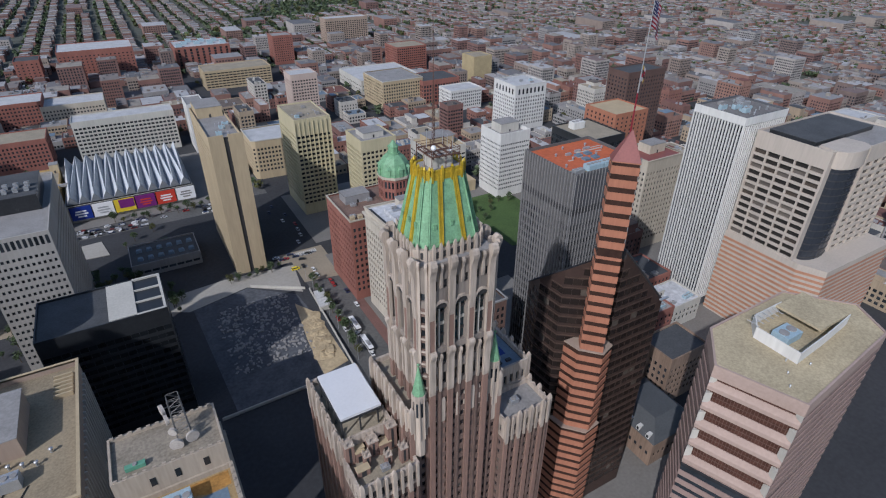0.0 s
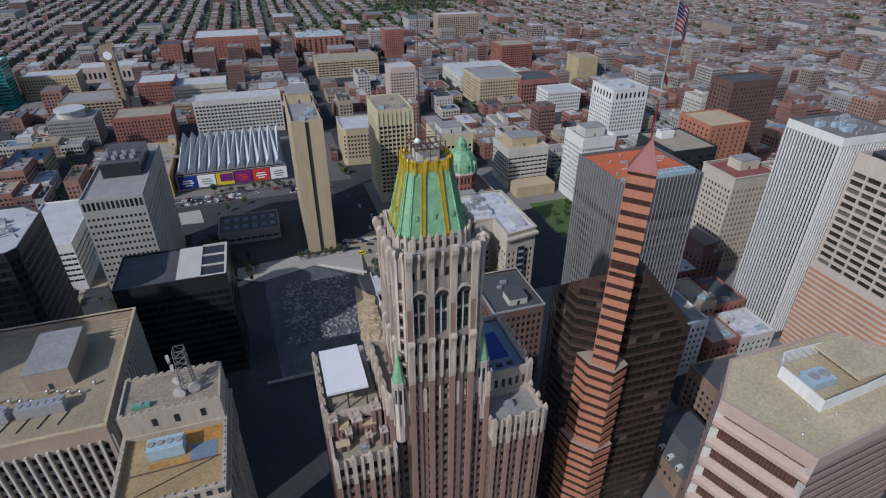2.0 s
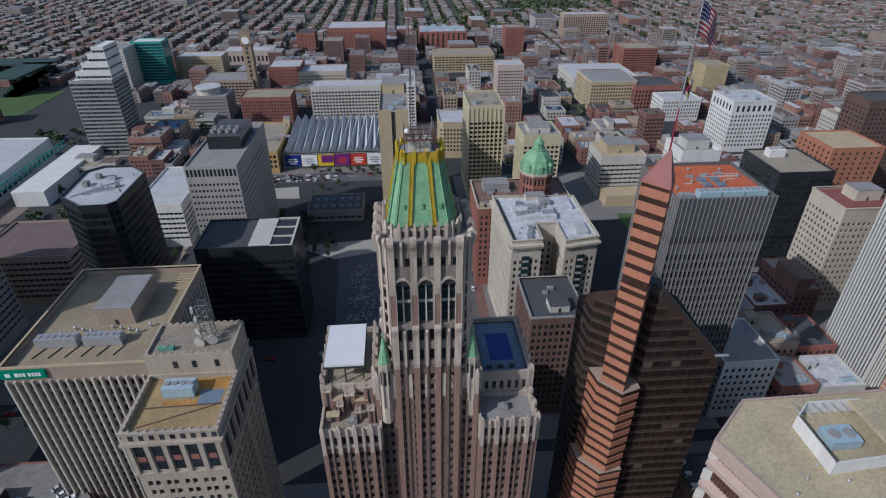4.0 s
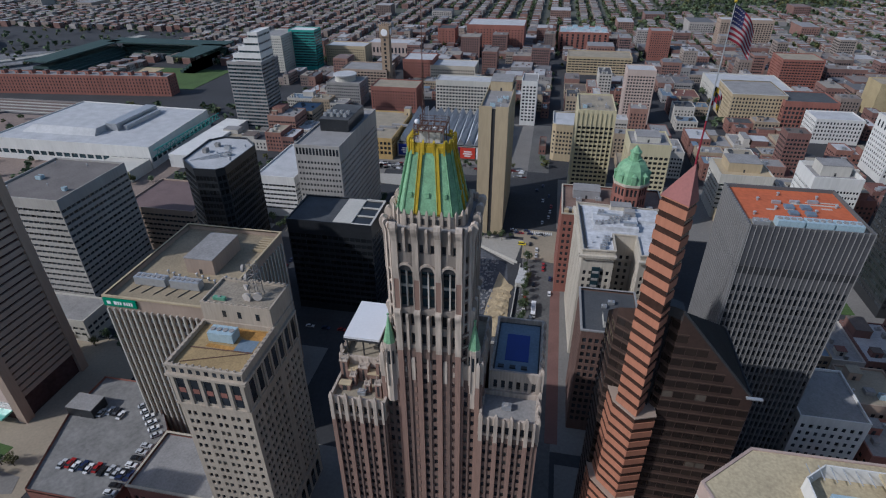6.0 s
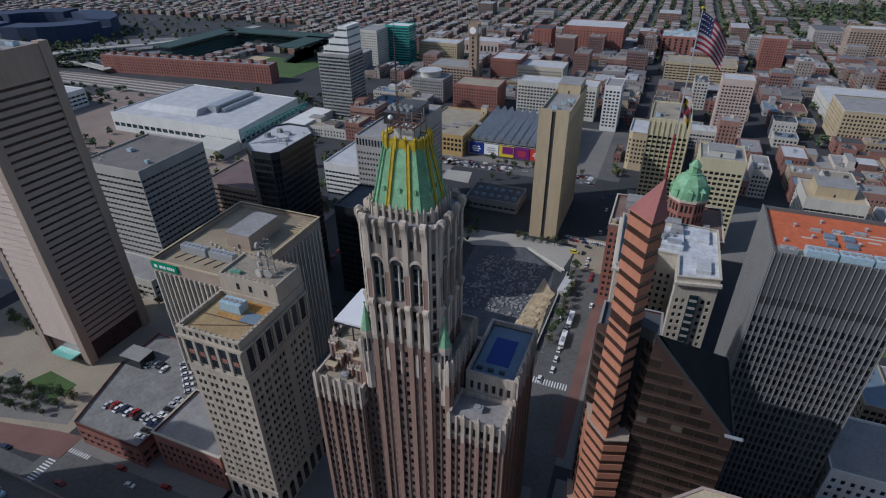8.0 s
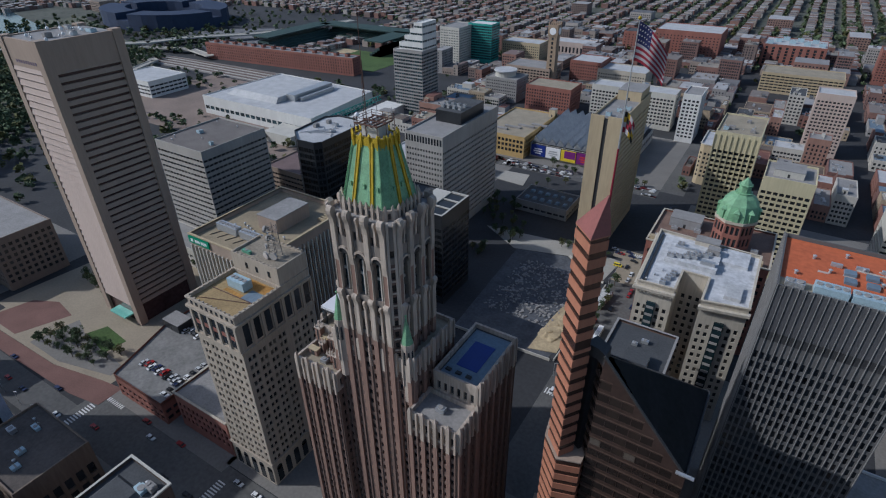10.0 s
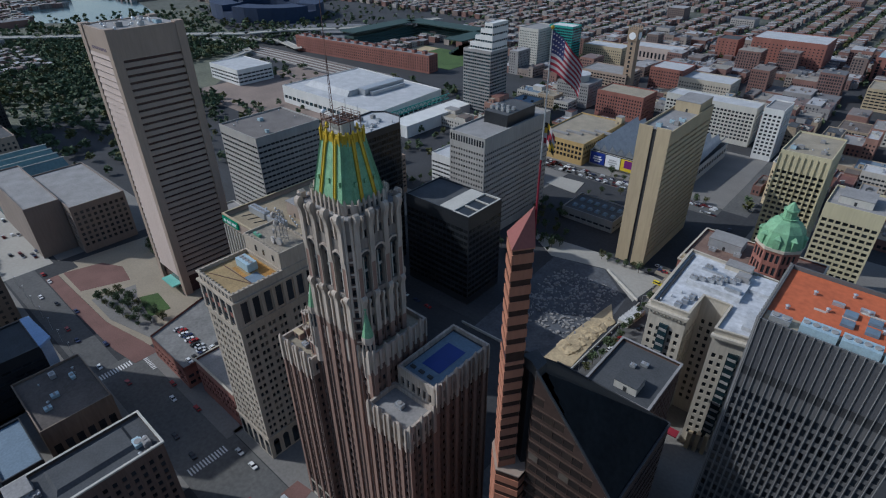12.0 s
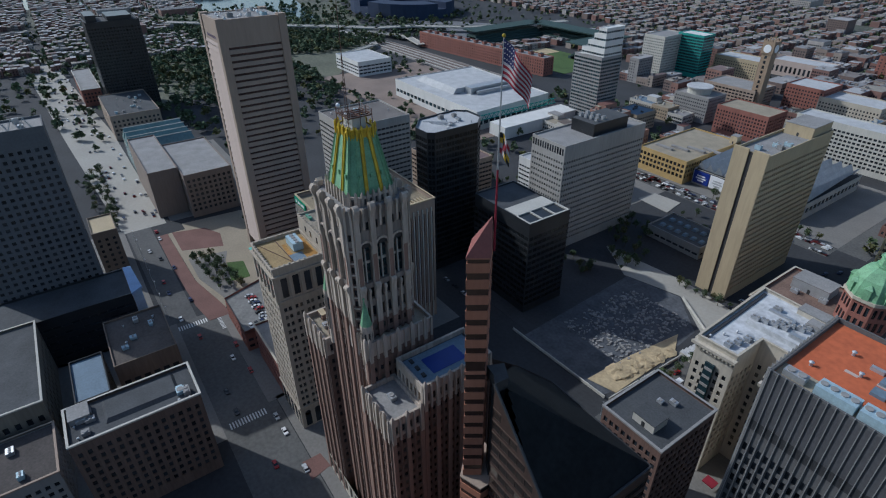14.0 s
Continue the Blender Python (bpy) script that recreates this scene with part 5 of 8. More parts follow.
for k in range(7):
    part("roof_patch", Shape().box(147 + 2.9 * k, 165 + (k * 5) % 9, 108.82, 149.6 + 3.0 * k, 166 + (k * 5) % 9, 108.86 + 0.9 * (k % 2)), METAL if k % 2 else PINK, RED)
for k in range(4):
    part("roof_hatch", Shape().box(153 + 5.0 * (k % 2), 162 + 4.5 * (k // 2), 108.8, 155.8 + 5.0 * (k % 2), 164.6 + 4.5 * (k // 2), 109.6), BLUEROOF, RED, "blue grey roof hatch")
part("roof_conduit", Shape().box(156, 170.5, 108.8, 171, 171.1, 109.0).box(161, 172.6, 108.8, 171, 173.0, 109.0), PALE, RED)
for k in range(8):
    vent(142 + 3.9 * k, 161 + (k * 11) % 17, 108.8, 0.6, 1.0)

WHT = building("white_ribbed_tower", "white ribbed concrete tower with narrow dark windows", 251, 159, 284, 187, 112.4, mat("dark grey recessed wall", (0.10, 0.105, 0.115), 0.8, 0.15), style(1.65, 3.7, 1.2, 3.1, 0.4, 8, 4.5, 0.3), GLASS, 150, mat("brown grey cluttered roof", (0.17, 0.16, 0.15), 0.95, 0.35, 0.1, 1.0))
for k in range(20):
    part("rib", Shape().box(251.5 + 1.7 * k - 0.25, 158.45, 6, 251.5 + 1.7 * k + 0.25, 159.0, 109), WHITE, WHT)
for k in range(18):
    part("rib", Shape().box(250.4, 159.0 + 1.647 * k - 0.3, 6, 251.0, 159.0 + 1.647 * k + 0.3, 109), WHITE, WHT)
part("head_band", Shape().box(250.3, 158.35, 108.6, 284.1, 158.45, 112.6).box(250.3, 158.45, 108.6, 250.4, 187.1, 112.6), WHITE, WHT, "white solid head band")
roof_clutter(rt, 253, 161, 282, 185, 111.4, 14, 14)
HOTELWALL = mat("pale hotel concrete", (0.45, 0.395, 0.335), 0.85, 0.1, 0.1, 1.0, streak=True)
HOT = building("white_grid_hotel", "cream concrete hotel block with wide windows and striped stone base", 0, 0, 0, 0, 106, HOTELWALL, style(6.9, 3.66, 6.1, 2.5, 1.1, 50.6, 7.6, 0.7), BRONZE_WINDOWS, 150, GREYROOF, poly=[(260, 121.5), (264.5, 121.5), (264.5, 129), (284, 129), (284, 117.5), (322, 117.5), (322, 157), (260, 157)], blank=(0, 1, 2, 3))
bay = [(264.7, 128.8)] + [(274.3 - 10.6 * math.cos(math.pi * k / 10), 121.6 - 5.0 * math.sin(math.pi * k / 10)) for k in range(11)] + [(283.8, 128.8)]
part("corner_bay", Shape().prism(bay, 50.5, 98), mat("blue black bay glass", (0.035, 0.04, 0.05), 0.2), HOT, "bowed dark glass corner bay")
for k in range(13):
    part("bay_band", Shape().prism(inset(bay, -0.12), 51.5 + 3.66 * k, 52.1 + 3.66 * k), DARK, HOT)
part("bay_head", Shape().prism(inset(bay, -0.9), 98, 106.2), HOTELWALL, HOT, "cream bowed head over the glass bay")
RUSTSTRIPE = mat("rust striped stone", (0.40, 0.205, 0.125), 0.9)
HOTBASE = [(259.6, 118.0), (264.5, 106.5), (322.4, 106.5), (322.4, 157.4), (259.6, 157.4)]
part("base_wall", Shape().prism(HOTBASE, 0, 50.5), HOTELWALL, HOT, "cream stone base")
for k in range(17):
    part("stripe_band", Shape().prism(inset(HOTBASE, -0.12), 1.0 + 2.8 * k, 2.4 + 2.8 * k), RUSTSTRIPE, HOT)
penthouse(263, 131, 312, 153, 105, 2.2, BLACK, "dark flat machine penthouse on the hotel roof", DARKROOF)

# pinkish banded tower under the camera's way
OCT = [(118, 46), (163, 50.5), (170, 62), (157, 77), (122.5, 76.5), (110.5, 66)]
BAND = thing("pink_banded_tower", 138, 62, 0, "pinkish banded office tower with ribbon windows and gravel roof", "office tower")
u0 = (Vector(OCT[0]) - Vector(OCT[5])).normalized()
n0 = Vector((-u0.y, u0.x))
OCT2 = OCT[1:5] + [tuple(Vector(OCT[5]) + n0 * 1.5), tuple(Vector(OCT[0]) + n0 * 1.5)]
part("glass_core", Shape().prism(inset(OCT, 0.3), 0, 57), GLASS, BAND, "dark ribbon window glass")
part("glass_core", Shape().prism(inset(OCT2, 0.3), 57, 94), GLASS, BAND, "dark ribbon window glass")
BANDSTONE = mat("rosy precast bands", (0.265, 0.19, 0.165), 0.85, 0.12, 0.1, 1.2, streak=True)
z = 3.0
while z < 92:
    part("floor_band", Shape().prism(OCT if z < 55 else OCT2, z, z + 1.9), BANDSTONE, BAND)
    z += 3.6
BANDPINK = mat("pale rosy ledges", (0.37, 0.28, 0.235), 0.85, 0.12, 0.1, 1.2)
REDGLASS = mat("reddish bronze glazing", (0.10, 0.05, 0.038), 0.25, 0.35, 0.3, 0.8, metal=0.1)
# the broad side has deep sloping balconies two storeys apart
p5, p0 = Vector(OCT[5]), Vector(OCT[0])
wide = (p0 - p5).length
for k in range(5):
    zg = 90.2 - 7.1 * k
    lo = [tuple(p5), tuple(p0), tuple(p0 + n0 * 1.7), tuple(p5 + n0 * 1.7)]
    hi = [tuple(p5 + n0 * 1.2), tuple(p0 + n0 * 1.2), tuple(p0 + n0 * 1.7), tuple(p5 + n0 * 1.7)]
    part("balcony_band", Shape().prism(lo, zg - 2.7, zg - 1.5).prism(lo, zg - 1.5, zg, hi), BANDPINK, BAND)
    part("strip_glass", Shape().obox(p5.lerp(p0, 0.5) + n0 * 1.5, u0, wide, 0.2, zg, zg + 4.4), REDGLASS, BAND)
    for i in range(26):
        part("mullion", Shape().obox(p5.lerp(p0, (i + 0.5) / 26) + n0 * 1.3, u0, 0.14, 0.4, zg, zg + 4.4), RUST, BAND)
    part("transom", Shape().obox(p5.lerp(p0, 0.5) + n0 * 1.36, u0, wide - 0.6, 0.16, zg + 1.5, zg + 1.66), RUST, BAND)
    for q, sg in ((p5, 1), (p0, -1)):
        part("end_fin", Shape().prism([tuple(q), tuple(q + u0 * sg * 1.6 + n0 * 1.2), tuple(q + n0 * 1.5)][::sg], zg - 0.5, zg + 2.9), PALE, BAND, "pale triangular end fin")
top = Shape()
oi = inset(OCT, 0.6)
for k in range(6):
    j = (k + 1) % 6
    top.prism([OCT[k], OCT[j], oi[j], oi[k]], 91.8, 95.7)
part("parapet", top, BANDPINK, BAND)
OLIVEROOF = mat("olive tan gravel roof", (0.40, 0.335, 0.215), 0.95, 0.32, 0.07, 1.6)
part("roof", Shape().prism(oi, 94.2, 95.4), OLIVEROOF, BAND)
# added tower, never in view, that casts shade east of the banded tower
building("brown_south_tower", "unseen brown concrete tower added to shade the ground to the east", 128, -62, 172, -22, 100, TANPRE, style(3.3, 3.6, 2.0, 1.8, 0.5, 5, 3), GLASS, 0, GREYROOF)
SCR = thing("machine_screen", 141, 63, 95.4, "white sheet metal screen walls round roof machines", "roof screen")
for a, b in (((129.5, 68.0), (129.5, 56.0)), ((129.5, 56.0), (143, 57.0)), ((143, 57.0), (157.0, 58.5)), ((129.5, 68.0), (134, 71.6)), ((134, 71.6), (146, 71.6))):
    u = (Vector(b) - Vector(a)).normalized()
    part("screen_wall", Shape().obox(((a[0] + b[0]) / 2, (a[1] + b[1]) / 2), u, (Vector(b) - Vector(a)).length + 0.25, 0.25, 95.4, 99.0), WHITE, SCR)
part("roof_plate", Shape().box(143.5, 58.8, 98.2, 156.5, 71.5, 98.9), OLIVEROOF, SCR)
for k in range(6):
    part("frame_bar", Shape().tube((130.5 + 2.2 * k, 68, 98.7), (130.5 + 2.2 * k, 71.5, 98.7), 0.1, 5), METAL, SCR)
cooling_unit(136.5, 63.5, 95.4, 6.5, 4.6, 2.6, 2, PLANT, "pale blue cooling unit with two large round fans")
for k in range(5):
    vent(120 + 4 * k, 52 + (k * 3) % 7, 95.4, 0.3, 0.6)

# white office building round a light court
PATCHROOF = mat("patched white grey roof", (0.47, 0.475, 0.485), 0.85, 0.3, 0.16, 0.6)
COURTWALL = mat("cream glazed brick", (0.47, 0.425, 0.35), 0.85, 0.18, 0.1, 1.0, streak=True)
COURT = building("white_court_building", "white old office building round an open light court", 0, 0, 0, 0, 62, COURTWALL, style(2.6, 3.8, 1.35, 2.2, 0.4, 6, 8, 0.8), BLIND_GLASS, 260, PATCHROOF, 1.2, CREAM, [(95.5, 208.5), (110, 209.3), (110, 225), (120.5, 225), (120.5, 207), (137.3, 210.3), (137, 254), (93.5, 256.5)])
part("cornice", Shape().prism([(94.0, 207.0), (110.6, 207.8), (110.6, 210.2), (95.0, 209.4)], 58.4, 59.6).prism([(119.9, 205.4), (138.2, 208.8), (138.2, 211.0), (119.9, 207.6)], 58.4, 59.6).prism([(94.0, 209.4), (95.4, 209.4), (93.4, 256.6), (92.0, 256.6)], 58.4, 59.6), COURTWALL, COURT)
part("roof_mount", Shape().box(101, 230, 60.8, 122, 248, 63.0), PATCHROOF, COURT, "raised white roof platform")
part("roof_mount", Shape().box(122, 240, 60.8, 133, 252.5, 62.4), PATCHROOF, COURT, "raised white roof platform")
part("roof_hut", Shape().box(127.5, 214, 60.8, 133.5, 224, 62.4), WHITEROOF, COURT, "long white roof hut")
part("roof_gutter", Shape().prism([(96.8, 211), (97.9, 211), (96.1, 253.6), (95.0, 253.6)], 60.8, 61.3), DARK, COURT)
for x0, y0 in ((100.6, 208.0), (127.0, 207.7)):
    part("bay_strip", Shape().box(x0, y0, 9, x0 + 3.6, y0 + 3.2, 53), BLUE_GLASS, COURT, "dark glazed bay strip")
    for r in range(11):
        part("bay_panel", Shape().box(x0 + 0.3, y0 - 0.15, 12 + 3.8 * r, x0 + 3.3, y0, 13.2 + 3.8 * r), GREY, COURT)
for k in range(10):
    part("dentil", Shape().box(95.7 + 1.45 * k, 207.4 + 0.08 * k, 57.2, 96.4 + 1.45 * k, 208.6 + 0.08 * k, 58.4), COURTWALL, COURT)
for k in range(24):
    part("dentil", Shape().box(94.3 - 0.08 * k, 210 + 1.9 * k, 57.2, 95.4 - 0.08 * k, 210.8 + 1.9 * k, 58.4), COURTWALL, COURT)
penthouse(110, 248, 120, 253.5, 60.8, 4.5, COURTWALL, "cream lift house on the white court building", GREYROOF)
part("roof_duct", Shape().box(103, 241, 63.0, 113, 242.2, 64.0).box(112, 236, 63.0, 113.2, 241, 64.0).box(115, 232, 63.0, 121, 234, 64.6), METAL, COURT)
part("roof_shadow_box", Shape().box(116, 242, 63.0, 121, 246, 65.6), GREY, COURT)
for k in range(10):
    cooling_unit(103 + (k * 7) % 18, 232 + (k * 5) % 14, 63.0, 3.0, 1.8, 1.5, 2, METAL)
for k in range(3):
    cooling_unit(104.5 + 1.2 * k, 213 + 4.2 * k, 60.8, 2.4, 3.0, 1.6, 2, METAL)
for k in range(6):
    vent(98 + 2.2 * k, 212 + 5 * (k % 3), 60.8, 0.5, 1.0)
for k in range(3):
    part("portal_statue_base", Shape().box(123 + 3 * k, 205.0 + 0.6 * k, 0, 124.6 + 3 * k, 207.2 + 0.6 * k, 9 + k), SAND, COURT)
part("awning", Shape().box(115, 203.5, 4.0, 119.5, 207.5, 4.6), FLAG_RED, COURT, "red street awning")

DARKR = building("dark_roof_building", "dark red brown brick office building with flat dark roof", 94.5, 160, 117, 188.5, 55, mat("dark red brown brick", (0.14, 0.085, 0.068), 0.9, 0.3, 0.1, 1.4, streak=True), style(2.5, 3.6, 1.5, 2.3, 0.35, 5, 2, 0.5), GLASS, 150, DARKROOF, 1.0, GREY)
penthouse(103, 164, 111, 171, 54, 3.4, PALE, "pale rendered stair housing on the dark roof", DARKROOF)
cooling_unit(107, 180, 54, 2.6, 1.6, 1.4, 1)
cooling_unit(104, 177, 54, 2.0, 1.6, 1.2, 1)

# yellow and pale towers
YEL = building("yellow_tower", "yellowish concrete apartment tower with deep window grid", 95.6, 382, 121.6, 424, 73, YELLOW, style(3.3, 3.35, 2.5, 2.0, 0.9, 8, 9, 0.4), GLASS, 150, ROOF)
for k in range(9):
    part("upright", Shape().box(95.6 + 3.25 * k - 0.2, 381.3, 4, 95.6 + 3.25 * k + 0.2, 382, 71), YELLOW, YEL)
roof_clutter(rt, 97, 384, 120, 422, 72, 4, 4)
PAL = building("pale_balcony_tower", "pale concrete apartment tower with a deep window grid", 128.5, 344, 154.5, 372, 64, YELLOW, style(3.0, 3.35, 2.3, 2.1, 0.9, 6, 6, 0.5), GLASS, 120, GREYROOF)
penthouse(133, 350, 148, 364, 63, 4, PALE, "pale concrete penthouse on an apartment tower")

# copper dome on red brick
DOME = building("domed_brick_building", "red brick building with stone trim and a copper dome", 0, 0, 0, 0, 52, REDBRICK, style(2.8, 3.9, 1.5, 2.2, 0.4, 5, 4, 0.7), GLASS, 120, mat("rust brown deck roof", (0.17, 0.11, 0.085), 0.95, 0.35, 0.1, 1.0), 1.0, CREAM, [(87, 262), (142, 262), (142, 300), (87, 300)])
for k in range(9):
    cooling_unit(91 + 5.4 * k, 268 + (k * 13) % 24, 51, 3.2, 2.2, 1.6, 2)
penthouse(93, 284, 108, 294, 51, 5, METAL, "grey metal roof house on the brick building")
for k in range(12):
    part("roof_ridge", Shape().box(88 + 4.4 * k, 263, 51.0, 90.4 + 4.4 * k, 265.5, 53.6), SAND, DOME)
DX, DY = 122.5, 280
oct8 = [(math.cos(math.pi / 8 + k * math.pi / 4), math.sin(math.pi / 8 + k * math.pi / 4)) for k in range(8)]
drum_wall, drum_panes = Shape(), []
dp = [(DX + 9.4 * a, DY + 9.4 * b) for a, b in oct8]
for k in range(8):
    facade(drum_wall, drum_panes, dp[k], dp[(k + 1) % 8], 52, 66, 2.3, 6.2, 1.3, 4.2, 0.4, 0.8, 0.6, 0.4)
part("drum", drum_wall, REDBRICK, DOME, "red brick drum with tall windows")
set_panes(drum_panes, GLASS, DOME, len(drum_panes))
for z0, r0, z1, r1 in ((65.6, 10.1, 67.0, 10.1), (67.0, 9.6, 70.5, 9.2), (70.5, 9.2, 74.0, 8.1), (74.0, 8.1, 77.0, 6.0), (77.0, 6.0, 78.6, 3.6), (78.6, 3.9, 79.2, 3.9), (79.2, 2.9, 82.4, 2.7), (82.4, 3.2, 83.0, 3.2), (83.0, 2.7, 86.2, 0.4)):
    part("dome_tier", Shape().prism([(DX + r0 * a, DY + r0 * b) for a, b in oct8], z0, z1, [(DX + r1 * a, DY + r1 * b) for a, b in oct8]), COPPER if z0 > 66 else CREAM, DOME)
for k in range(8):
    a, b = math.cos(k * math.pi / 4), math.sin(k * math.pi / 4)
    part("dome_dormer", Shape().obox((DX + 8.2 * a, DY + 8.2 * b), (-b, a), 2.4, 2.4, 67.0, 71.5).prism([(DX + 8.2 * a + 1.5 * x, DY + 8.2 * b + 1.5 * y) for x, y in ((-1, -1), (1, -1), (1, 1), (-1, 1))], 71.5, 73.2, [(DX + 8.0 * a + 0.1 * x, DY + 8.0 * b + 0.1 * y) for x, y in ((-1, -1), (1, -1), (1, 1), (-1, 1))]), COPPER, DOME)

# further named buildings
CURVE = [(80, 468), (83, 465.5), (104, 464), (110, 466), (114, 472), (114, 502), (80, 502)]
building("rounded_beige_office", "beige stone office building with a rounded corner and cornice", 0, 0, 0, 0, 34, SAND, style(2.9, 3.7, 1.7, 2.0, 0.4, 6, 3, 0.4), GLASS, 60, WHITEROOF, 1.0, PALE, CURVE)
building("stepped_beige_building", "stepped beige concrete building with dark ribbon windows", 198, 376, 233, 408, 34, PALE, style(4, 3.6, 3.9, 1.7, 0.7, 6, 3, 0.3), GLASS, 60, SAND)
penthouse(204, 384, 226, 402, 33, 7, SAND, "stepped sandy concrete roof storey")
slab("plaza_roof", outline(199, 358, 232, 374), 9.0, SAND, "sandy low roof of a plaza building", "roof")
building("white_office_block", "white concrete office block with rows of dark windows", 238, 335, 266, 362, 53, WHITE, style(1.8, 3.6, 1.3, 1.6, 0.4, 6, 6, 0.5), GLASS, 120, GREYROOF, 3.0)
penthouse(245, 345, 262, 358, 50, 7, PALE, "pale curved machine house on the white office")
ARCH = building("arched_white_building", "white stone building with arched windows under its cornice", 345, 460, 385, 498, 48, WHITE, style(3.3, 3.9, 1.7, 2.2, 0.45, 5, 11, 0.8), GLASS, 80, WHITEROOF, 1.2, WHITE)
for k in range(7):
    x = 350.2 + 5.0 * k
    part("arched_window", Shape().box(x - 1.1, 459.93, 38.5, x + 1.1, 459.99, 43).tube((x, 459.99, 43), (x, 459.93, 43), 1.1, 14), GLASS, ARCH)
for k in range(6):
    y = 464.4 + 5.6 * k
    part("arched_window", Shape().box(344.93, y - 1.1, 38.5, 344.99, y + 1.1, 43).tube((344.99, y, 43), (344.93, y, 43), 1.1, 14), GLASS, ARCH)
roof_clutter(rt, 348, 463, 382, 495, 46.9, 4, 3)
building("dark_glass_office", "dark grey glass office block with pale roof", 262, 268, 296, 306, 65, BLACK, style(2.2, 3.7, 1.9, 2.2, 0.15, 5, 3, 0.4), GLASS, 60, ROOF)
cooling_unit(275, 295, 64, 10, 6, 5, 3, WHITE, "white boxy machine house with fans on the dark office roof")
building("cream_corner_tower", "cream stone office tower with small windows and red roof", 268, 222, 300, 248, 65, CREAM, style(2.7, 3.7, 1.3, 2.0, 0.4, 6, 5, 0.8), BLIND_GLASS, 120, REDTILE, 1.0, CREAM)
penthouse(280, 232, 294, 242, 64, 6, CREAM, "cream roof house on the corner tower")
building("orange_brick_tower", "orange brick apartment tower with dark corner balconies", 308, 290, 342, 322, 70, ORANGE, style(4.5, 3.3, 1.6, 1.8, 0.4, 5, 2, 0.8), GLASS, 60, SAND)
building("dark_brown_tower", "dark brown brick apartment tower with balcony columns", 346, 318, 388, 340, 90, mat("dark brown brick", (0.10, 0.062, 0.052), 0.9, 0.2), style(3.2, 3.1, 1.5, 1.6, 0.4, 5, 2, 0.8), GLASS, 60, DARKROOF)
building("stepped_glass_tower", "grey hotel tower stepping back in white banded tiers", 0, 0, 0, 0, 70, GREY, style(3, 3.5, 2.9, 1.9, 0.4, 5, 1, 0.3), BLUE_GLASS, 80, WHITE, 1.0, None, outline(-236, 490, -200, 520))
for k, (x0, h) in enumerate(((-229, 77), (-222, 84), (-215, 91), (-210, 97))):
    building("tower_tier", "white banded stepped upper tier of a hotel tower", x0, 492, -200, 518, h, WHITE, style(3, 3.5, 2.9, 1.9, 0.4, 0.5, 0.6, 0.3), BLUE_GLASS, 0, WHITE, 0.6, z0=70 if k == 0 else 77 + 7 * (k - 1))
building("teal_tower", "teal glass hotel tower with pale floor bands", -291, 747, -253, 772, 54, TEAL, style(3, 3.6, 2.9, 2.3, 0.2, 5, 2, 0.3), BLUE_GLASS, 0, WHITE)
building("blue_grey_slab", "blue grey concrete hotel slab with small windows", -318, 712, -286, 760, 52, PALE, style(2.8, 3.4, 1.5, 1.5, 0.3, 5, 2), BLUE_GLASS, 0, GREYROOF)
building("hotel_block", "beige brick hotel block with even windows", -252, 780, -192, 812, 28, SAND, style(3.2, 3.4, 1.5, 1.7, 0.3, 4, 2), GLASS, 0, WHITEROOF)
building("stone_hall", "pale stone hall with arched windows", -211, 852, -139, 885, 20, PINK, style(6, 12, 3, 8, 0.4, 3, 2), GLASS, 0, WHITEROOF)
building("brown_garage", "brown concrete parking garage with open decks", -182, 650, -123, 690, 28, TANPRE, style(4, 3.4, 3.2, 1.9, 1.0, 2, 1), GLASS, 0, GREYROOF)
building("round_top_office", "grey office building with a pale round roof disc", -178, 590, -138, 622, 27, GREY, style(2.4, 3.5, 1.4, 1.6, 0.4, 4, 2), GLASS, 0, GREYROOF)
disc = thing("roof_disc", -160, 606, 27, "white round roof drum on an office building", "roof structure")
part("drum", Shape().tube((-160, 606, 26), (-160, 606, 32), 12, 24), PALE, disc)
part("rim", Shape().tube((-160, 606, 32), (-160, 606, 33.5), 13.5, 24), WHITEROOF, disc)
building("red_brick_block", "red brick block with rows of pale framed windows", -121, 578, -69, 612, 28, REDBRICK, style(3, 3.4, 1.5, 1.9, 0.3, 4, 2), GLASS, 0, ROOF)
building("brick_hospital_wing", "red brick block with flat pale roofs", -114, 695, -75, 735, 32, REDBRICK, style(3.2, 3.6, 1.6, 1.8, 0.3, 4, 2), GLASS, 0, WHITEROOF)
building("cream_block", "cream stone block with even windows", -78, 694, -20, 730, 26, CREAM, style(3, 3.6, 1.5, 1.8, 0.3, 4, 2), GLASS, 0, WHITEROOF)
building("big_brick_slab", "large red brick hospital slab with few windows", -64, 912, 27, 975, 40, REDBRICK, style(5, 3.8, 1.8, 1.6, 0.3, 4, 3), GLASS, 0, WHITEROOF)
building("brick_tower_wing", "red brick stair tower block", -115, 930, -86, 965, 30, REDBRICK, style(5, 3.8, 1.8, 1.6, 0.3, 4, 3), GLASS, 0, DARKROOF)
LH = building("long_hotel", "long pale hotel slab with a deep window grid", -48, 582, 36, 606, 37, PALE, style(3.4, 3.5, 2.5, 2.0, 0.7, 4, 3), GLASS, 100, WHITEROOF)
building("slim_white_building", "slim white concrete building with balcony frames", 46, 558, 62, 590, 46, WHITE, style(3.2, 3.4, 2.3, 2.0, 0.7, 4, 3), GLASS, 40, GREYROOF)
building("pale_roof_hospital", "red brick hospital with pale blue roof machinery", 81, 928, 158, 985, 30, REDBRICK, style(8, 4, 3.2, 3.4, 0.6, 3, 2), GLASS, 0, WHITEROOF)
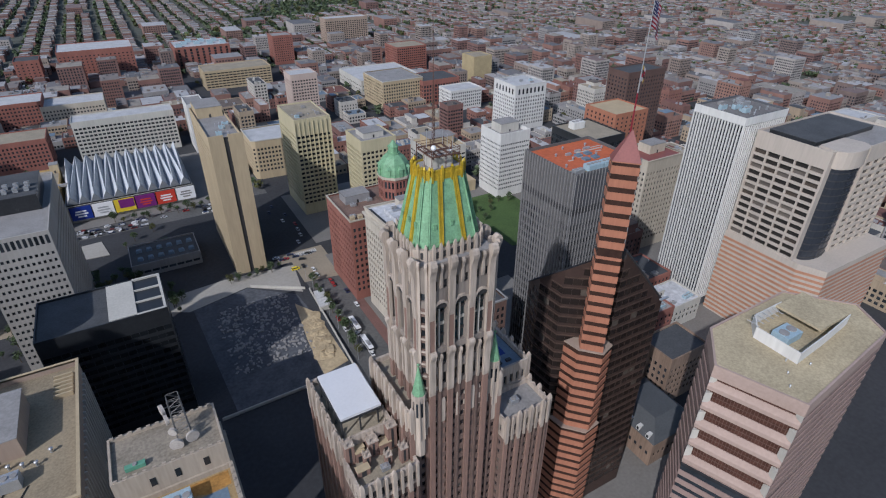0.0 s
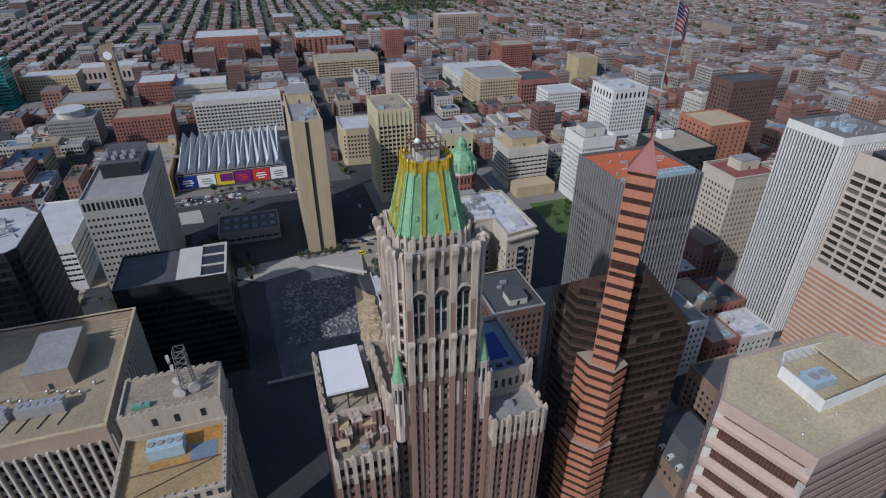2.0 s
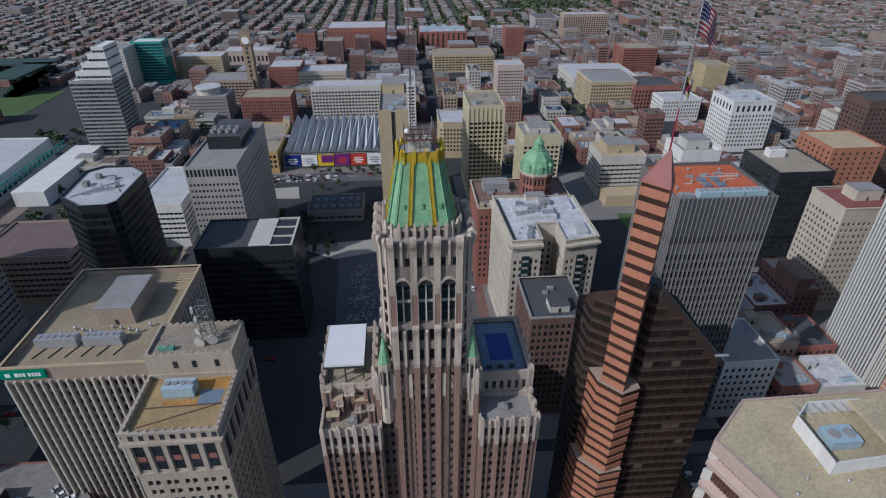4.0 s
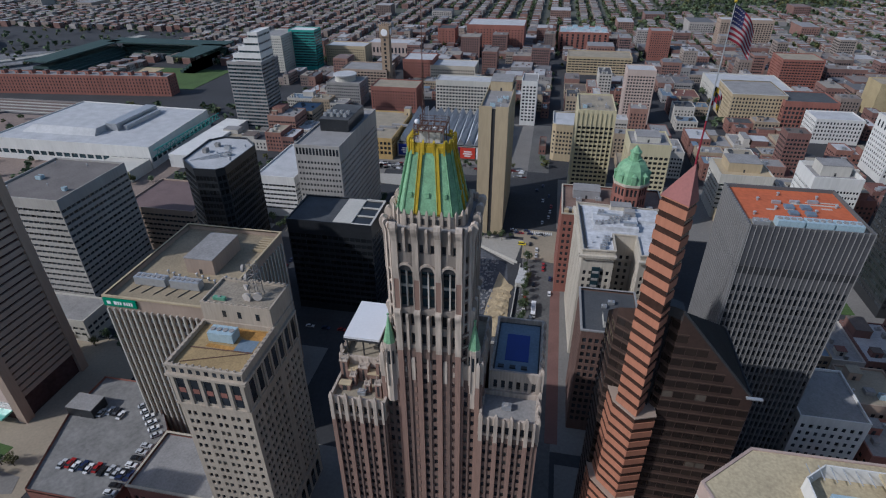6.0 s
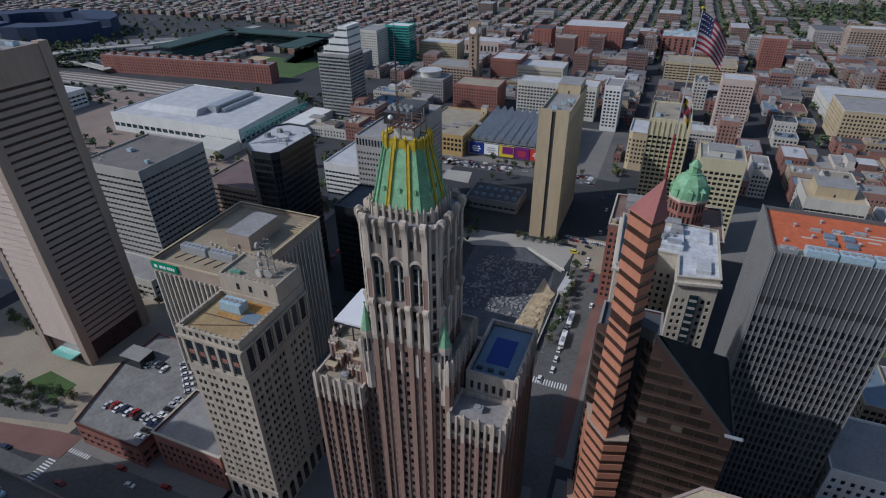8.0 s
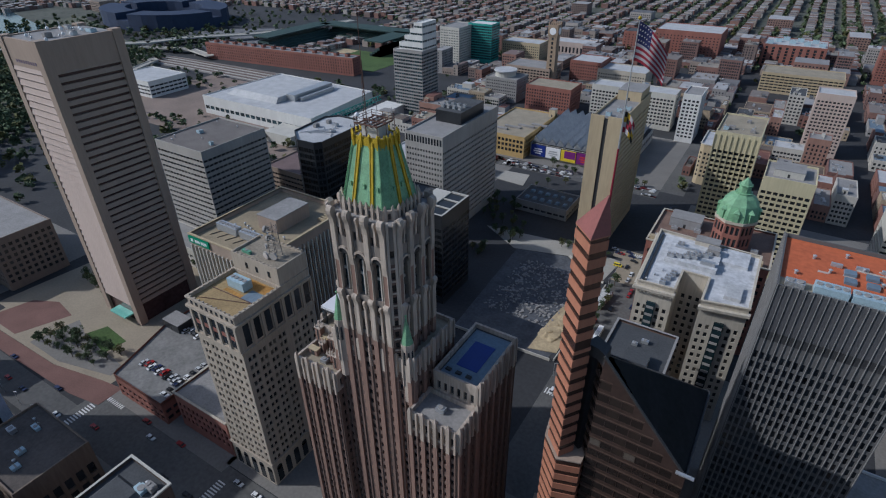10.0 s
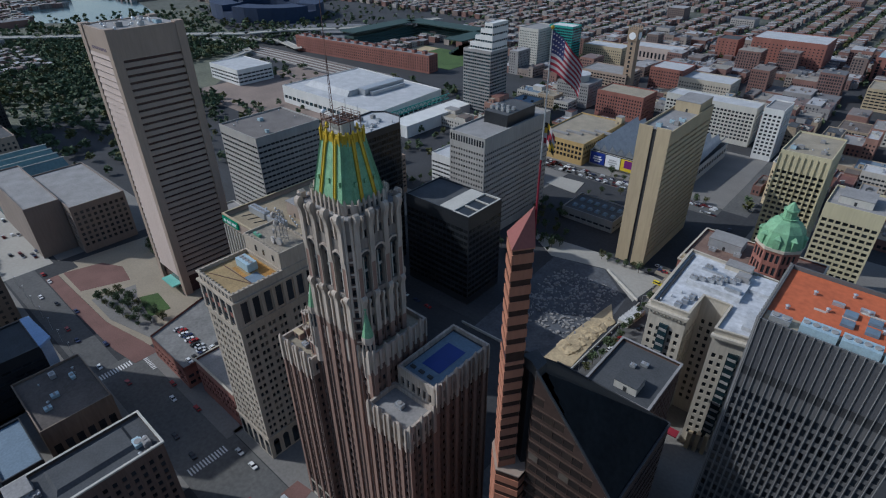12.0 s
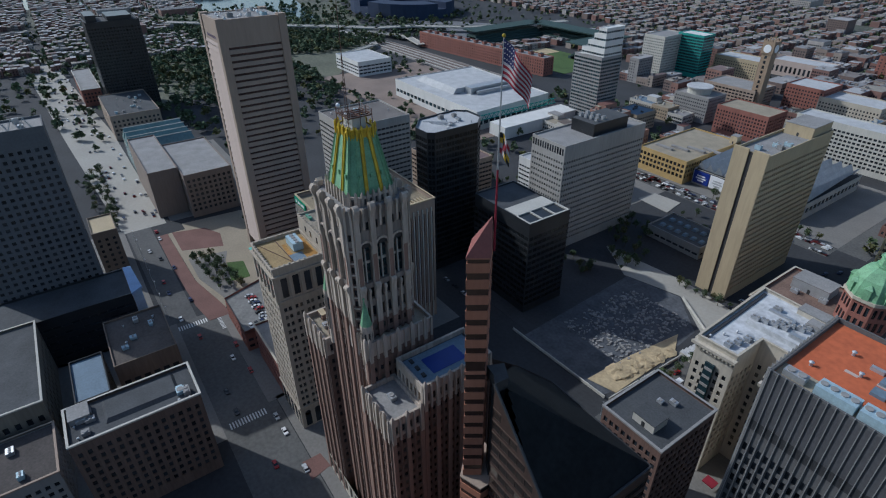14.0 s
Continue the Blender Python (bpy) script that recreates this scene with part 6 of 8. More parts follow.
for k in range(8):
    cooling_unit(88 + 9 * k, 938 + (k * 17) % 38, 29, 8, 7, 4.5, 2, PLANT)
building("brick_twin_tower", "red brown brick apartment tower", 213, 886, 243, 915, 42, REDBRICK, style(3, 3.2, 1.4, 1.5, 0.3, 4, 2), GLASS, 0, GREYROOF)
building("ribbed_slab", "white and brown ribbed apartment slab", 333, 993, 412, 1020, 44, TANPRE, style(4, 3.2, 2.6, 1.9, 0.6, 4, 2), GLASS, 0, WHITEROOF)
building("checkered_garage", "beige parking garage with open decks", 95, 783, 180, 825, 24, SAND, style(5, 3.3, 4.2, 1.7, 1.0, 2, 1), GLASS, 0, ROOF)
PT = building("pink_apartment_tower", "pinkish brick apartment tower with balconies", 150, 580, 178, 604, 56, PINK, style(2.9, 3.1, 1.9, 1.7, 0.6, 4, 3), GLASS, 100, WHITEROOF)
building("department_store", "beige stone department store with big cornice", 258, 594, 310, 650, 33, SAND, style(3.2, 3.7, 1.8, 2.1, 0.4, 4, 3), GLASS, 80, GREYROOF, 1.0, PALE)
building("red_garage", "red brick parking tower with open decks", 352, 750, 400, 790, 36, REDBRICK, style(3.4, 3.2, 2.6, 1.7, 0.9, 2, 2), GLASS, 0, ROOF)
building("big_flat_store", "low wide building with a patched grey white roof", 262, 668, 345, 745, 18, PALE, style(5, 5, 2, 2, 0.3, 3, 2), GLASS, 0, WHITEROOF)
building("red_corner_store", "red brick corner store with large windows", 306, 586, 356, 626, 30, REDBRICK, style(3.6, 4.4, 2.5, 3.0, 0.4, 3, 2), GLASS, 60, DARKROOF)
building("golden_tower", "golden ribbed concrete office tower", 415, 645, 444, 675, 36, mat("golden concrete", (0.37, 0.30, 0.17), 0.8), style(2.2, 32, 1.0, 28, 0.5, 3, 3), GLASS, 0, ROOF)
building("white_store", "white painted commercial building", 324, 552, 366, 580, 24, WHITE, style(2.8, 3.8, 1.5, 2.2, 0.3, 3, 2), GLASS, 0, WHITEROOF)
building("banded_low_office", "white banded low office block with ribbon windows", -128, 322, -98, 385, 32, WHITE, style(3, 3.6, 2.9, 1.7, 0.6, 5, 2, 0.3), GLASS, 60, WHITEROOF)
building("brown_terrace_block", "brown terraced office block with a dark red roof", -190, 262, -140, 305, 32, TANPRE, style(3, 3.6, 2.9, 1.7, 0.6, 4, 2, 0.3), GLASS, 60, mat("dull maroon roof", (0.15, 0.105, 0.10), 0.9, 0.2))
building("left_terrace_block", "grey low block with pale parapets", -206, 172, -150, 192, 14, PALE, style(4, 3.6, 3, 1.8, 0.4, 3, 1), GLASS, 0, GREYROOF)
building("brick_row_building", "red brick row building with a pale cornice", -60, 88, -27, 112, 20, REDBRICK, style(2.8, 3.9, 1.5, 2.3, 0.35, 4, 2), BLIND_GLASS, 50, GREYROOF, 1.0, CREAM)
COURTT = building("grey_court_tower", "grey concrete tower with small square windows and roof trusses", -160, -13, -140, 33, 111, mat("blue grey concrete", (0.11, 0.115, 0.125), 0.85, 0.15, 0.1, 1.0), style(3.3, 3.6, 1.7, 1.7, 0.5, 5, 6), GLASS, 200, GREYROOF)
for k in range(9):
    y = -13 + 4.6 * k
    part("roof_truss", Shape().tube((-142, y, 110), (-146, y + 2.3, 114.5), 0.2, 5).tube((-146, y + 2.3, 114.5), (-142, y + 4.6, 110), 0.2, 5).tube((-146, y + 2.3, 114.5), (-156, y + 2.3, 110), 0.2, 5), PALE, COURTT)
part("truss_chord", Shape().tube((-146, -11, 114.5), (-146, 26, 114.5), 0.2, 5), PALE, COURTT)
roof_clutter(rt, -159, -10, -141, 30, 110, 3, 3)
building("sand_stub_building", "brown low rise building with a sandy roof beside a tower", -206, 33.4, -181, 47, 33, mat("brown concrete", (0.16, 0.13, 0.105), 0.9), style(4, 3.6, 1.6, 1.8, 0.3, 4, 2), GLASS, 0, SAND)
building("dark_plinth_building", "dark long podium building with a blue glass edge", -139.6, -60, -111, 43, 28, BLACK, style(4, 4.2, 3.4, 1.4, 0.4, 3, 2), GLASS, 0, DARKROOF)
part_box = thing("glass_entrance", -125, 47, 0, "pale blue glass entrance hall at the end of a podium", "entrance hall")
part("glass_box", Shape().prism([(-140, 43.2), (-111, 43.2), (-115, 47.8), (-139, 46)], 0, 27), mat("pale blue glass", (0.25, 0.36, 0.5), 0.15), part_box)
part("roof_edge", Shape().prism([(-140, 42.8), (-110.5, 42.8), (-114.6, 48.4), (-139.4, 46.6)], 27, 28.2), mat("blue roof edge", (0.2, 0.33, 0.55), 0.5), part_box)
building("lit_edge_block", "dark brown stone office block with flat roof and pale parapet", -23, 10, -3, 53, 42, mat("dark brown stone", (0.125, 0.09, 0.074), 0.9, 0.3, 0.1, 1.2, streak=True), style(2.9, 3.7, 1.4, 2.2, 0.4, 5, 3), GLASS, 60, DARKROOF, 1.2, PALE)
part_sky = thing("roof_skylight", -13, 34, 40.8, "long low dark skylight on a flat roof", "skylight")
part("skylight_body", Shape().prism(outline(-21, 22, -8, 47), 40.8, 42.0, outline(-19.5, 23, -9.5, 46)), DARKROOF, part_sky)
roof_clutter(rt, -22, 10.5, -4, 21, 40.8, 7, 6)
roof_clutter(rt, -13, 44, -2, 53, 40.8, 3, 3)
penthouse(-21.5, 11.5, -14, 18, 40.8, 2.6, GREY, "low grey stair house on the brown block", GREYROOF)
building("blue_roof_block", "low dark block with a blue grey roof", -72, 11, -43, 24, 27, BLACK, style(3, 4, 1.6, 2, 0.3, 3, 2), GLASS, 0, BLUEROOF)
building("arched_office_block", "brown stone office block with tall windows and flat roof", -95, 27, -58, 53, 26.5, mat("warm brown stone", (0.17, 0.13, 0.10), 0.9, 0.3, 0.1, 1.0, streak=True), style(4.4, 7.0, 2.6, 5.2, 0.7, 4, 3), GLASS, 30, mat("brown roof felt", (0.10, 0.085, 0.075), 0.95, 0.3, 0.1, 1.0), 1.0)
roof_clutter(rt, -92, 30, -61, 50, 25.5, 4, 4)
building("classical_block", "tan stone block with pale roof edges", -110, -40, -49, 1, 30, mat("shaded tan stone", (0.20, 0.18, 0.145), 0.9, 0.25, 0.1, 1.0, streak=True), style(4, 5, 2, 3.4, 0.5, 4, 3), GLASS, 40, DARKROOF, 1.0, PALE)
building("near_low_block", "low stone block with pale coping and roof machines", -44, -50, -16, 2, 22, GREY, style(3, 3.8, 1.6, 2, 0.4, 3, 2), GLASS, 0, mat("dark brown roof felt", (0.075, 0.065, 0.06), 0.95, 0.3, 0.1, 1.0), 1.0, TANPRE)
roof_clutter(rt, -42, -46, -18, 0, 21, 6, 6)
CIVICSTONE = mat("weathered tan concrete", (0.22, 0.175, 0.145), 0.9, 0.15, 0.1, 1.0, streak=True)
CIVIC = building("grey_civic_block", "tan concrete civic block with ribbed windows and stepped roof", -312, 98, -236, 132, 34, CIVICSTONE, style(3.5, 3.8, 2.0, 2.2, 0.5, 4, 3), GLASS, 0, GREYROOF)
building("civic_wing", "tan concrete office wing with upright ribs and pale roof", -336, 77, -250, 97.6, 36, CIVICSTONE, style(2.6, 30, 1.3, 26, 0.8, 6, 4), GLASS, 0, GREYROOF)
hall = thing("glass_pavilion", -360, 100, 0, "pale green glass pavilion with pitched glass roofs", "pavilion")
GREENGLASS = mat("pale green glass", (0.16, 0.24, 0.24), 0.25, 0.2, 0.1, 0.5)
part("glass_wall", Shape().box(-392, 78, 0, -336, 130, 22), GREENGLASS, hall)
for k in range(4):
    part("glass_roof", Shape().prism(outline(-392 + 14 * k, 78, -378.4 + 14 * k, 130), 22, 31, [(-385.4 + 14 * k, 80), (-385.0 + 14 * k, 80), (-385.0 + 14 * k, 128), (-385.4 + 14 * k, 128)]), GREENGLASS, hall)
    part("ridge_beam", Shape().tube((-385.2 + 14 * k, 79, 31.2), (-385.2 + 14 * k, 129, 31.2), 0.4, 5), PALE, hall)
building("brown_market_block", "brown brick market block with flat dark roofs", -542, 76, -452, 122, 25, TANPRE, style(4, 4.2, 2, 2.2, 0.4, 4, 2), GLASS, 0, DARKROOF)
roof_clutter(rt, -538, 80, -456, 118, 24, 9, 6)
building("brick_market_block", "red brick market block with pale roof edges", -720, 64, -600, 84, 20, REDBRICK, style(4, 4.2, 2, 2.2, 0.4, 4, 2), GLASS, 0, GREYROOF, 1.0, PALE)
FART = building("dark_far_tower", "dark brown slab tower far off with a stepped top", -592, 86, -546, 138, 98, BLACK, style(3, 3.4, 1.6, 1.7, 0.3, 4, 3), DARKGLASS, 0, DARKROOF)
part("roof_block", Shape().box(-588, 88, 97, -550, 98, 104).box(-588, 108, 97, -550, 132, 102), BLACK, FART)
building("banded_white_hall", "white banded low hall with a flat roof", -600, 388, -530, 440, 20, WHITE, style(6, 4.5, 5.6, 2.2, 0.6, 2, 2), GLASS, 0, WHITEROOF)
building("blue_white_house", "white painted brick building with dark windows", 176, 152, 200, 180, 33, WHITE, style(2.8, 3.7, 1.4, 2.1, 0.35, 4, 2), GLASS, 60, GREYROOF)
for x0, y0, x1, y1, h, wm, rm, lb in ((204, 150, 221, 170, 19, REDBRICK, GREYROOF, "low red brick shop block with a grey felt roof"), (222, 152, 246, 172, 15, PALE, PATCHROOF, "low pale shop block with a patched white roof"), (206, 173, 226, 196, 23, TANPRE, ROOF, "low tan shop block with a gravel roof"), (228, 175, 248, 198, 18, REDBRICK, DARKROOF, "low red brick shop block with a dark roof")):
    building("shop_block", lb, x0, y0, x1, y1, h, wm, style(3, 3.8, 1.6, 2.1, 0.3, 4, 2), GLASS, 20, rm, group="shop blocks")
    roof_clutter(rt, x0, y0, x1, y1, h - 1, 3, 2)
    penthouse(x0 + 3, y1 - 8, x0 + 8, y1 - 3, h - 1, 4, wm, "small stair house on a shop roof", rm)
building("brown_brick_house", "tan brown brick building with stone window frames", 176, 116, 200, 134, 28, mat("tan brown brick", (0.235, 0.165, 0.12), 0.9, 0.3, 0.1, 1.3, streak=True), style(2.6, 3.7, 1.3, 2.1, 0.3, 4, 2), GLASS, 40, DARKROOF)
DORM = building("dormer_building", "brown brick building with a slate roof and white dormers", 146, 96, 172, 124, 13, bpy.data.materials["tan brown brick"], style(2.8, 3.8, 1.3, 2.1, 0.3, 4, 1.5), GLASS, 40, DARKROOF)
part("hipped_roof", Shape().prism(outline(145.5, 95.5, 172.5, 124.5), 13, 19, outline(152, 102, 166, 118)), mat("slate roof", (0.07, 0.075, 0.08), 0.7), DORM)
for k in range(5):
    y = 99.5 + 5 * k
    dm = part("dormer", Shape().box(145.8, y - 0.8, 13.2, 148.2, y + 0.8, 15.4), WHITE, DORM)
    part("dormer_window", Shape().box(145.74, y - 0.5, 13.6, 145.8, y + 0.5, 15.0), GLASS, dm)

GARAGE = building("low_garage", "low dark parking garage with roof lights before the arena", -24, 350, 16, 378, 9, GREY, style(5, 3.6, 4, 1.8, 0.5, 1.5, 1), GLASS, 0, DARKROOF)
for k in range(6):
    part("roof_light", Shape().prism(outline(-20 + 6 * k, 356, -16.5 + 6 * k, 360), 8, 9.4, outline(-19.4 + 6 * k, 356.6, -17.1 + 6 * k, 359.4)).prism(outline(-20 + 6 * k, 367, -16.5 + 6 * k, 371), 8, 9.4, outline(-19.4 + 6 * k, 367.6, -17.1 + 6 * k, 370.4)), BLUEROOF, GARAGE)
slab("side_yard", [(-64, 392), (-36, 390), (-40, 412), (-62, 410)], 0.3, SANDBAR, "pale concrete yard before the parking street", "yard")
shed = thing("site_shed", 68.5, 270, 0, "white ribbed temporary shed beside the building site", "shed")
part("wall", Shape().prism([(64.5, 262), (70.5, 262), (72.5, 279), (66.5, 279)], 0, 3), PALE, shed)
for k in range(6):
    y = 262.2 + 2.8 * k
    x = 64.4 + 0.118 * (y - 262)
    part("roof_sheet", Shape().prism(outline(x, y, x + 6.2, y + 2.5), 3, 3.9, outline(x + 0.2, y + 0.9, x + 6.0, y + 1.6)), WHITEROOF, shed)
for x in (-17.5, -12.5, -6.5):
    part("rear_window", Shape().box(x - 0.6, 107.42, 86.2, x + 0.6, 107.48, 88.6), GLASS, OLD)
# arena with the folded roof
ARENA = building("zigzag_arena", "concrete arena under a folded pale metal roof", -58, 452, 28, 545, 13, PALE, style(6, 8, 4.5, 4, 0.4, 3, 1.5), GLASS, 0, DARKROOF)
n = 11
# one roof metal in two tones: sun and shade on the facets put into colour
FOLDLIT = mat("lit folded roof sheets", (0.56, 0.58, 0.60), 0.5, 0.15, 0.2, 1.2)
FOLDSHADE = mat("shaded folded roof sheets", (0.27, 0.29, 0.31), 0.5, 0.2, 0.2, 1.2)
for k in range(n):
    x0, x1 = -57 + 84 * k / n, -57 + 84 * (k + 1) / n
    xm = (x0 + x1) / 2
    low0, top, low1 = (x0, 454, 13.3), (xm, 452, 20.5), (x1, 454, 13.3)
    far0, dip, far1 = (x0, 542, 20.5), (xm, 541, 13.6), (x1, 542, 20.5)
    for tri, material in (((low0, top, far0), FOLDLIT), ((top, dip, far0), FOLDSHADE), ((top, low1, far1), FOLDSHADE), ((top, far1, dip), FOLDLIT)):
        fold = Shape()
        under = [(p[0], p[1], p[2] - 0.15) for p in tri]
        fold.v += list(tri) + under
        fold.f += [(0, 1, 2), (5, 4, 3), (0, 3, 4, 1), (1, 4, 5, 2), (2, 5, 3, 0)]
        part("roof_fold", fold, material, ARENA)
    gable = Shape()
    gable.v += [low0, low1, top]
    gable.f.append((0, 1, 2))
    part("gable", gable, FOLDSHADE, ARENA)
for k, (m1, m2) in enumerate(((BLUE_SIGN, SIGN_WHITE), (SIGN_WHITE, METAL), (SIGN_YELLOW, SIGN_PURPLE), (SIGN_PURPLE, SIGN_RED), (SIGN_RED, SIGN_WHITE), (SIGN_WHITE, GREYROOF))):
    x = -56 + 14.2 * k
    bb = thing("billboard", x + 6.5, 450, 3, "large printed billboard on the arena wall", "billboard", "arena billboards")
    board = part("panel", Shape().box(x, 449.6, 2.6, x + 13.4, 450.4, 12.6), m1, bb)
    part("frame", Shape().box(x - 0.3, 450.4, 2.3, x + 13.7, 451.6, 12.9), DARK, bb)
    if k == 2:
        part("print", Shape().box(x + 3, 449.5, 5.5, x + 13.0, 449.6, 12.2), m2, board)
    else:
        for j, (w, z) in enumerate(((7.0, 8.6), (8.5, 6.6), (5.5, 4.6))):
            part("line", Shape().box(x + 6.7 - w / 2, 449.5, z, x + 6.7 + w / 2, 449.6, z + 1.1), m2, board)
OCH = building("ochre_garage", "ochre arcaded building with a parking roof", -106, 442, -60, 520, 20, mat("ochre brick", (0.42, 0.29, 0.12), 0.9), style(3.6, 4.4, 2.6, 2.9, 0.8, 4, 1.5), GLASS, 80, ROOF, 1.2)
for k in range(4):
    part("roof_ramp", Shape().box(-100 + 10 * k, 455 + 8 * k, 18.8, -84 + 10 * k, 458 + 8 * k, 20.4), GREYROOF, OCH)
penthouse(-66, 512, -60, 519, 18.8, 7, SAND, "ochre stair tower on the parking roof")

# convention hall
HALL = building("convention_hall", "wide convention hall with a flat white roof", 0, 0, 0, 0, 20, WHITE, style(8, 7, 6.5, 4, 0.5, 4, 3), BLUE_GLASS, 0, WHITEROOF, 1.0, None, [(-425, 385), (-262, 385), (-270, 492), (-420, 498)])
part("raised_roof", Shape().prism([(-408, 404), (-330, 404), (-330, 482), (-408, 482)], 19, 25, [(-398, 410), (-330, 408), (-330, 478), (-398, 478)]), WHITEROOF, HALL)
part("roof_monitor", Shape().box(-330, 420, 19, -318, 480, 26).box(-316, 425, 19, -312, 476, 23), METAL, HALL)
for k in range(16):
    x = -270 + 0.4 * k
    part("truss", Shape().tube((-258, 388 + 6.4 * k, 12), (-258, 391.2 + 6.4 * k, 17), 0.35, 5).tube((-258, 391.2 + 6.4 * k, 17), (-258, 394.4 + 6.4 * k, 12), 0.35, 5), TEAL, HALL)
part("truss_chord", Shape().tube((-258, 386, 17), (-258, 492, 17), 0.5, 6).tube((-258, 386, 12), (-258, 492, 12), 0.5, 6), TEAL, HALL)
slab("plaza_roof", outline(-250, 392, -226, 492), 12.0, WHITE, "white flat roof beside the convention hall", "roof")
slab("plaza_roof", outline(-300, 356, -262, 383), 10.0, PALE, "pale flat roof before the convention hall", "roof")

# long brick warehouse and ball park
WARE = building("brick_warehouse", "very long red brick warehouse with rows of windows", 0, 0, 0, 0, 24, REDBRICK, style(4.2, 3.9, 1.6, 2.4, 0.35, 2, 2), GLASS, 0, GREYROOF, 1.0, None, [(-652, 566), (-382, 592), (-384, 612), (-654, 586)])
for k in range(14):
    penthouse(-640 + 18.5 * k, 574 + 1.78 * k, -635 + 18.5 * k, 580 + 1.78 * k, 23, 4.5, REDBRICK, "small brick stair house on the warehouse roof", DARKROOF)
STAD = thing("ball_park_stand", -480, 740, 0, "dark green ball park grandstand with raked seats", "stadium")
for (x0, y0, x1, y1, dx, dy) in ((-620, 640, -600, 780, 1, 0), (-600, 775, -420, 800, 0, -1), (-440, 700, -420, 775, -1, 0)):
    for r in range(5):
        part("tier", Shape().box(x0 + (5 * r if dx < 0 else 0), y0 + (5 * r if dy < 0 else 0), 0, x1 - (-0 if dx < 0 else 0) + (0 if dx <= 0 else 5 * (5 - r)), y1, 4 + 3 * r), mat("dark green seats", (0.03, 0.06, 0.055), 0.8) if (x0 == -620 and r == 0) else bpy.data.materials["dark green seats"], STAD)
    part("stand_roof", Shape().box(x0 - 8, y0 - 2, 22, x1 + 8, y1 + 8, 23.5), bpy.data.materials["dark green seats"], STAD)
slab("ball_field", outline(-560, 625, -375, 725), 0.2, GRASS, "green mown ball field", "field")
slab("ball_infield", outline(-520, 690, -480, 722), 0.3, DIRT, "sandy infield of a ball park", "field")
# clock tower
CLK = thing("clock_tower", -124, 658, 0, "slender brick clock tower with a battlemented top", "clock tower")
part("shaft", Shape().box(-129, 653, 0, -119, 663, 66), mat("buff brick", (0.3, 0.22, 0.15), 0.9), CLK)
head = part("head", Shape().box(-130, 652, 66, -118, 664, 78), bpy.data.materials["buff brick"], CLK)
for k in range(5):
    for y in (652, 662.8):
        part("merlon", Shape().box(-130 + 2.6 * k, y, 78, -128.6 + 2.6 * k, y + 1.2, 80.5), bpy.data.materials["buff brick"], CLK)
part("clock_face", Shape().tube((-124, 651.9, 71), (-124, 651.6, 71), 4, 24), SIGN_WHITE, head, "white round clock face")
part("clock_face", Shape().tube((-117.9, 658, 71), (-117.6, 658, 71), 4, 24), SIGN_WHITE, head, "white round clock face")
for k in range(12):
    part("window", Shape().box(-125.2, 652.9, 6 + 5 * k, -122.8, 653.0, 9 + 5 * k), GLASS, CLK)

# ---- the town further off ----
TAKEN += [(-132, 650, -115, 668), (-66, 440, 62, 560), (-130, 330, 70, 440), (0, 205, 92, 330), (-700, 350, -240, 640), (-680, 610, -330, 930), (90, 90, 175, 150), (-245, 80, -105, 180), (204, 268, 252, 346)]
PALETTE = [
    mat("town brick one", (0.23, 0.115, 0.09), 0.9, 0.2, 0.1, 1.5, streak=True), mat("town brick two", (0.175, 0.095, 0.08), 0.9, 0.2, 0.1, 1.5, streak=True),
    mat("town brick three", (0.27, 0.155, 0.12), 0.9, 0.2, 0.1, 1.5, streak=True), mat("town buff brick", (0.34, 0.27, 0.19), 0.9, 0.2, 0.1, 1.5, streak=True),
    mat("town pale render", (0.46, 0.43, 0.38), 0.9, 0.15, 0.1, 1.5, streak=True), mat("town grey render", (0.30, 0.29, 0.28), 0.9, 0.15, 0.1, 1.5, streak=True),
]
TOWN_LABELS = ["red brick town building with flat roof", "dark red brick town building with flat roof", "light red brick town building with flat roof", "buff brick town building with flat roof", "pale rendered town building with flat roof", "grey rendered town building with flat roof"]
RSET = [DARKROOF, GREYROOF, WHITEROOF, ROOF, GREYROOF, BLUEROOF, mat("dull red roof felt", (0.16, 0.075, 0.06), 0.9, 0.25), mat("brown roof felt", (0.13, 0.105, 0.09), 0.95, 0.3)]


def free(x0, y0, x1, y1, gap=3.0):
    for a0, b0, a1, b1 in TAKEN:
        if x0 < a1 + gap and x1 > a0 - gap and y0 < b1 + gap and y1 > b0 - gap:
            return False
    return True


town = random.Random(11)
XL = [-700 + 112 * k for k in range(20)]
YL = [88, 205, 328, 436] + [560 + 98 * k for k in range(6)]
lots = []
for i in range(len(XL) - 1):
    for j in range(len(YL) - 1):
        x0, x1, y0, y1 = XL[i] + 8, XL[i + 1] - 8, YL[j] + 7, YL[j + 1] - 7
        cx, cy = (x0 + x1) / 2, (y0 + y1) / 2
        if cx < -250 and cy < 600 or cx < -130 and cy < 400:
            continue
        if cy < 0.25 * cx - 20 or (cx < 170 and cy < 430):
            continue
        if math.hypot(cx - 60, cy) > 1060:
            continue
        y = y0
        while y < y1 - 10:
            d = min(town.uniform(16, 34), y1 - y)
            x = x0
            while x < x1 - 6:
                w = min(town.uniform(9, 30), x1 - x)
                if free(x, y, x + w, y + d) and town.random() < 0.9:
                    lots.append((math.hypot(x - 60, y), x, y, x + w - 0.3, y + d - 0.3))
                x += w
            y += d + town.choice((0.3, 5, 9))
lots.sort()
rest_wall, rest_roof, rest_pane = Shape(), Shape(), []
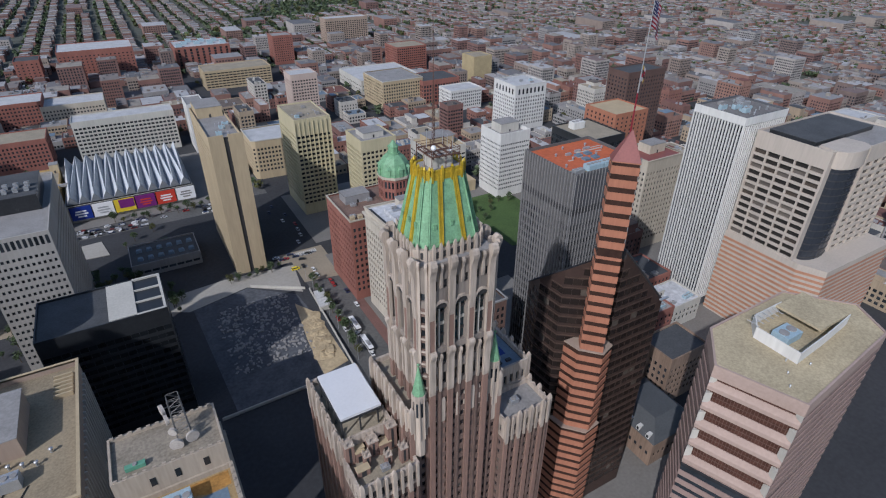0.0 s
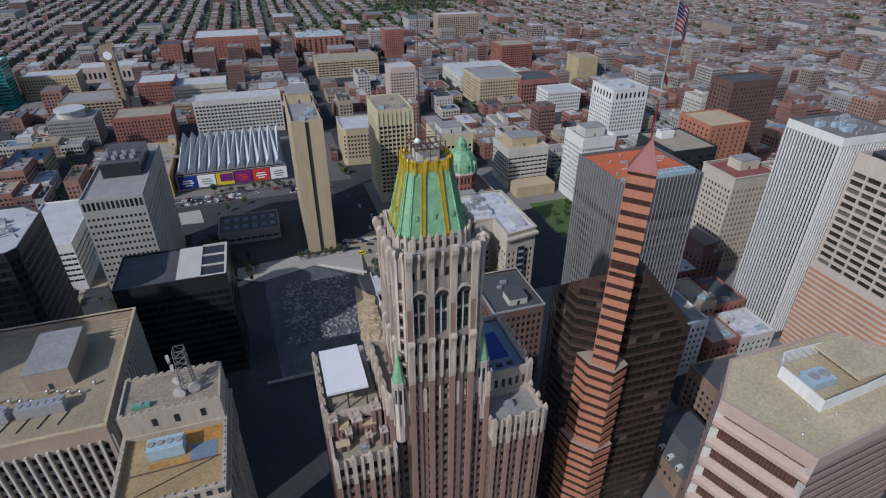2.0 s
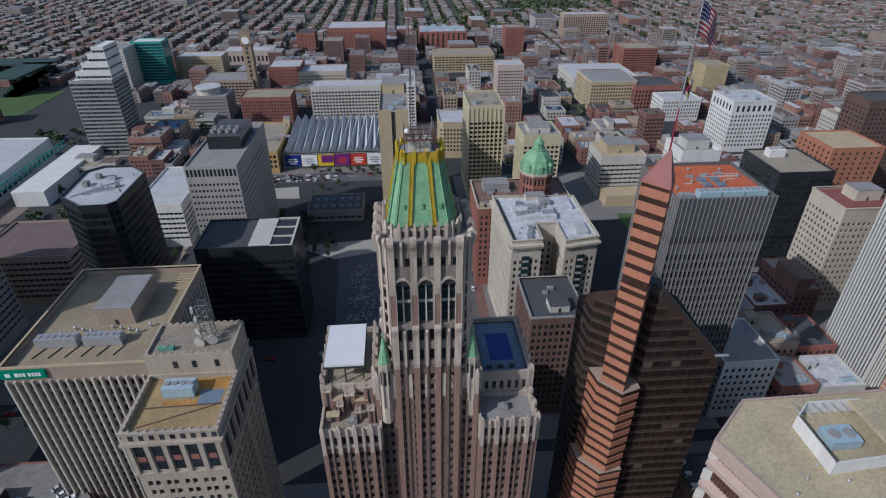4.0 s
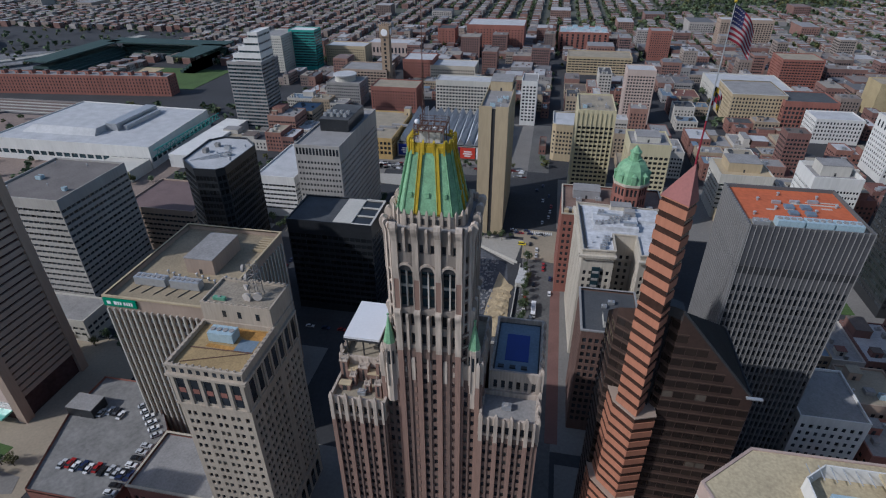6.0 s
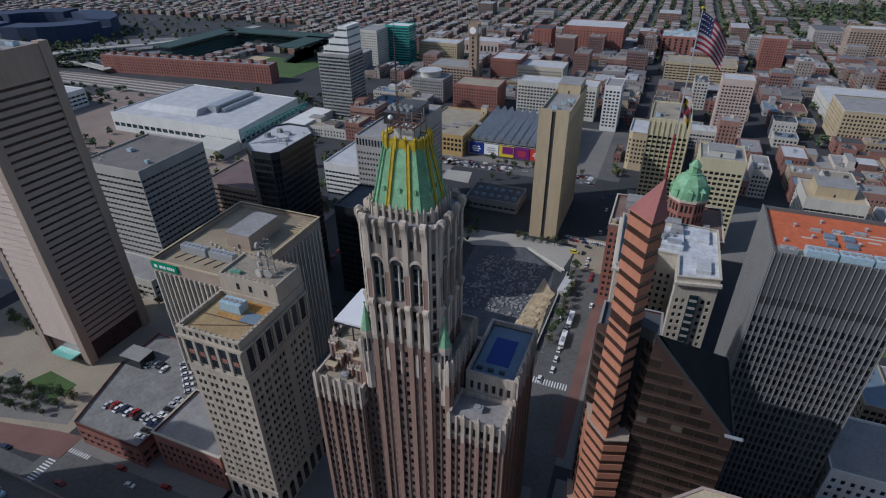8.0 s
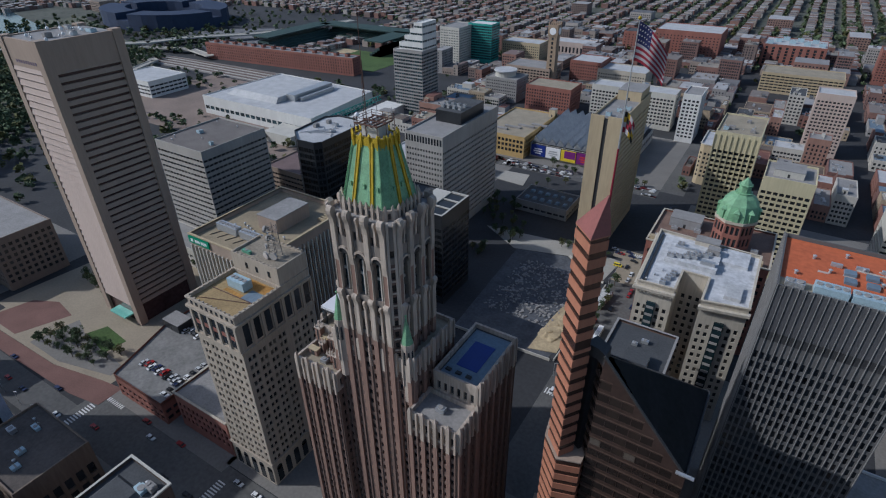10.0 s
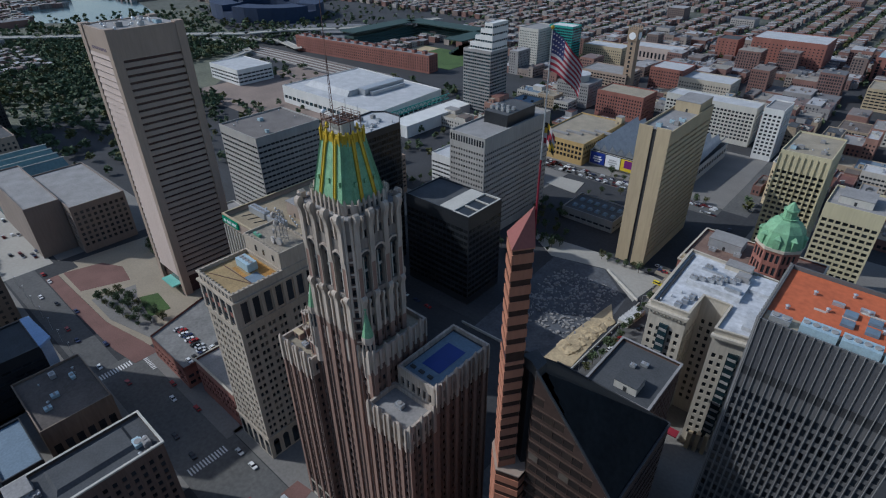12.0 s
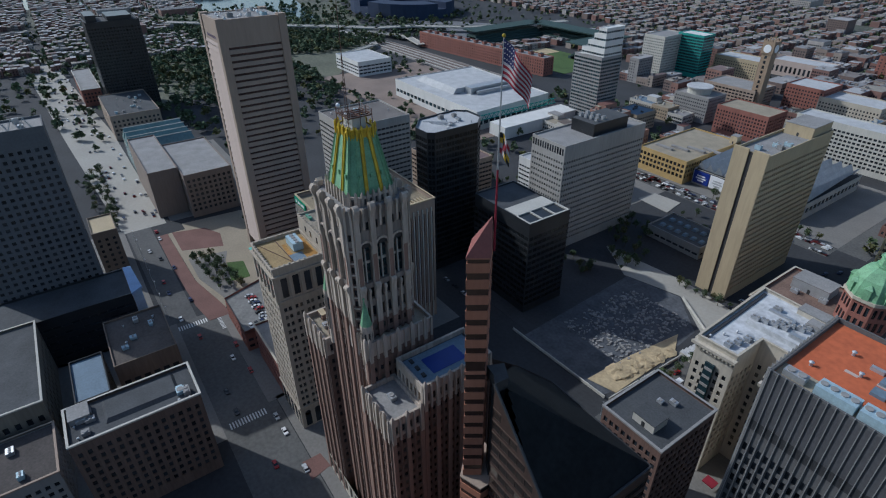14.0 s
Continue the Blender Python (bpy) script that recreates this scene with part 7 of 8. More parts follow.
for n_, (far, x0, y0, x1, y1) in enumerate(lots):
    k = town.choice((0, 0, 1, 1, 2, 3, 3, 4, 4, 5))
    h = town.choice((7, 8, 9, 10, 11, 12, 13, 14, 16, 20) + ((26, 32) if x1 - x0 > 14 and y1 - y0 > 14 else ())) * (1.15 if far < 650 else 0.95)
    st = style(town.choice((2.6, 3.0, 3.4)), 3.5, town.choice((1.3, 1.6, 2.0)), town.choice((1.8, 2.1)), 0.25, 1.2, 1.0, 0.5)
    if n_ < 290:
        tb = building("town_building", TOWN_LABELS[k], x0, y0, x1, y1, h, PALETTE[k], st, GLASS, 0, town.choice(RSET), 0.7, group="town buildings")
        bits = Shape()
        for q in range(town.choice((2, 3, 5))):
            ax, ay = town.uniform(x0 + 0.8, max(x0 + 0.9, x1 - 4)), town.uniform(y0 + 1, y1 - 6)
            bits.prism(outline(ax, ay, ax + town.uniform(0.8, 3), ay + town.uniform(0.8, 4)), h - 0.7, h + town.uniform(0.3, 2.0))
        part("roof_hatch", bits, town.choice((GREYROOF, PALE, DARKROOF, METAL)), next(c for c in tb.children if c.name.startswith("roof")), "small roof hatches and vents", "stuff")
        if town.random() < 0.3 and x1 - x0 > 12:
            penthouse(x0 + 3, y0 + 4, x0 + 3 + town.uniform(3, 6), y0 + 4 + town.uniform(3, 5), h - 0.7, town.uniform(2.4, 4), PALETTE[k], "small stair house on a town roof", town.choice(RSET))
        if town.random() < 0.4 and x1 - x0 > 11:
            fx, fy = town.uniform(0.35, 0.65), town.uniform(0.35, 0.65)
            ax, ay = x0 + (x1 - x0) * (0.05 if town.random() < 0.5 else 0.95 - fx), y0 + (y1 - y0) * (0.05 if town.random() < 0.5 else 0.95 - fy)
            up = town.uniform(2.6, 6.0)
            upper = part("upper_storey", Shape().box(ax, ay, h - 1.0, ax + fx * (x1 - x0), ay + fy * (y1 - y0), h + up), PALETTE[k], tb)
            part("upper_roof", Shape().box(ax - 0.15, ay - 0.15, h + up, ax + fx * (x1 - x0) + 0.15, ay + fy * (y1 - y0) + 0.15, h + up + 0.3), town.choice(RSET), upper)
        if town.random() < 0.25 and x1 - x0 > 9:
            cooling_unit(x1 - 4, y1 - 5, h - 0.7, 2.4, 1.8, 1.4, 1)
    else:
        rest_wall.prism(outline(x0, y0, x1, y1), -0.1, h)
        rest_roof.prism(outline(x0 + 0.4, y0 + 0.4, x1 - 0.4, y1 - 0.4), h, h + 0.2)
        for q in range(town.choice((1, 2, 3, 4))):
            ax, ay = town.uniform(x0 + 0.5, max(x0 + 0.6, x1 - 4)), town.uniform(y0 + 0.5, y1 - 5)
            rest_roof.prism(outline(ax, ay, ax + town.uniform(1.2, 4), ay + town.uniform(1.2, 5)), h, h + town.uniform(0.8, 3.2))
        side = (x0 - 0.06 if x0 > 60 else x1 + 0.06)
        for r in range(int((h - 2) / 3.5)):
            z = 1.4 + 3.5 * r
            for c in range(int((x1 - x0 - 1) / st["bay"])):
                xx = x0 + 1 + st["bay"] * c
                rest_pane.append(((xx, y0 - 0.06, z), (xx + st["ww"], y0 - 0.06, z), st["wh"]))
            for c in range(int((y1 - y0 - 1) / st["bay"])):
                yy = y0 + 1 + st["bay"] * c
                a_, b_ = (side, yy + (st["ww"] if x0 > 60 else 0), z), (side, yy + (0 if x0 > 60 else st["ww"]), z)
                rest_pane.append((a_, b_, st["wh"]))
ob = part("far_town_wall", rest_wall, HOUSES, None)
tagged(ob, "far brick and rendered town buildings", "town buildings", kind="stuff")
ob = part("far_town_roof", rest_roof, ROOFS, None)
tagged(ob, "far assorted flat town roofs", "town roofs", kind="stuff")
rp = Shape()
for a_, b_, hh in rest_pane:
    rp.quad(a_, b_, (b_[0], b_[1], b_[2] + hh), (a_[0], a_[1], a_[2] + hh))
ob = part("far_town_window", rp, GLASS, None)
tagged(ob, "dark windows of far town buildings", "windows", kind="stuff")


def boxes(name, items, material, label, category):
    """Many plain house bodies in one mesh of loose pieces, roofs left out."""
    s = Shape()
    for x0, y0, x1, y1, z0, z1 in items:
        s.prism(outline(x0, y0, x1, y1), z0, z1)
    ob = part(name, s, material, None)
    return tagged(ob, label, category, kind="stuff")


rows_, roofs_, wins_, trees_ = [], [], Shape(), []
fr = random.Random(17)


def visible(x, y):
    return y > -230 and y > 0.22 * x - 60 and math.hypot(x - 60, y) < 2500


for bx in range(-2300, 2200, 62):
    for by in range(-200, 2400, 118):
        cx, cy = bx + 31, by + 59
        d = math.hypot(cx - 60, cy)
        if not visible(cx, cy) or d < 900:
            continue
        if -1250 < cx < -560 and cy < 1000 and d < 1450 and cy > (110 if cx > -760 else 330):
            continue
        if (cx + 1200) ** 2 / 500 ** 2 + (cy - 560) ** 2 / 140 ** 2 < 1:
            continue
        zone = noise.noise(Vector((cx * 0.0016, cy * 0.0016, 3.1)))
        if zone > 0.32:
            for k in range(20 if zone < 0.4 else 30):
                trees_.append((cx + fr.uniform(-32, 32), cy + fr.uniform(-60, 60), fr.uniform(7, 13)))
            if zone > 0.4:
                continue
        big = fr.random() < 0.10
        if big:
            w, dd, h = fr.uniform(28, 46), fr.uniform(30, 80), fr.uniform(9, 24)
            rows_.append((bx + 6, by + 8, bx + 6 + w, by + 8 + dd, -0.1, h))
            roofs_.append((bx + 6.4, by + 8.4, bx + 5.6 + w, by + 7.6 + dd, h, h + 0.25))
            for s in range(int(h / 3.6)):
                for q in range(int(w / 4)):
                    wx, z = bx + 8 + 4 * q, 1.6 + 3.6 * s
                    wins_.quad((wx, by + 7.95, z), (wx + 2, by + 7.95, z), (wx + 2, by + 7.95, z + 1.8), (wx, by + 7.95, z + 1.8))
            continue
        for side in (0, 1):
            x = bx + 6 + 27 * side
            y = by + 7
            while y < by + 106:
                w = fr.uniform(5, 8.5) if d < 1500 else fr.uniform(8, 15)
                h = fr.uniform(6.5, 10.5)
                dep = fr.uniform(11, 16)
                if fr.random() < 0.92:
                    rows_.append((x, y, x + dep, y + w - 0.15, -0.1, h))
                    roofs_.append((x + 0.25, y + 0.25, x + dep - 0.25, y + w - 0.4, h, h + 0.2))
                    if d < 1700:
                        for z in (1.2, 4.4):
                            for q in (0.25, 0.7):
                                if cx > 0:
                                    yy = y + w * q
                                    wins_.quad((x - 0.05, yy + 0.55, z), (x - 0.05, yy - 0.55, z), (x - 0.05, yy - 0.55, z + 1.9), (x - 0.05, yy + 0.55, z + 1.9))
                                else:
                                    yy = y + w * q
                                    wins_.quad((x + dep + 0.05, yy - 0.55, z), (x + dep + 0.05, yy + 0.55, z), (x + dep + 0.05, yy + 0.55, z + 1.9), (x + dep + 0.05, yy - 0.55, z + 1.9))
                y += w
            for k in range(11):
                if fr.random() < 0.85:
                    trees_.append((bx + (3 if side == 0 else 25) + fr.uniform(-1.5, 2), by + fr.uniform(5, 112), fr.uniform(5, 10)))
boxes("row_house_body", rows_, HOUSES, "far rows of brick and painted town houses", "row houses")
boxes("row_house_roof", roofs_, ROOFS, "far flat roofs of town houses", "row house roofs")
w_ob = part("row_house_window", wins_, GLASS, None)
tagged(w_ob, "dark windows of far town houses", "windows", kind="stuff")

# trees across the town
for k in range(2600):
    x, y = fr.uniform(-1250, 900), fr.uniform(90, 1150)
    d = math.hypot(x - 60, y)
    if not visible(x, y) or not free(x - 2, y - 2, x + 2, y + 2, 2.0) or d < 420:
        continue
    if x < -560 or (x < -250 and y < 380) or fr.random() < 0.35:
        trees_.append((x, y, fr.uniform(5, 10)))
for k in range(420):
    x, y = fr.uniform(-660, -130), fr.uniform(300, 640)
    if free(x - 2, y - 2, x + 2, y + 2, 2.0) or (430 < y < 500 and x < -430):
        trees_.append((x, y, fr.uniform(5, 9)))
for k in range(60):
    x, y = fr.uniform(-440, -240), fr.choice((fr.uniform(335, 380), fr.uniform(502, 560)))
    trees_.append((x, y, fr.uniform(5, 10)))
for k in range(3800):
    x, y = fr.gauss(-800, 190), fr.gauss(330, 160)
    if x < -640 or y < 350:
        if free(x - 3, y - 3, x + 3, y + 3, 2):
            trees_.append((x, y, fr.uniform(6, 12)))
leaf_a, leaf_b = Shape(), Shape()
for x, y, h in trees_:
    d = math.hypot(x - 60, y)
    n = 30 if d < 1100 else (16 if d < 1600 else 9)
    s = leaf_b if fr.random() < 0.16 else leaf_a
    r = h * 0.42
    q = r * (0.42 if n == 30 else 0.58 if n == 16 else 0.75)
    for k in range(n):
        a, b, c = fr.uniform(0, 6.28), fr.uniform(-0.8, 1), fr.uniform(0.35, 1.05)
        rr = r * c * math.sqrt(max(0.05, 1 - b * b))
        p = Vector((x + rr * math.cos(a), y + rr * math.sin(a), h * 0.58 + b * r * c))
        u = Vector((fr.uniform(-1, 1), fr.uniform(-1, 1), fr.uniform(-0.5, 0.5))).normalized() * q
        v = Vector((fr.uniform(-1, 1), fr.uniform(-1, 1), fr.uniform(-0.6, 1))).normalized() * q
        s.quad(p - u - v * 0.6, p + u * 0.7 - v, p + u + v * 0.8, p - u * 0.8 + v)
# leaf colour lightened to stand in for haze over the distance
ob = part("far_tree_crown", leaf_a, mat("haze lightened far leaves", (0.08, 0.108, 0.055), 0.95, 0.3, 0.1, 1.0, island=0.45), None)
tagged(ob, "far green street and garden trees", "trees", kind="stuff")
ob = part("far_tree_crown", leaf_b, LEAF2, None)
tagged(ob, "far yellowing street and garden trees", "trees", kind="stuff")

# ground of the outer districts: yards, gardens and side streets
OUTER = mat("yards and gardens", (0.082, 0.086, 0.068), 0.98, 0.45, 0.02, 0.12)
for nm, poly in (("yard_ground", [(-2600, 1010), (2400, 1010), (2400, 2700), (-2600, 2700)]), ("yard_ground", [(800, -300), (2400, -300), (2400, 1010), (800, 1010)]), ("yard_ground", [(-2600, -300), (-1250, -300), (-1250, 1010), (-2600, 1010)]), ("yard_ground", [(-1250, -300), (-720, -300), (-720, -40), (-1250, -60)])):
    slab(nm, poly, -0.07, OUTER, "patchy green and grey ground of yards and gardens", "ground")
# open ground, railway, raised roads and water on the harbour side
# ground tone raised here, the distant haze put into its colour
slab("green_ground", [(-1250, 80), (-560, 90), (-560, 370), (-700, 520), (-1250, 700)], -0.05, mat("scrubby green ground", (0.115, 0.12, 0.085), 0.98, 0.4, 0.02, 0.3), "scrubby green open ground with paths", "ground")
slab("rail_yard", [(-840, 500), (-400, 505), (-400, 555), (-660, 550), (-840, 540)], 0.0, mat("rail yard ballast", (0.20, 0.18, 0.16), 0.95, 0.3, 0.05, 0.6), "ballast of a wide rail yard", "rail yard")
for k in range(8):
    t = part("rail_track", Shape().prism([(-840, 504 + 5 * k), (-660, 508 + 5 * k), (-660, 509.5 + 5 * k), (-840, 505.5 + 5 * k)], 0, 0.3).prism([(-660, 508 + 5 * k), (-402, 508 + 5.2 * k), (-402, 509.5 + 5.2 * k), (-660, 509.5 + 5 * k)], 0, 0.3), RUST if k % 2 else PALE, None)
    tagged(t, "long straight railway track on ballast", "railway track", kind="structure")
slab("parking_ground", [(-620, 640), (-700, 600), (-900, 700), (-700, 830)], 0.0, mat("grey parking ground", (0.16, 0.16, 0.165), 0.95, 0.3, 0.03, 0.5), "grey parking ground beside a ball park", "car park")
slab("plaza_ground", [(-560, 330), (-240, 330), (-240, 500), (-560, 500)], -0.02, mat("brown brick plaza", (0.22, 0.17, 0.14), 0.95, 0.25, 0.03, 0.5), "brown paved ground round the convention hall", "pavement")
slab("harbour_water", [(-1700, -100), (-1250, 420), (-960, 480), (-1010, 540), (-1500, 660), (-2600, 300)], -0.02, WATER, "dull grey blue harbour water", "water")


def road(points, width, z, label, piers=True):
    e = thing("raised_road", points[0][0], points[0][1], z, label, "bridge", "raised roads")
    for (ax, ay), (bx, by) in zip(points, points[1:]):
        u = Vector((bx - ax, by - ay))
        ln = u.length
        u = u / ln
        c = ((ax + bx) / 2, (ay + by) / 2)
        part("deck", Shape().obox(c, u, ln + 4, width, z - 1.2, z), SANDBAR, e)
        nrm = Vector((-u.y, u.x))
        for sgn in (-1, 1):
            part("barrier", Shape().obox(Vector(c) + nrm * sgn * (width / 2 - 0.3), u, ln + 4, 0.5, z, z + 1.0), PALE, e)
        if piers:
            for k in range(max(1, int(ln / 40))):
                p = Vector((ax, ay)) + u * (20 + 40 * k)
                part("column", Shape().obox(p, u, 2.2, width * 0.6, 0, z - 1.2), GREY, e)


road([(-1120, 260), (-850, 524), (-803, 566), (-780, 629), (-711, 699), (-666, 781), (-640, 900)], 22, 9, "raised motorway on concrete columns")
road([(-835, 517), (-781, 552), (-704, 575), (-640, 560)], 12, 6, "curving motorway ramp on concrete columns")
road([(-1000, 380), (-860, 500), (-760, 520), (-690, 500), (-650, 420)], 12, 5, "curving motorway ramp on concrete columns")
BOWL = thing("oval_stadium", -1010, 745, 0, "large dark blue oval stadium bowl far off", "stadium")
NB = 28
for k in range(NB):
    a0, a1 = 2 * math.pi * k / NB, 2 * math.pi * (k + 1) / NB
    p = [(-1010 + r1 * math.cos(a), 745 + r2 * math.sin(a)) for r1, r2, a in ((150, 105, a0), (150, 105, a1), (95, 60, a1), (95, 60, a0))]
    part("stand_section", Shape().prism(p[::1], 0, 30 if k % 7 else 18), mat("dark blue seats", (0.02, 0.035, 0.075), 0.8) if k == 0 else bpy.data.materials["dark blue seats"], BOWL)

# ---- trees near the centre ----


def grow(name, h, seed, leaf):
    r = random.Random(seed)
    e = thing(name, 0, 0, 0, "leafy street tree with an uneven green crown", "tree", "street trees")
    part("trunk", Shape().tube((0, 0, 0), (0.1, 0, h * 0.42), h * 0.028, 7, h * 0.018), BARK, e)
    for k in range(2):
        a = math.pi * k + r.uniform(-0.4, 0.4)
        part("limb", Shape().tube((0.1, 0, h * r.uniform(0.3, 0.42)), (h * 0.26 * math.cos(a), h * 0.26 * math.sin(a), h * r.uniform(0.6, 0.8)), h * 0.013, 5, h * 0.004), BARK, e)
    s = Shape()
    lumps = [(h * 0.24 * r.uniform(0.2, 1.1) * math.cos(t), h * 0.24 * r.uniform(0.2, 1.1) * math.sin(t), h * r.uniform(0.5, 0.88), h * r.uniform(0.13, 0.22)) for t in [r.uniform(0, 6.28) for _ in range(9)]]
    for k in range(420):
        x, y, z, rad = r.choice(lumps)
        d = Vector((r.gauss(0, 1), r.gauss(0, 1), r.gauss(0, 1))).normalized() * rad * r.uniform(0.55, 1.05)
        p = Vector((x, y, z)) + d
        q = h * r.uniform(0.025, 0.05)
        u = Vector((r.uniform(-1, 1), r.uniform(-1, 1), r.uniform(-0.5, 0.5))).normalized() * q
        v = Vector((r.uniform(-1, 1), r.uniform(-1, 1), r.uniform(-1, 1))).normalized() * q
        s.quad(p - u - v * 0.7, p + u * 0.8 - v, p + u + v * 0.8, p - u * 0.7 + v)
    part("crown", s, leaf, e)
    return e


models = [grow("tree", 6, 1, LEAF), grow("tree", 8, 2, LEAF), grow("tree", 6, 3, LEAF2), grow("tree", 7, 4, LEAF)]
spots = []
tr = random.Random(31)
for k in range(3):
    for j in range(9):
        spots.append((-175 + 5.6 * j + 1.5 * k + tr.uniform(-0.8, 0.8), 82.5 + 5.4 * k + 0.7 * j + tr.uniform(-0.5, 0.5)))
for k in range(14):
    spots.append((-190 + 6 * k + tr.uniform(-2, 2), 171 + tr.uniform(-3, 6)))
for k in range(9):
    spots.append((-212 + 4 * k, 124 + tr.uniform(0, 8)))
for k in range(12):
    spots.append((70.5 + tr.uniform(-1, 1), 218 + 6.5 * k))
for k in range(7):
    spots.append((27 + 5 * k + tr.uniform(-1, 1), 318 + tr.uniform(-3, 2)))
for k in range(14):
    spots.append((-30 + 6 * k + tr.uniform(-2, 2), 434 + tr.uniform(-2, 6)))
for k in range(10):
    spots.append((-82 + tr.uniform(-6, 4), 296 + 7 * k))
for k in range(10):
    spots.append((-20 + tr.uniform(-8, 25), 330 + 9 * k))
for k in range(8):
    spots.append((-146 + tr.uniform(-4, 4), 318 + 9 * k))
for k in range(8):
    spots.append((208 + 5.5 * k + tr.uniform(-2, 2), 322 + tr.uniform(-14, 20)))
for k in range(12):
    spots.append((-352 + 7.5 * k + tr.uniform(-2, 2), 36 + 0.9 * k + tr.uniform(-5, 5)))
for k in range(10):
    spots.append((-700 + 18 * k, 24 + 0.9 * k + tr.uniform(-2, 2)))
for cx_, cy_, m_ in ((-34, 352, 9), (-12, 308, 10), (-113, 308, 9), (-22, 284, 8), (-88, 384, 7), (-40, 330, 7)):
    for k in range(m_):
        spots.append((cx_ + tr.uniform(-11, 11), cy_ + tr.uniform(-9, 9)))
for k in range(26):
    spots.append((-250 - 5.2 * k, 49.5 - 0.05 * k + tr.uniform(-4, 4)))
for k, (x, y) in enumerate(spots):
    copy_thing(models[k % 4], pose(x, y, 0, 0, 0, tr.uniform(0, 360)) @ Matrix.Scale(tr.uniform(0.7, 1.15), 4))
for k, m in enumerate(models):
    m.location = (-30 + 8 * k, 325, 0)
slab("lawn", outline(204, 268, 252, 346), 0.1, GRASS, "green lawn between office buildings", "lawn")

# ---- vehicles ----


def car(name, label, length, width, h, paint, van=False):
    e = thing(name, 0, 0, 0, label, "car" if not van else "van", "parked and driving cars")
    L, W = length / 2, width / 2
    s = Shape().prism(outline(-L, -W, L, W), 0.35, h * 0.58, outline(-L + 0.08, -W + 0.06, L - 0.08, W - 0.06))
    part("body", s, paint, e)
    c0, c1 = (-L + 0.1, L - 0.9) if van else (-L * 0.72, L * 0.42)
    part("cabin", Shape().prism(outline(c0, -W + 0.08, c1, W - 0.08), h * 0.58, h * 0.97, outline(c0 + (0.05 if van else 0.5), -W + 0.22, c1 - 0.55, W - 0.22)), GLASS, e, "dark car windows")
    part("car_roof", Shape().box(c0 + (0.1 if van else 0.55), -W + 0.24, h * 0.97, c1 - 0.6, W - 0.24, h), paint, e)
    for sx in (-0.62, 0.62):
        for sy in (-1, 1):
            part("wheel", Shape().tube((L * sx, sy * (W - 0.2), 0.33), (L * sx, sy * W, 0.33), 0.33, 10), TYRE, e)
    return e


PAINTS = [("silver", (0.45, 0.46, 0.47)), ("black", (0.02, 0.02, 0.022)), ("white", (0.7, 0.7, 0.69)), ("dark blue", (0.02, 0.03, 0.08)), ("red", (0.3, 0.02, 0.02))]
fleet = [car("car", n + " parked saloon car", 4.6, 1.85, 1.45, mat(n + " car paint", c, 0.3, 0.05)) for n, c in PAINTS]
taxi = car("car", "bright yellow van parked in the street", 5.2, 2.0, 2.1, YELLOWPAINT, True)
taxi.location = (65.5, 312, -0.1)
bus = thing("bus", 0, 0, 0, "white city bus with dark windows", "bus", "buses")
part("body", Shape().box(-6, -1.28, 0.4, 6, 1.28, 1.5), WHITE, bus)
part("window_band", Shape().box(-5.9, -1.24, 1.5, 5.9, 1.24, 2.5), GLASS, bus)
part("bus_roof", Shape().box(-6, -1.28, 2.5, 6, 1.28, 3.1), SIGN_WHITE, bus)
part("roof_unit", Shape().box(-3.5, -0.8, 3.1, 0.5, 0.8, 3.4), METAL, bus)
for sx in (-3.8, 3.6):
    for sy in (-1, 1):
        part("wheel", Shape().tube((sx, sy * 1.0, 0.5), (sx, sy * 1.3, 0.5), 0.5, 12), TYRE, bus)
bus.location = (76, 222, -0.12)
bus.rotation_euler = (0, 0, math.pi / 2)
copy_thing(bus, pose(76.5, 240, -0.12, 0, 0, 90))
cr = random.Random(41)
places = []
for k in range(11):
    places.append((-96 + 2.9 * k, 96 + 0.9 * (k % 2), 12.2, 90 + cr.uniform(-3, 3)))
for k in range(8):
    places.append((-69.5, 88.5 + 3.0 * k, 12.2, cr.uniform(-4, 4)))
for k in range(6):
    places.append((-84 + 3.0 * k, 128 - 2.6 * k, 12.2, 45))
for k in range(7):
    places.append((-108 + 3.0 * k, 122 + cr.uniform(-1, 1), 12.2, 90))
for k in range(9):
    places.append((-230 + 14.3 * k + cr.uniform(-2, 2), cr.choice((61, 65, 70)), -0.06, cr.choice((0, 180))))
for k in range(14):
    places.append((-90 + 12 * k + cr.uniform(-3, 3), cr.choice((66, 70.5, 75.5, 80)), -0.12, cr.choice((0, 180))))
for k in range(16):
    places.append((cr.choice((71, 75.5, 80.5, 85)), 192 + 8.2 * k + cr.uniform(-2, 2), -0.12, 90))
for k in range(9):
    places.append((58 + 3 * k + cr.uniform(-1, 1), cr.choice((322, 327, 331)), -0.12, cr.uniform(-20, 20)))
for k in range(9):
    places.append((-96 + 14.2 * k + cr.uniform(-1.5, 1.5), cr.choice((426, 430, 433.5)), -0.12, cr.choice((0, 180))))
for k in range(5):
    places.append((-80 + cr.uniform(-1, 1), 250 + 8 * k, -0.1, 90))
for k in range(5):
    places.append((-178 + 11 * k, 178 + cr.uniform(-1, 1), -0.1, 0))
for k in range(8):
    places.append((72 + cr.uniform(-2, 14), 345 + 9 * k, -0.12, 90))
for k, (x, y, z, a) in enumerate(places):
    copy_thing(fleet[cr.randrange(5)], pose(x, y, z, 0, 0, a))
for k, m in enumerate(fleet):
    m.location = (-60 + 9 * k, 205, -0.12)

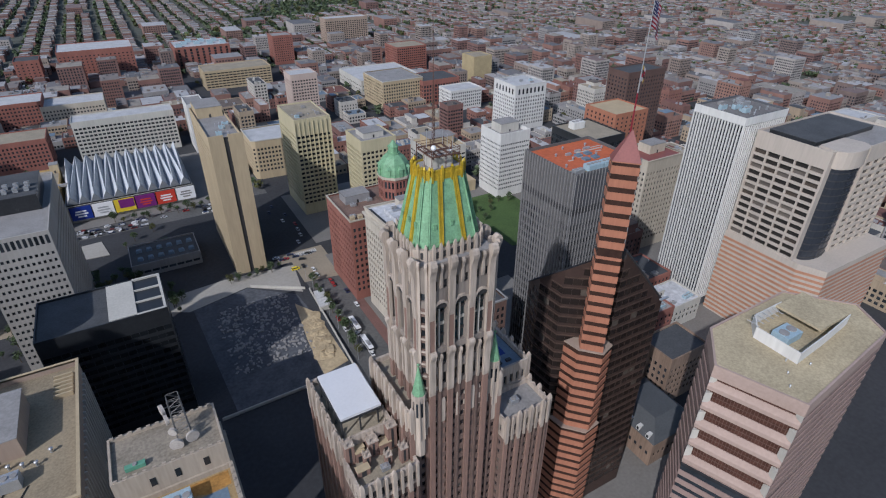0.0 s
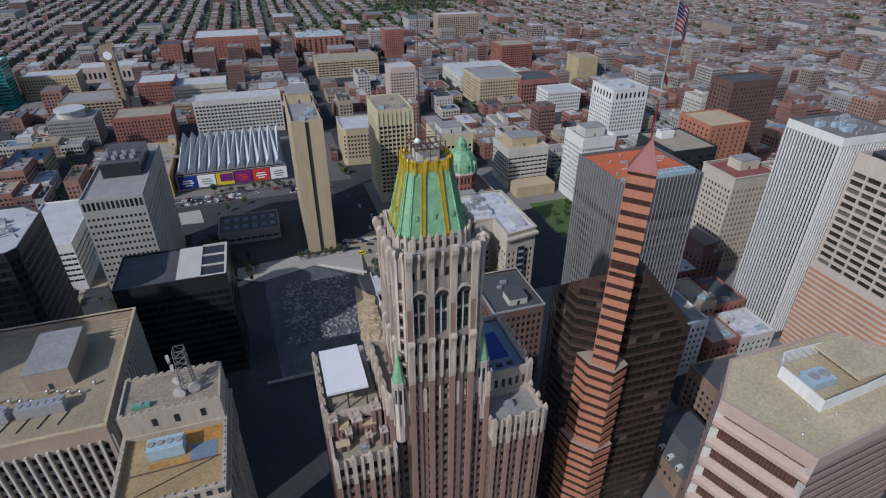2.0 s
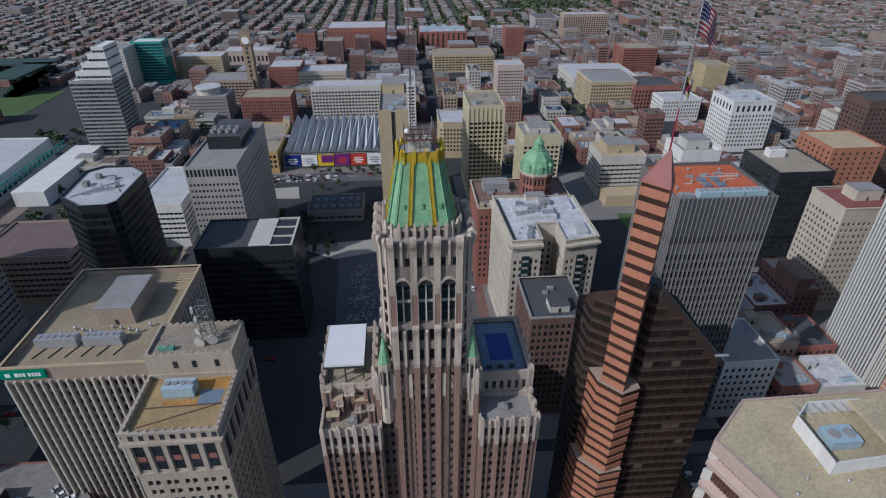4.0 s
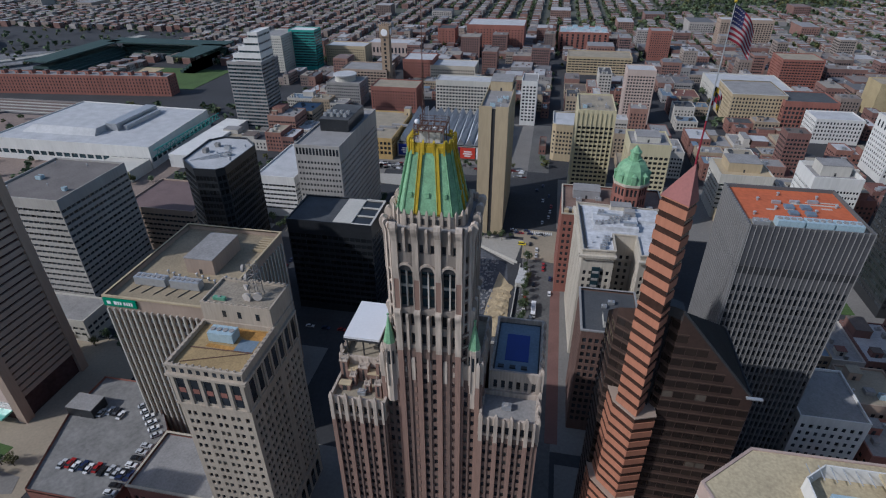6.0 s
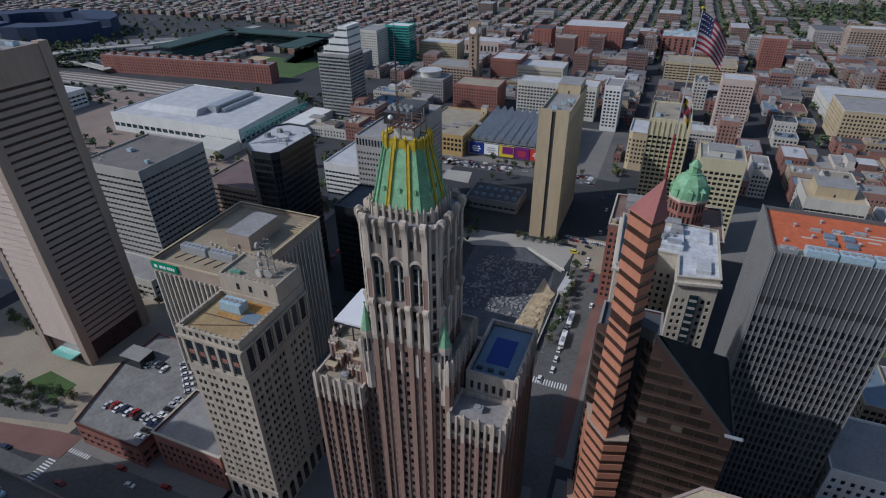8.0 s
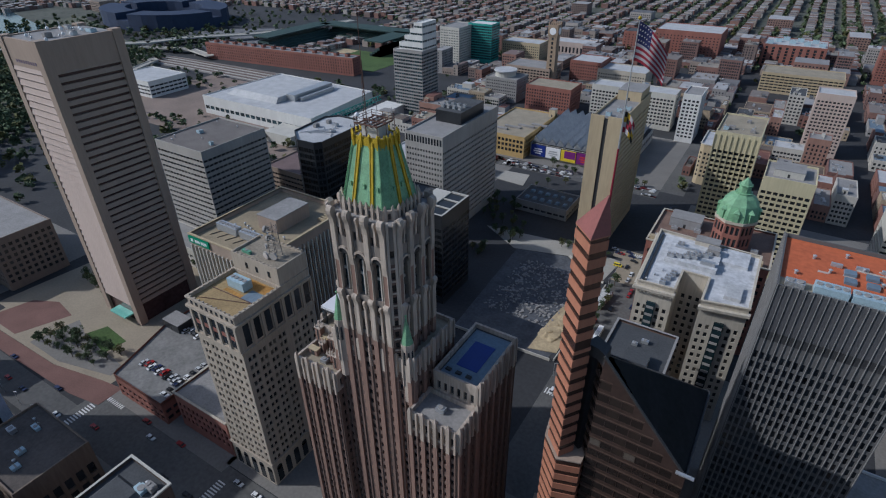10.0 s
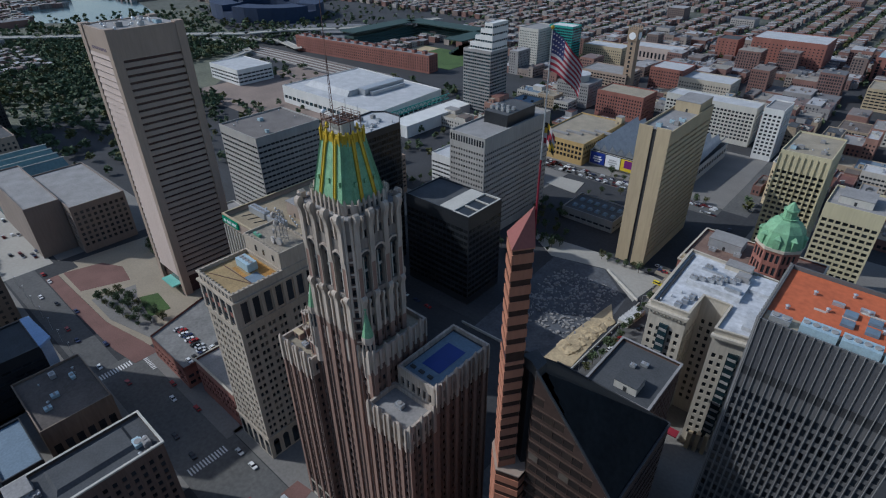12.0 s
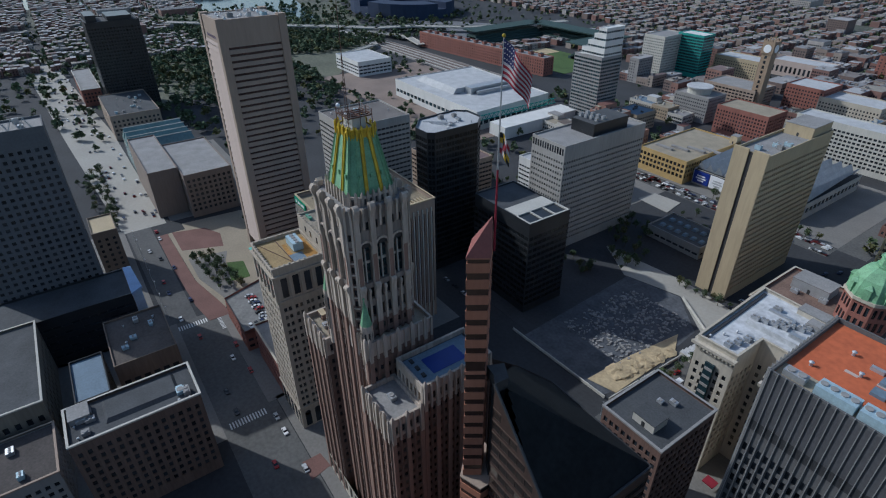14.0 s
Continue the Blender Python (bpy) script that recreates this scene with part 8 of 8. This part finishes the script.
# parking roof beside the plaza
PK = thing("parking_building", -92, 112, 0, "low parking building with cars on its concrete roof deck", "parking building")
part("deck", Shape().prism([(-101, 84), (-66, 84), (-66, 118), (-86, 140), (-112, 140), (-112, 118)], 11.4, 12.1), mat("worn concrete deck", (0.19, 0.185, 0.175), 0.95, 0.3, 0.1, 0.7), PK)
pw, pp = Shape(), []
PKP = [(-101, 84), (-66, 84), (-66, 118), (-86, 140), (-112, 140), (-112, 118)]
for k in range(6):
    facade(pw, pp, PKP[k], PKP[(k + 1) % 6], 0, 13.2, 3.6, 3.9, 2.6, 2.0, 0.4, 1.0, 0.6, 0.5)
part("wall", pw, REDBRICK, PK)
set_panes(pp, GLASS, PK, len(pp))
penthouse(-112, 118, -100, 126, 12.1, 5, BLACK, "dark clad stair tower on the parking deck", GREYROOF)

# roadside lamps
for k in range(16):
    x, y = (-225 + 15 * k, 55.5) if k < 8 else (67.8, 200 + 14 * (k - 8))
    lp = thing("street_lamp", x, y, 0, "grey steel street lamp with a curved arm", "street lamp", "street lamps")
    part("pole", Shape().tube((x, y, 0), (x, y, 8.5), 0.12, 6, 0.08), METAL, lp)
    part("arm", Shape().tube((x, y, 8.4), (x + 1.8, y + 0.4, 8.9), 0.06, 5), METAL, lp)
    part("head", Shape().box(x + 1.4, y + 0.2, 8.8, x + 2.2, y + 0.6, 9.0), METAL, lp)

# far parked and driving cars along the wide street
fc = random.Random(51)
lot = Shape()
for k in range(110):
    x = fc.uniform(-900, -255)
    f = (x + 240) / -660
    y = fc.choice((55, 59, 64, 69, 74, 77)) - 18 * f - (18 if x < -480 else 0) * 0.3
    a = 0.04
    for dx, z0, z1, w in ((0, 0.3, 0.85, 2.2), (-0.2, 0.85, 1.45, 1.3)):
        lot.obox((x + dx, y), (math.cos(a), math.sin(a)), w * 2, 1.8, z0 - 0.1, z1 - 0.1)
for k in range(150):
    x, y = fc.uniform(-120, 60), fc.choice((423, 427, 431, 434.5))
    if abs(x - 10) > 20:
        for dx, z0, z1, w in ((0, 0.3, 0.85, 2.2), (-0.2, 0.85, 1.45, 1.3)):
            lot.obox((x + dx, y), (1, 0), w * 2, 1.8, z0 - 0.15, z1 - 0.15)
ob = part("far_parked_car", lot, CARS, None)
tagged(ob, "far cars parked and driving along wide streets", "cars", kind="stuff")
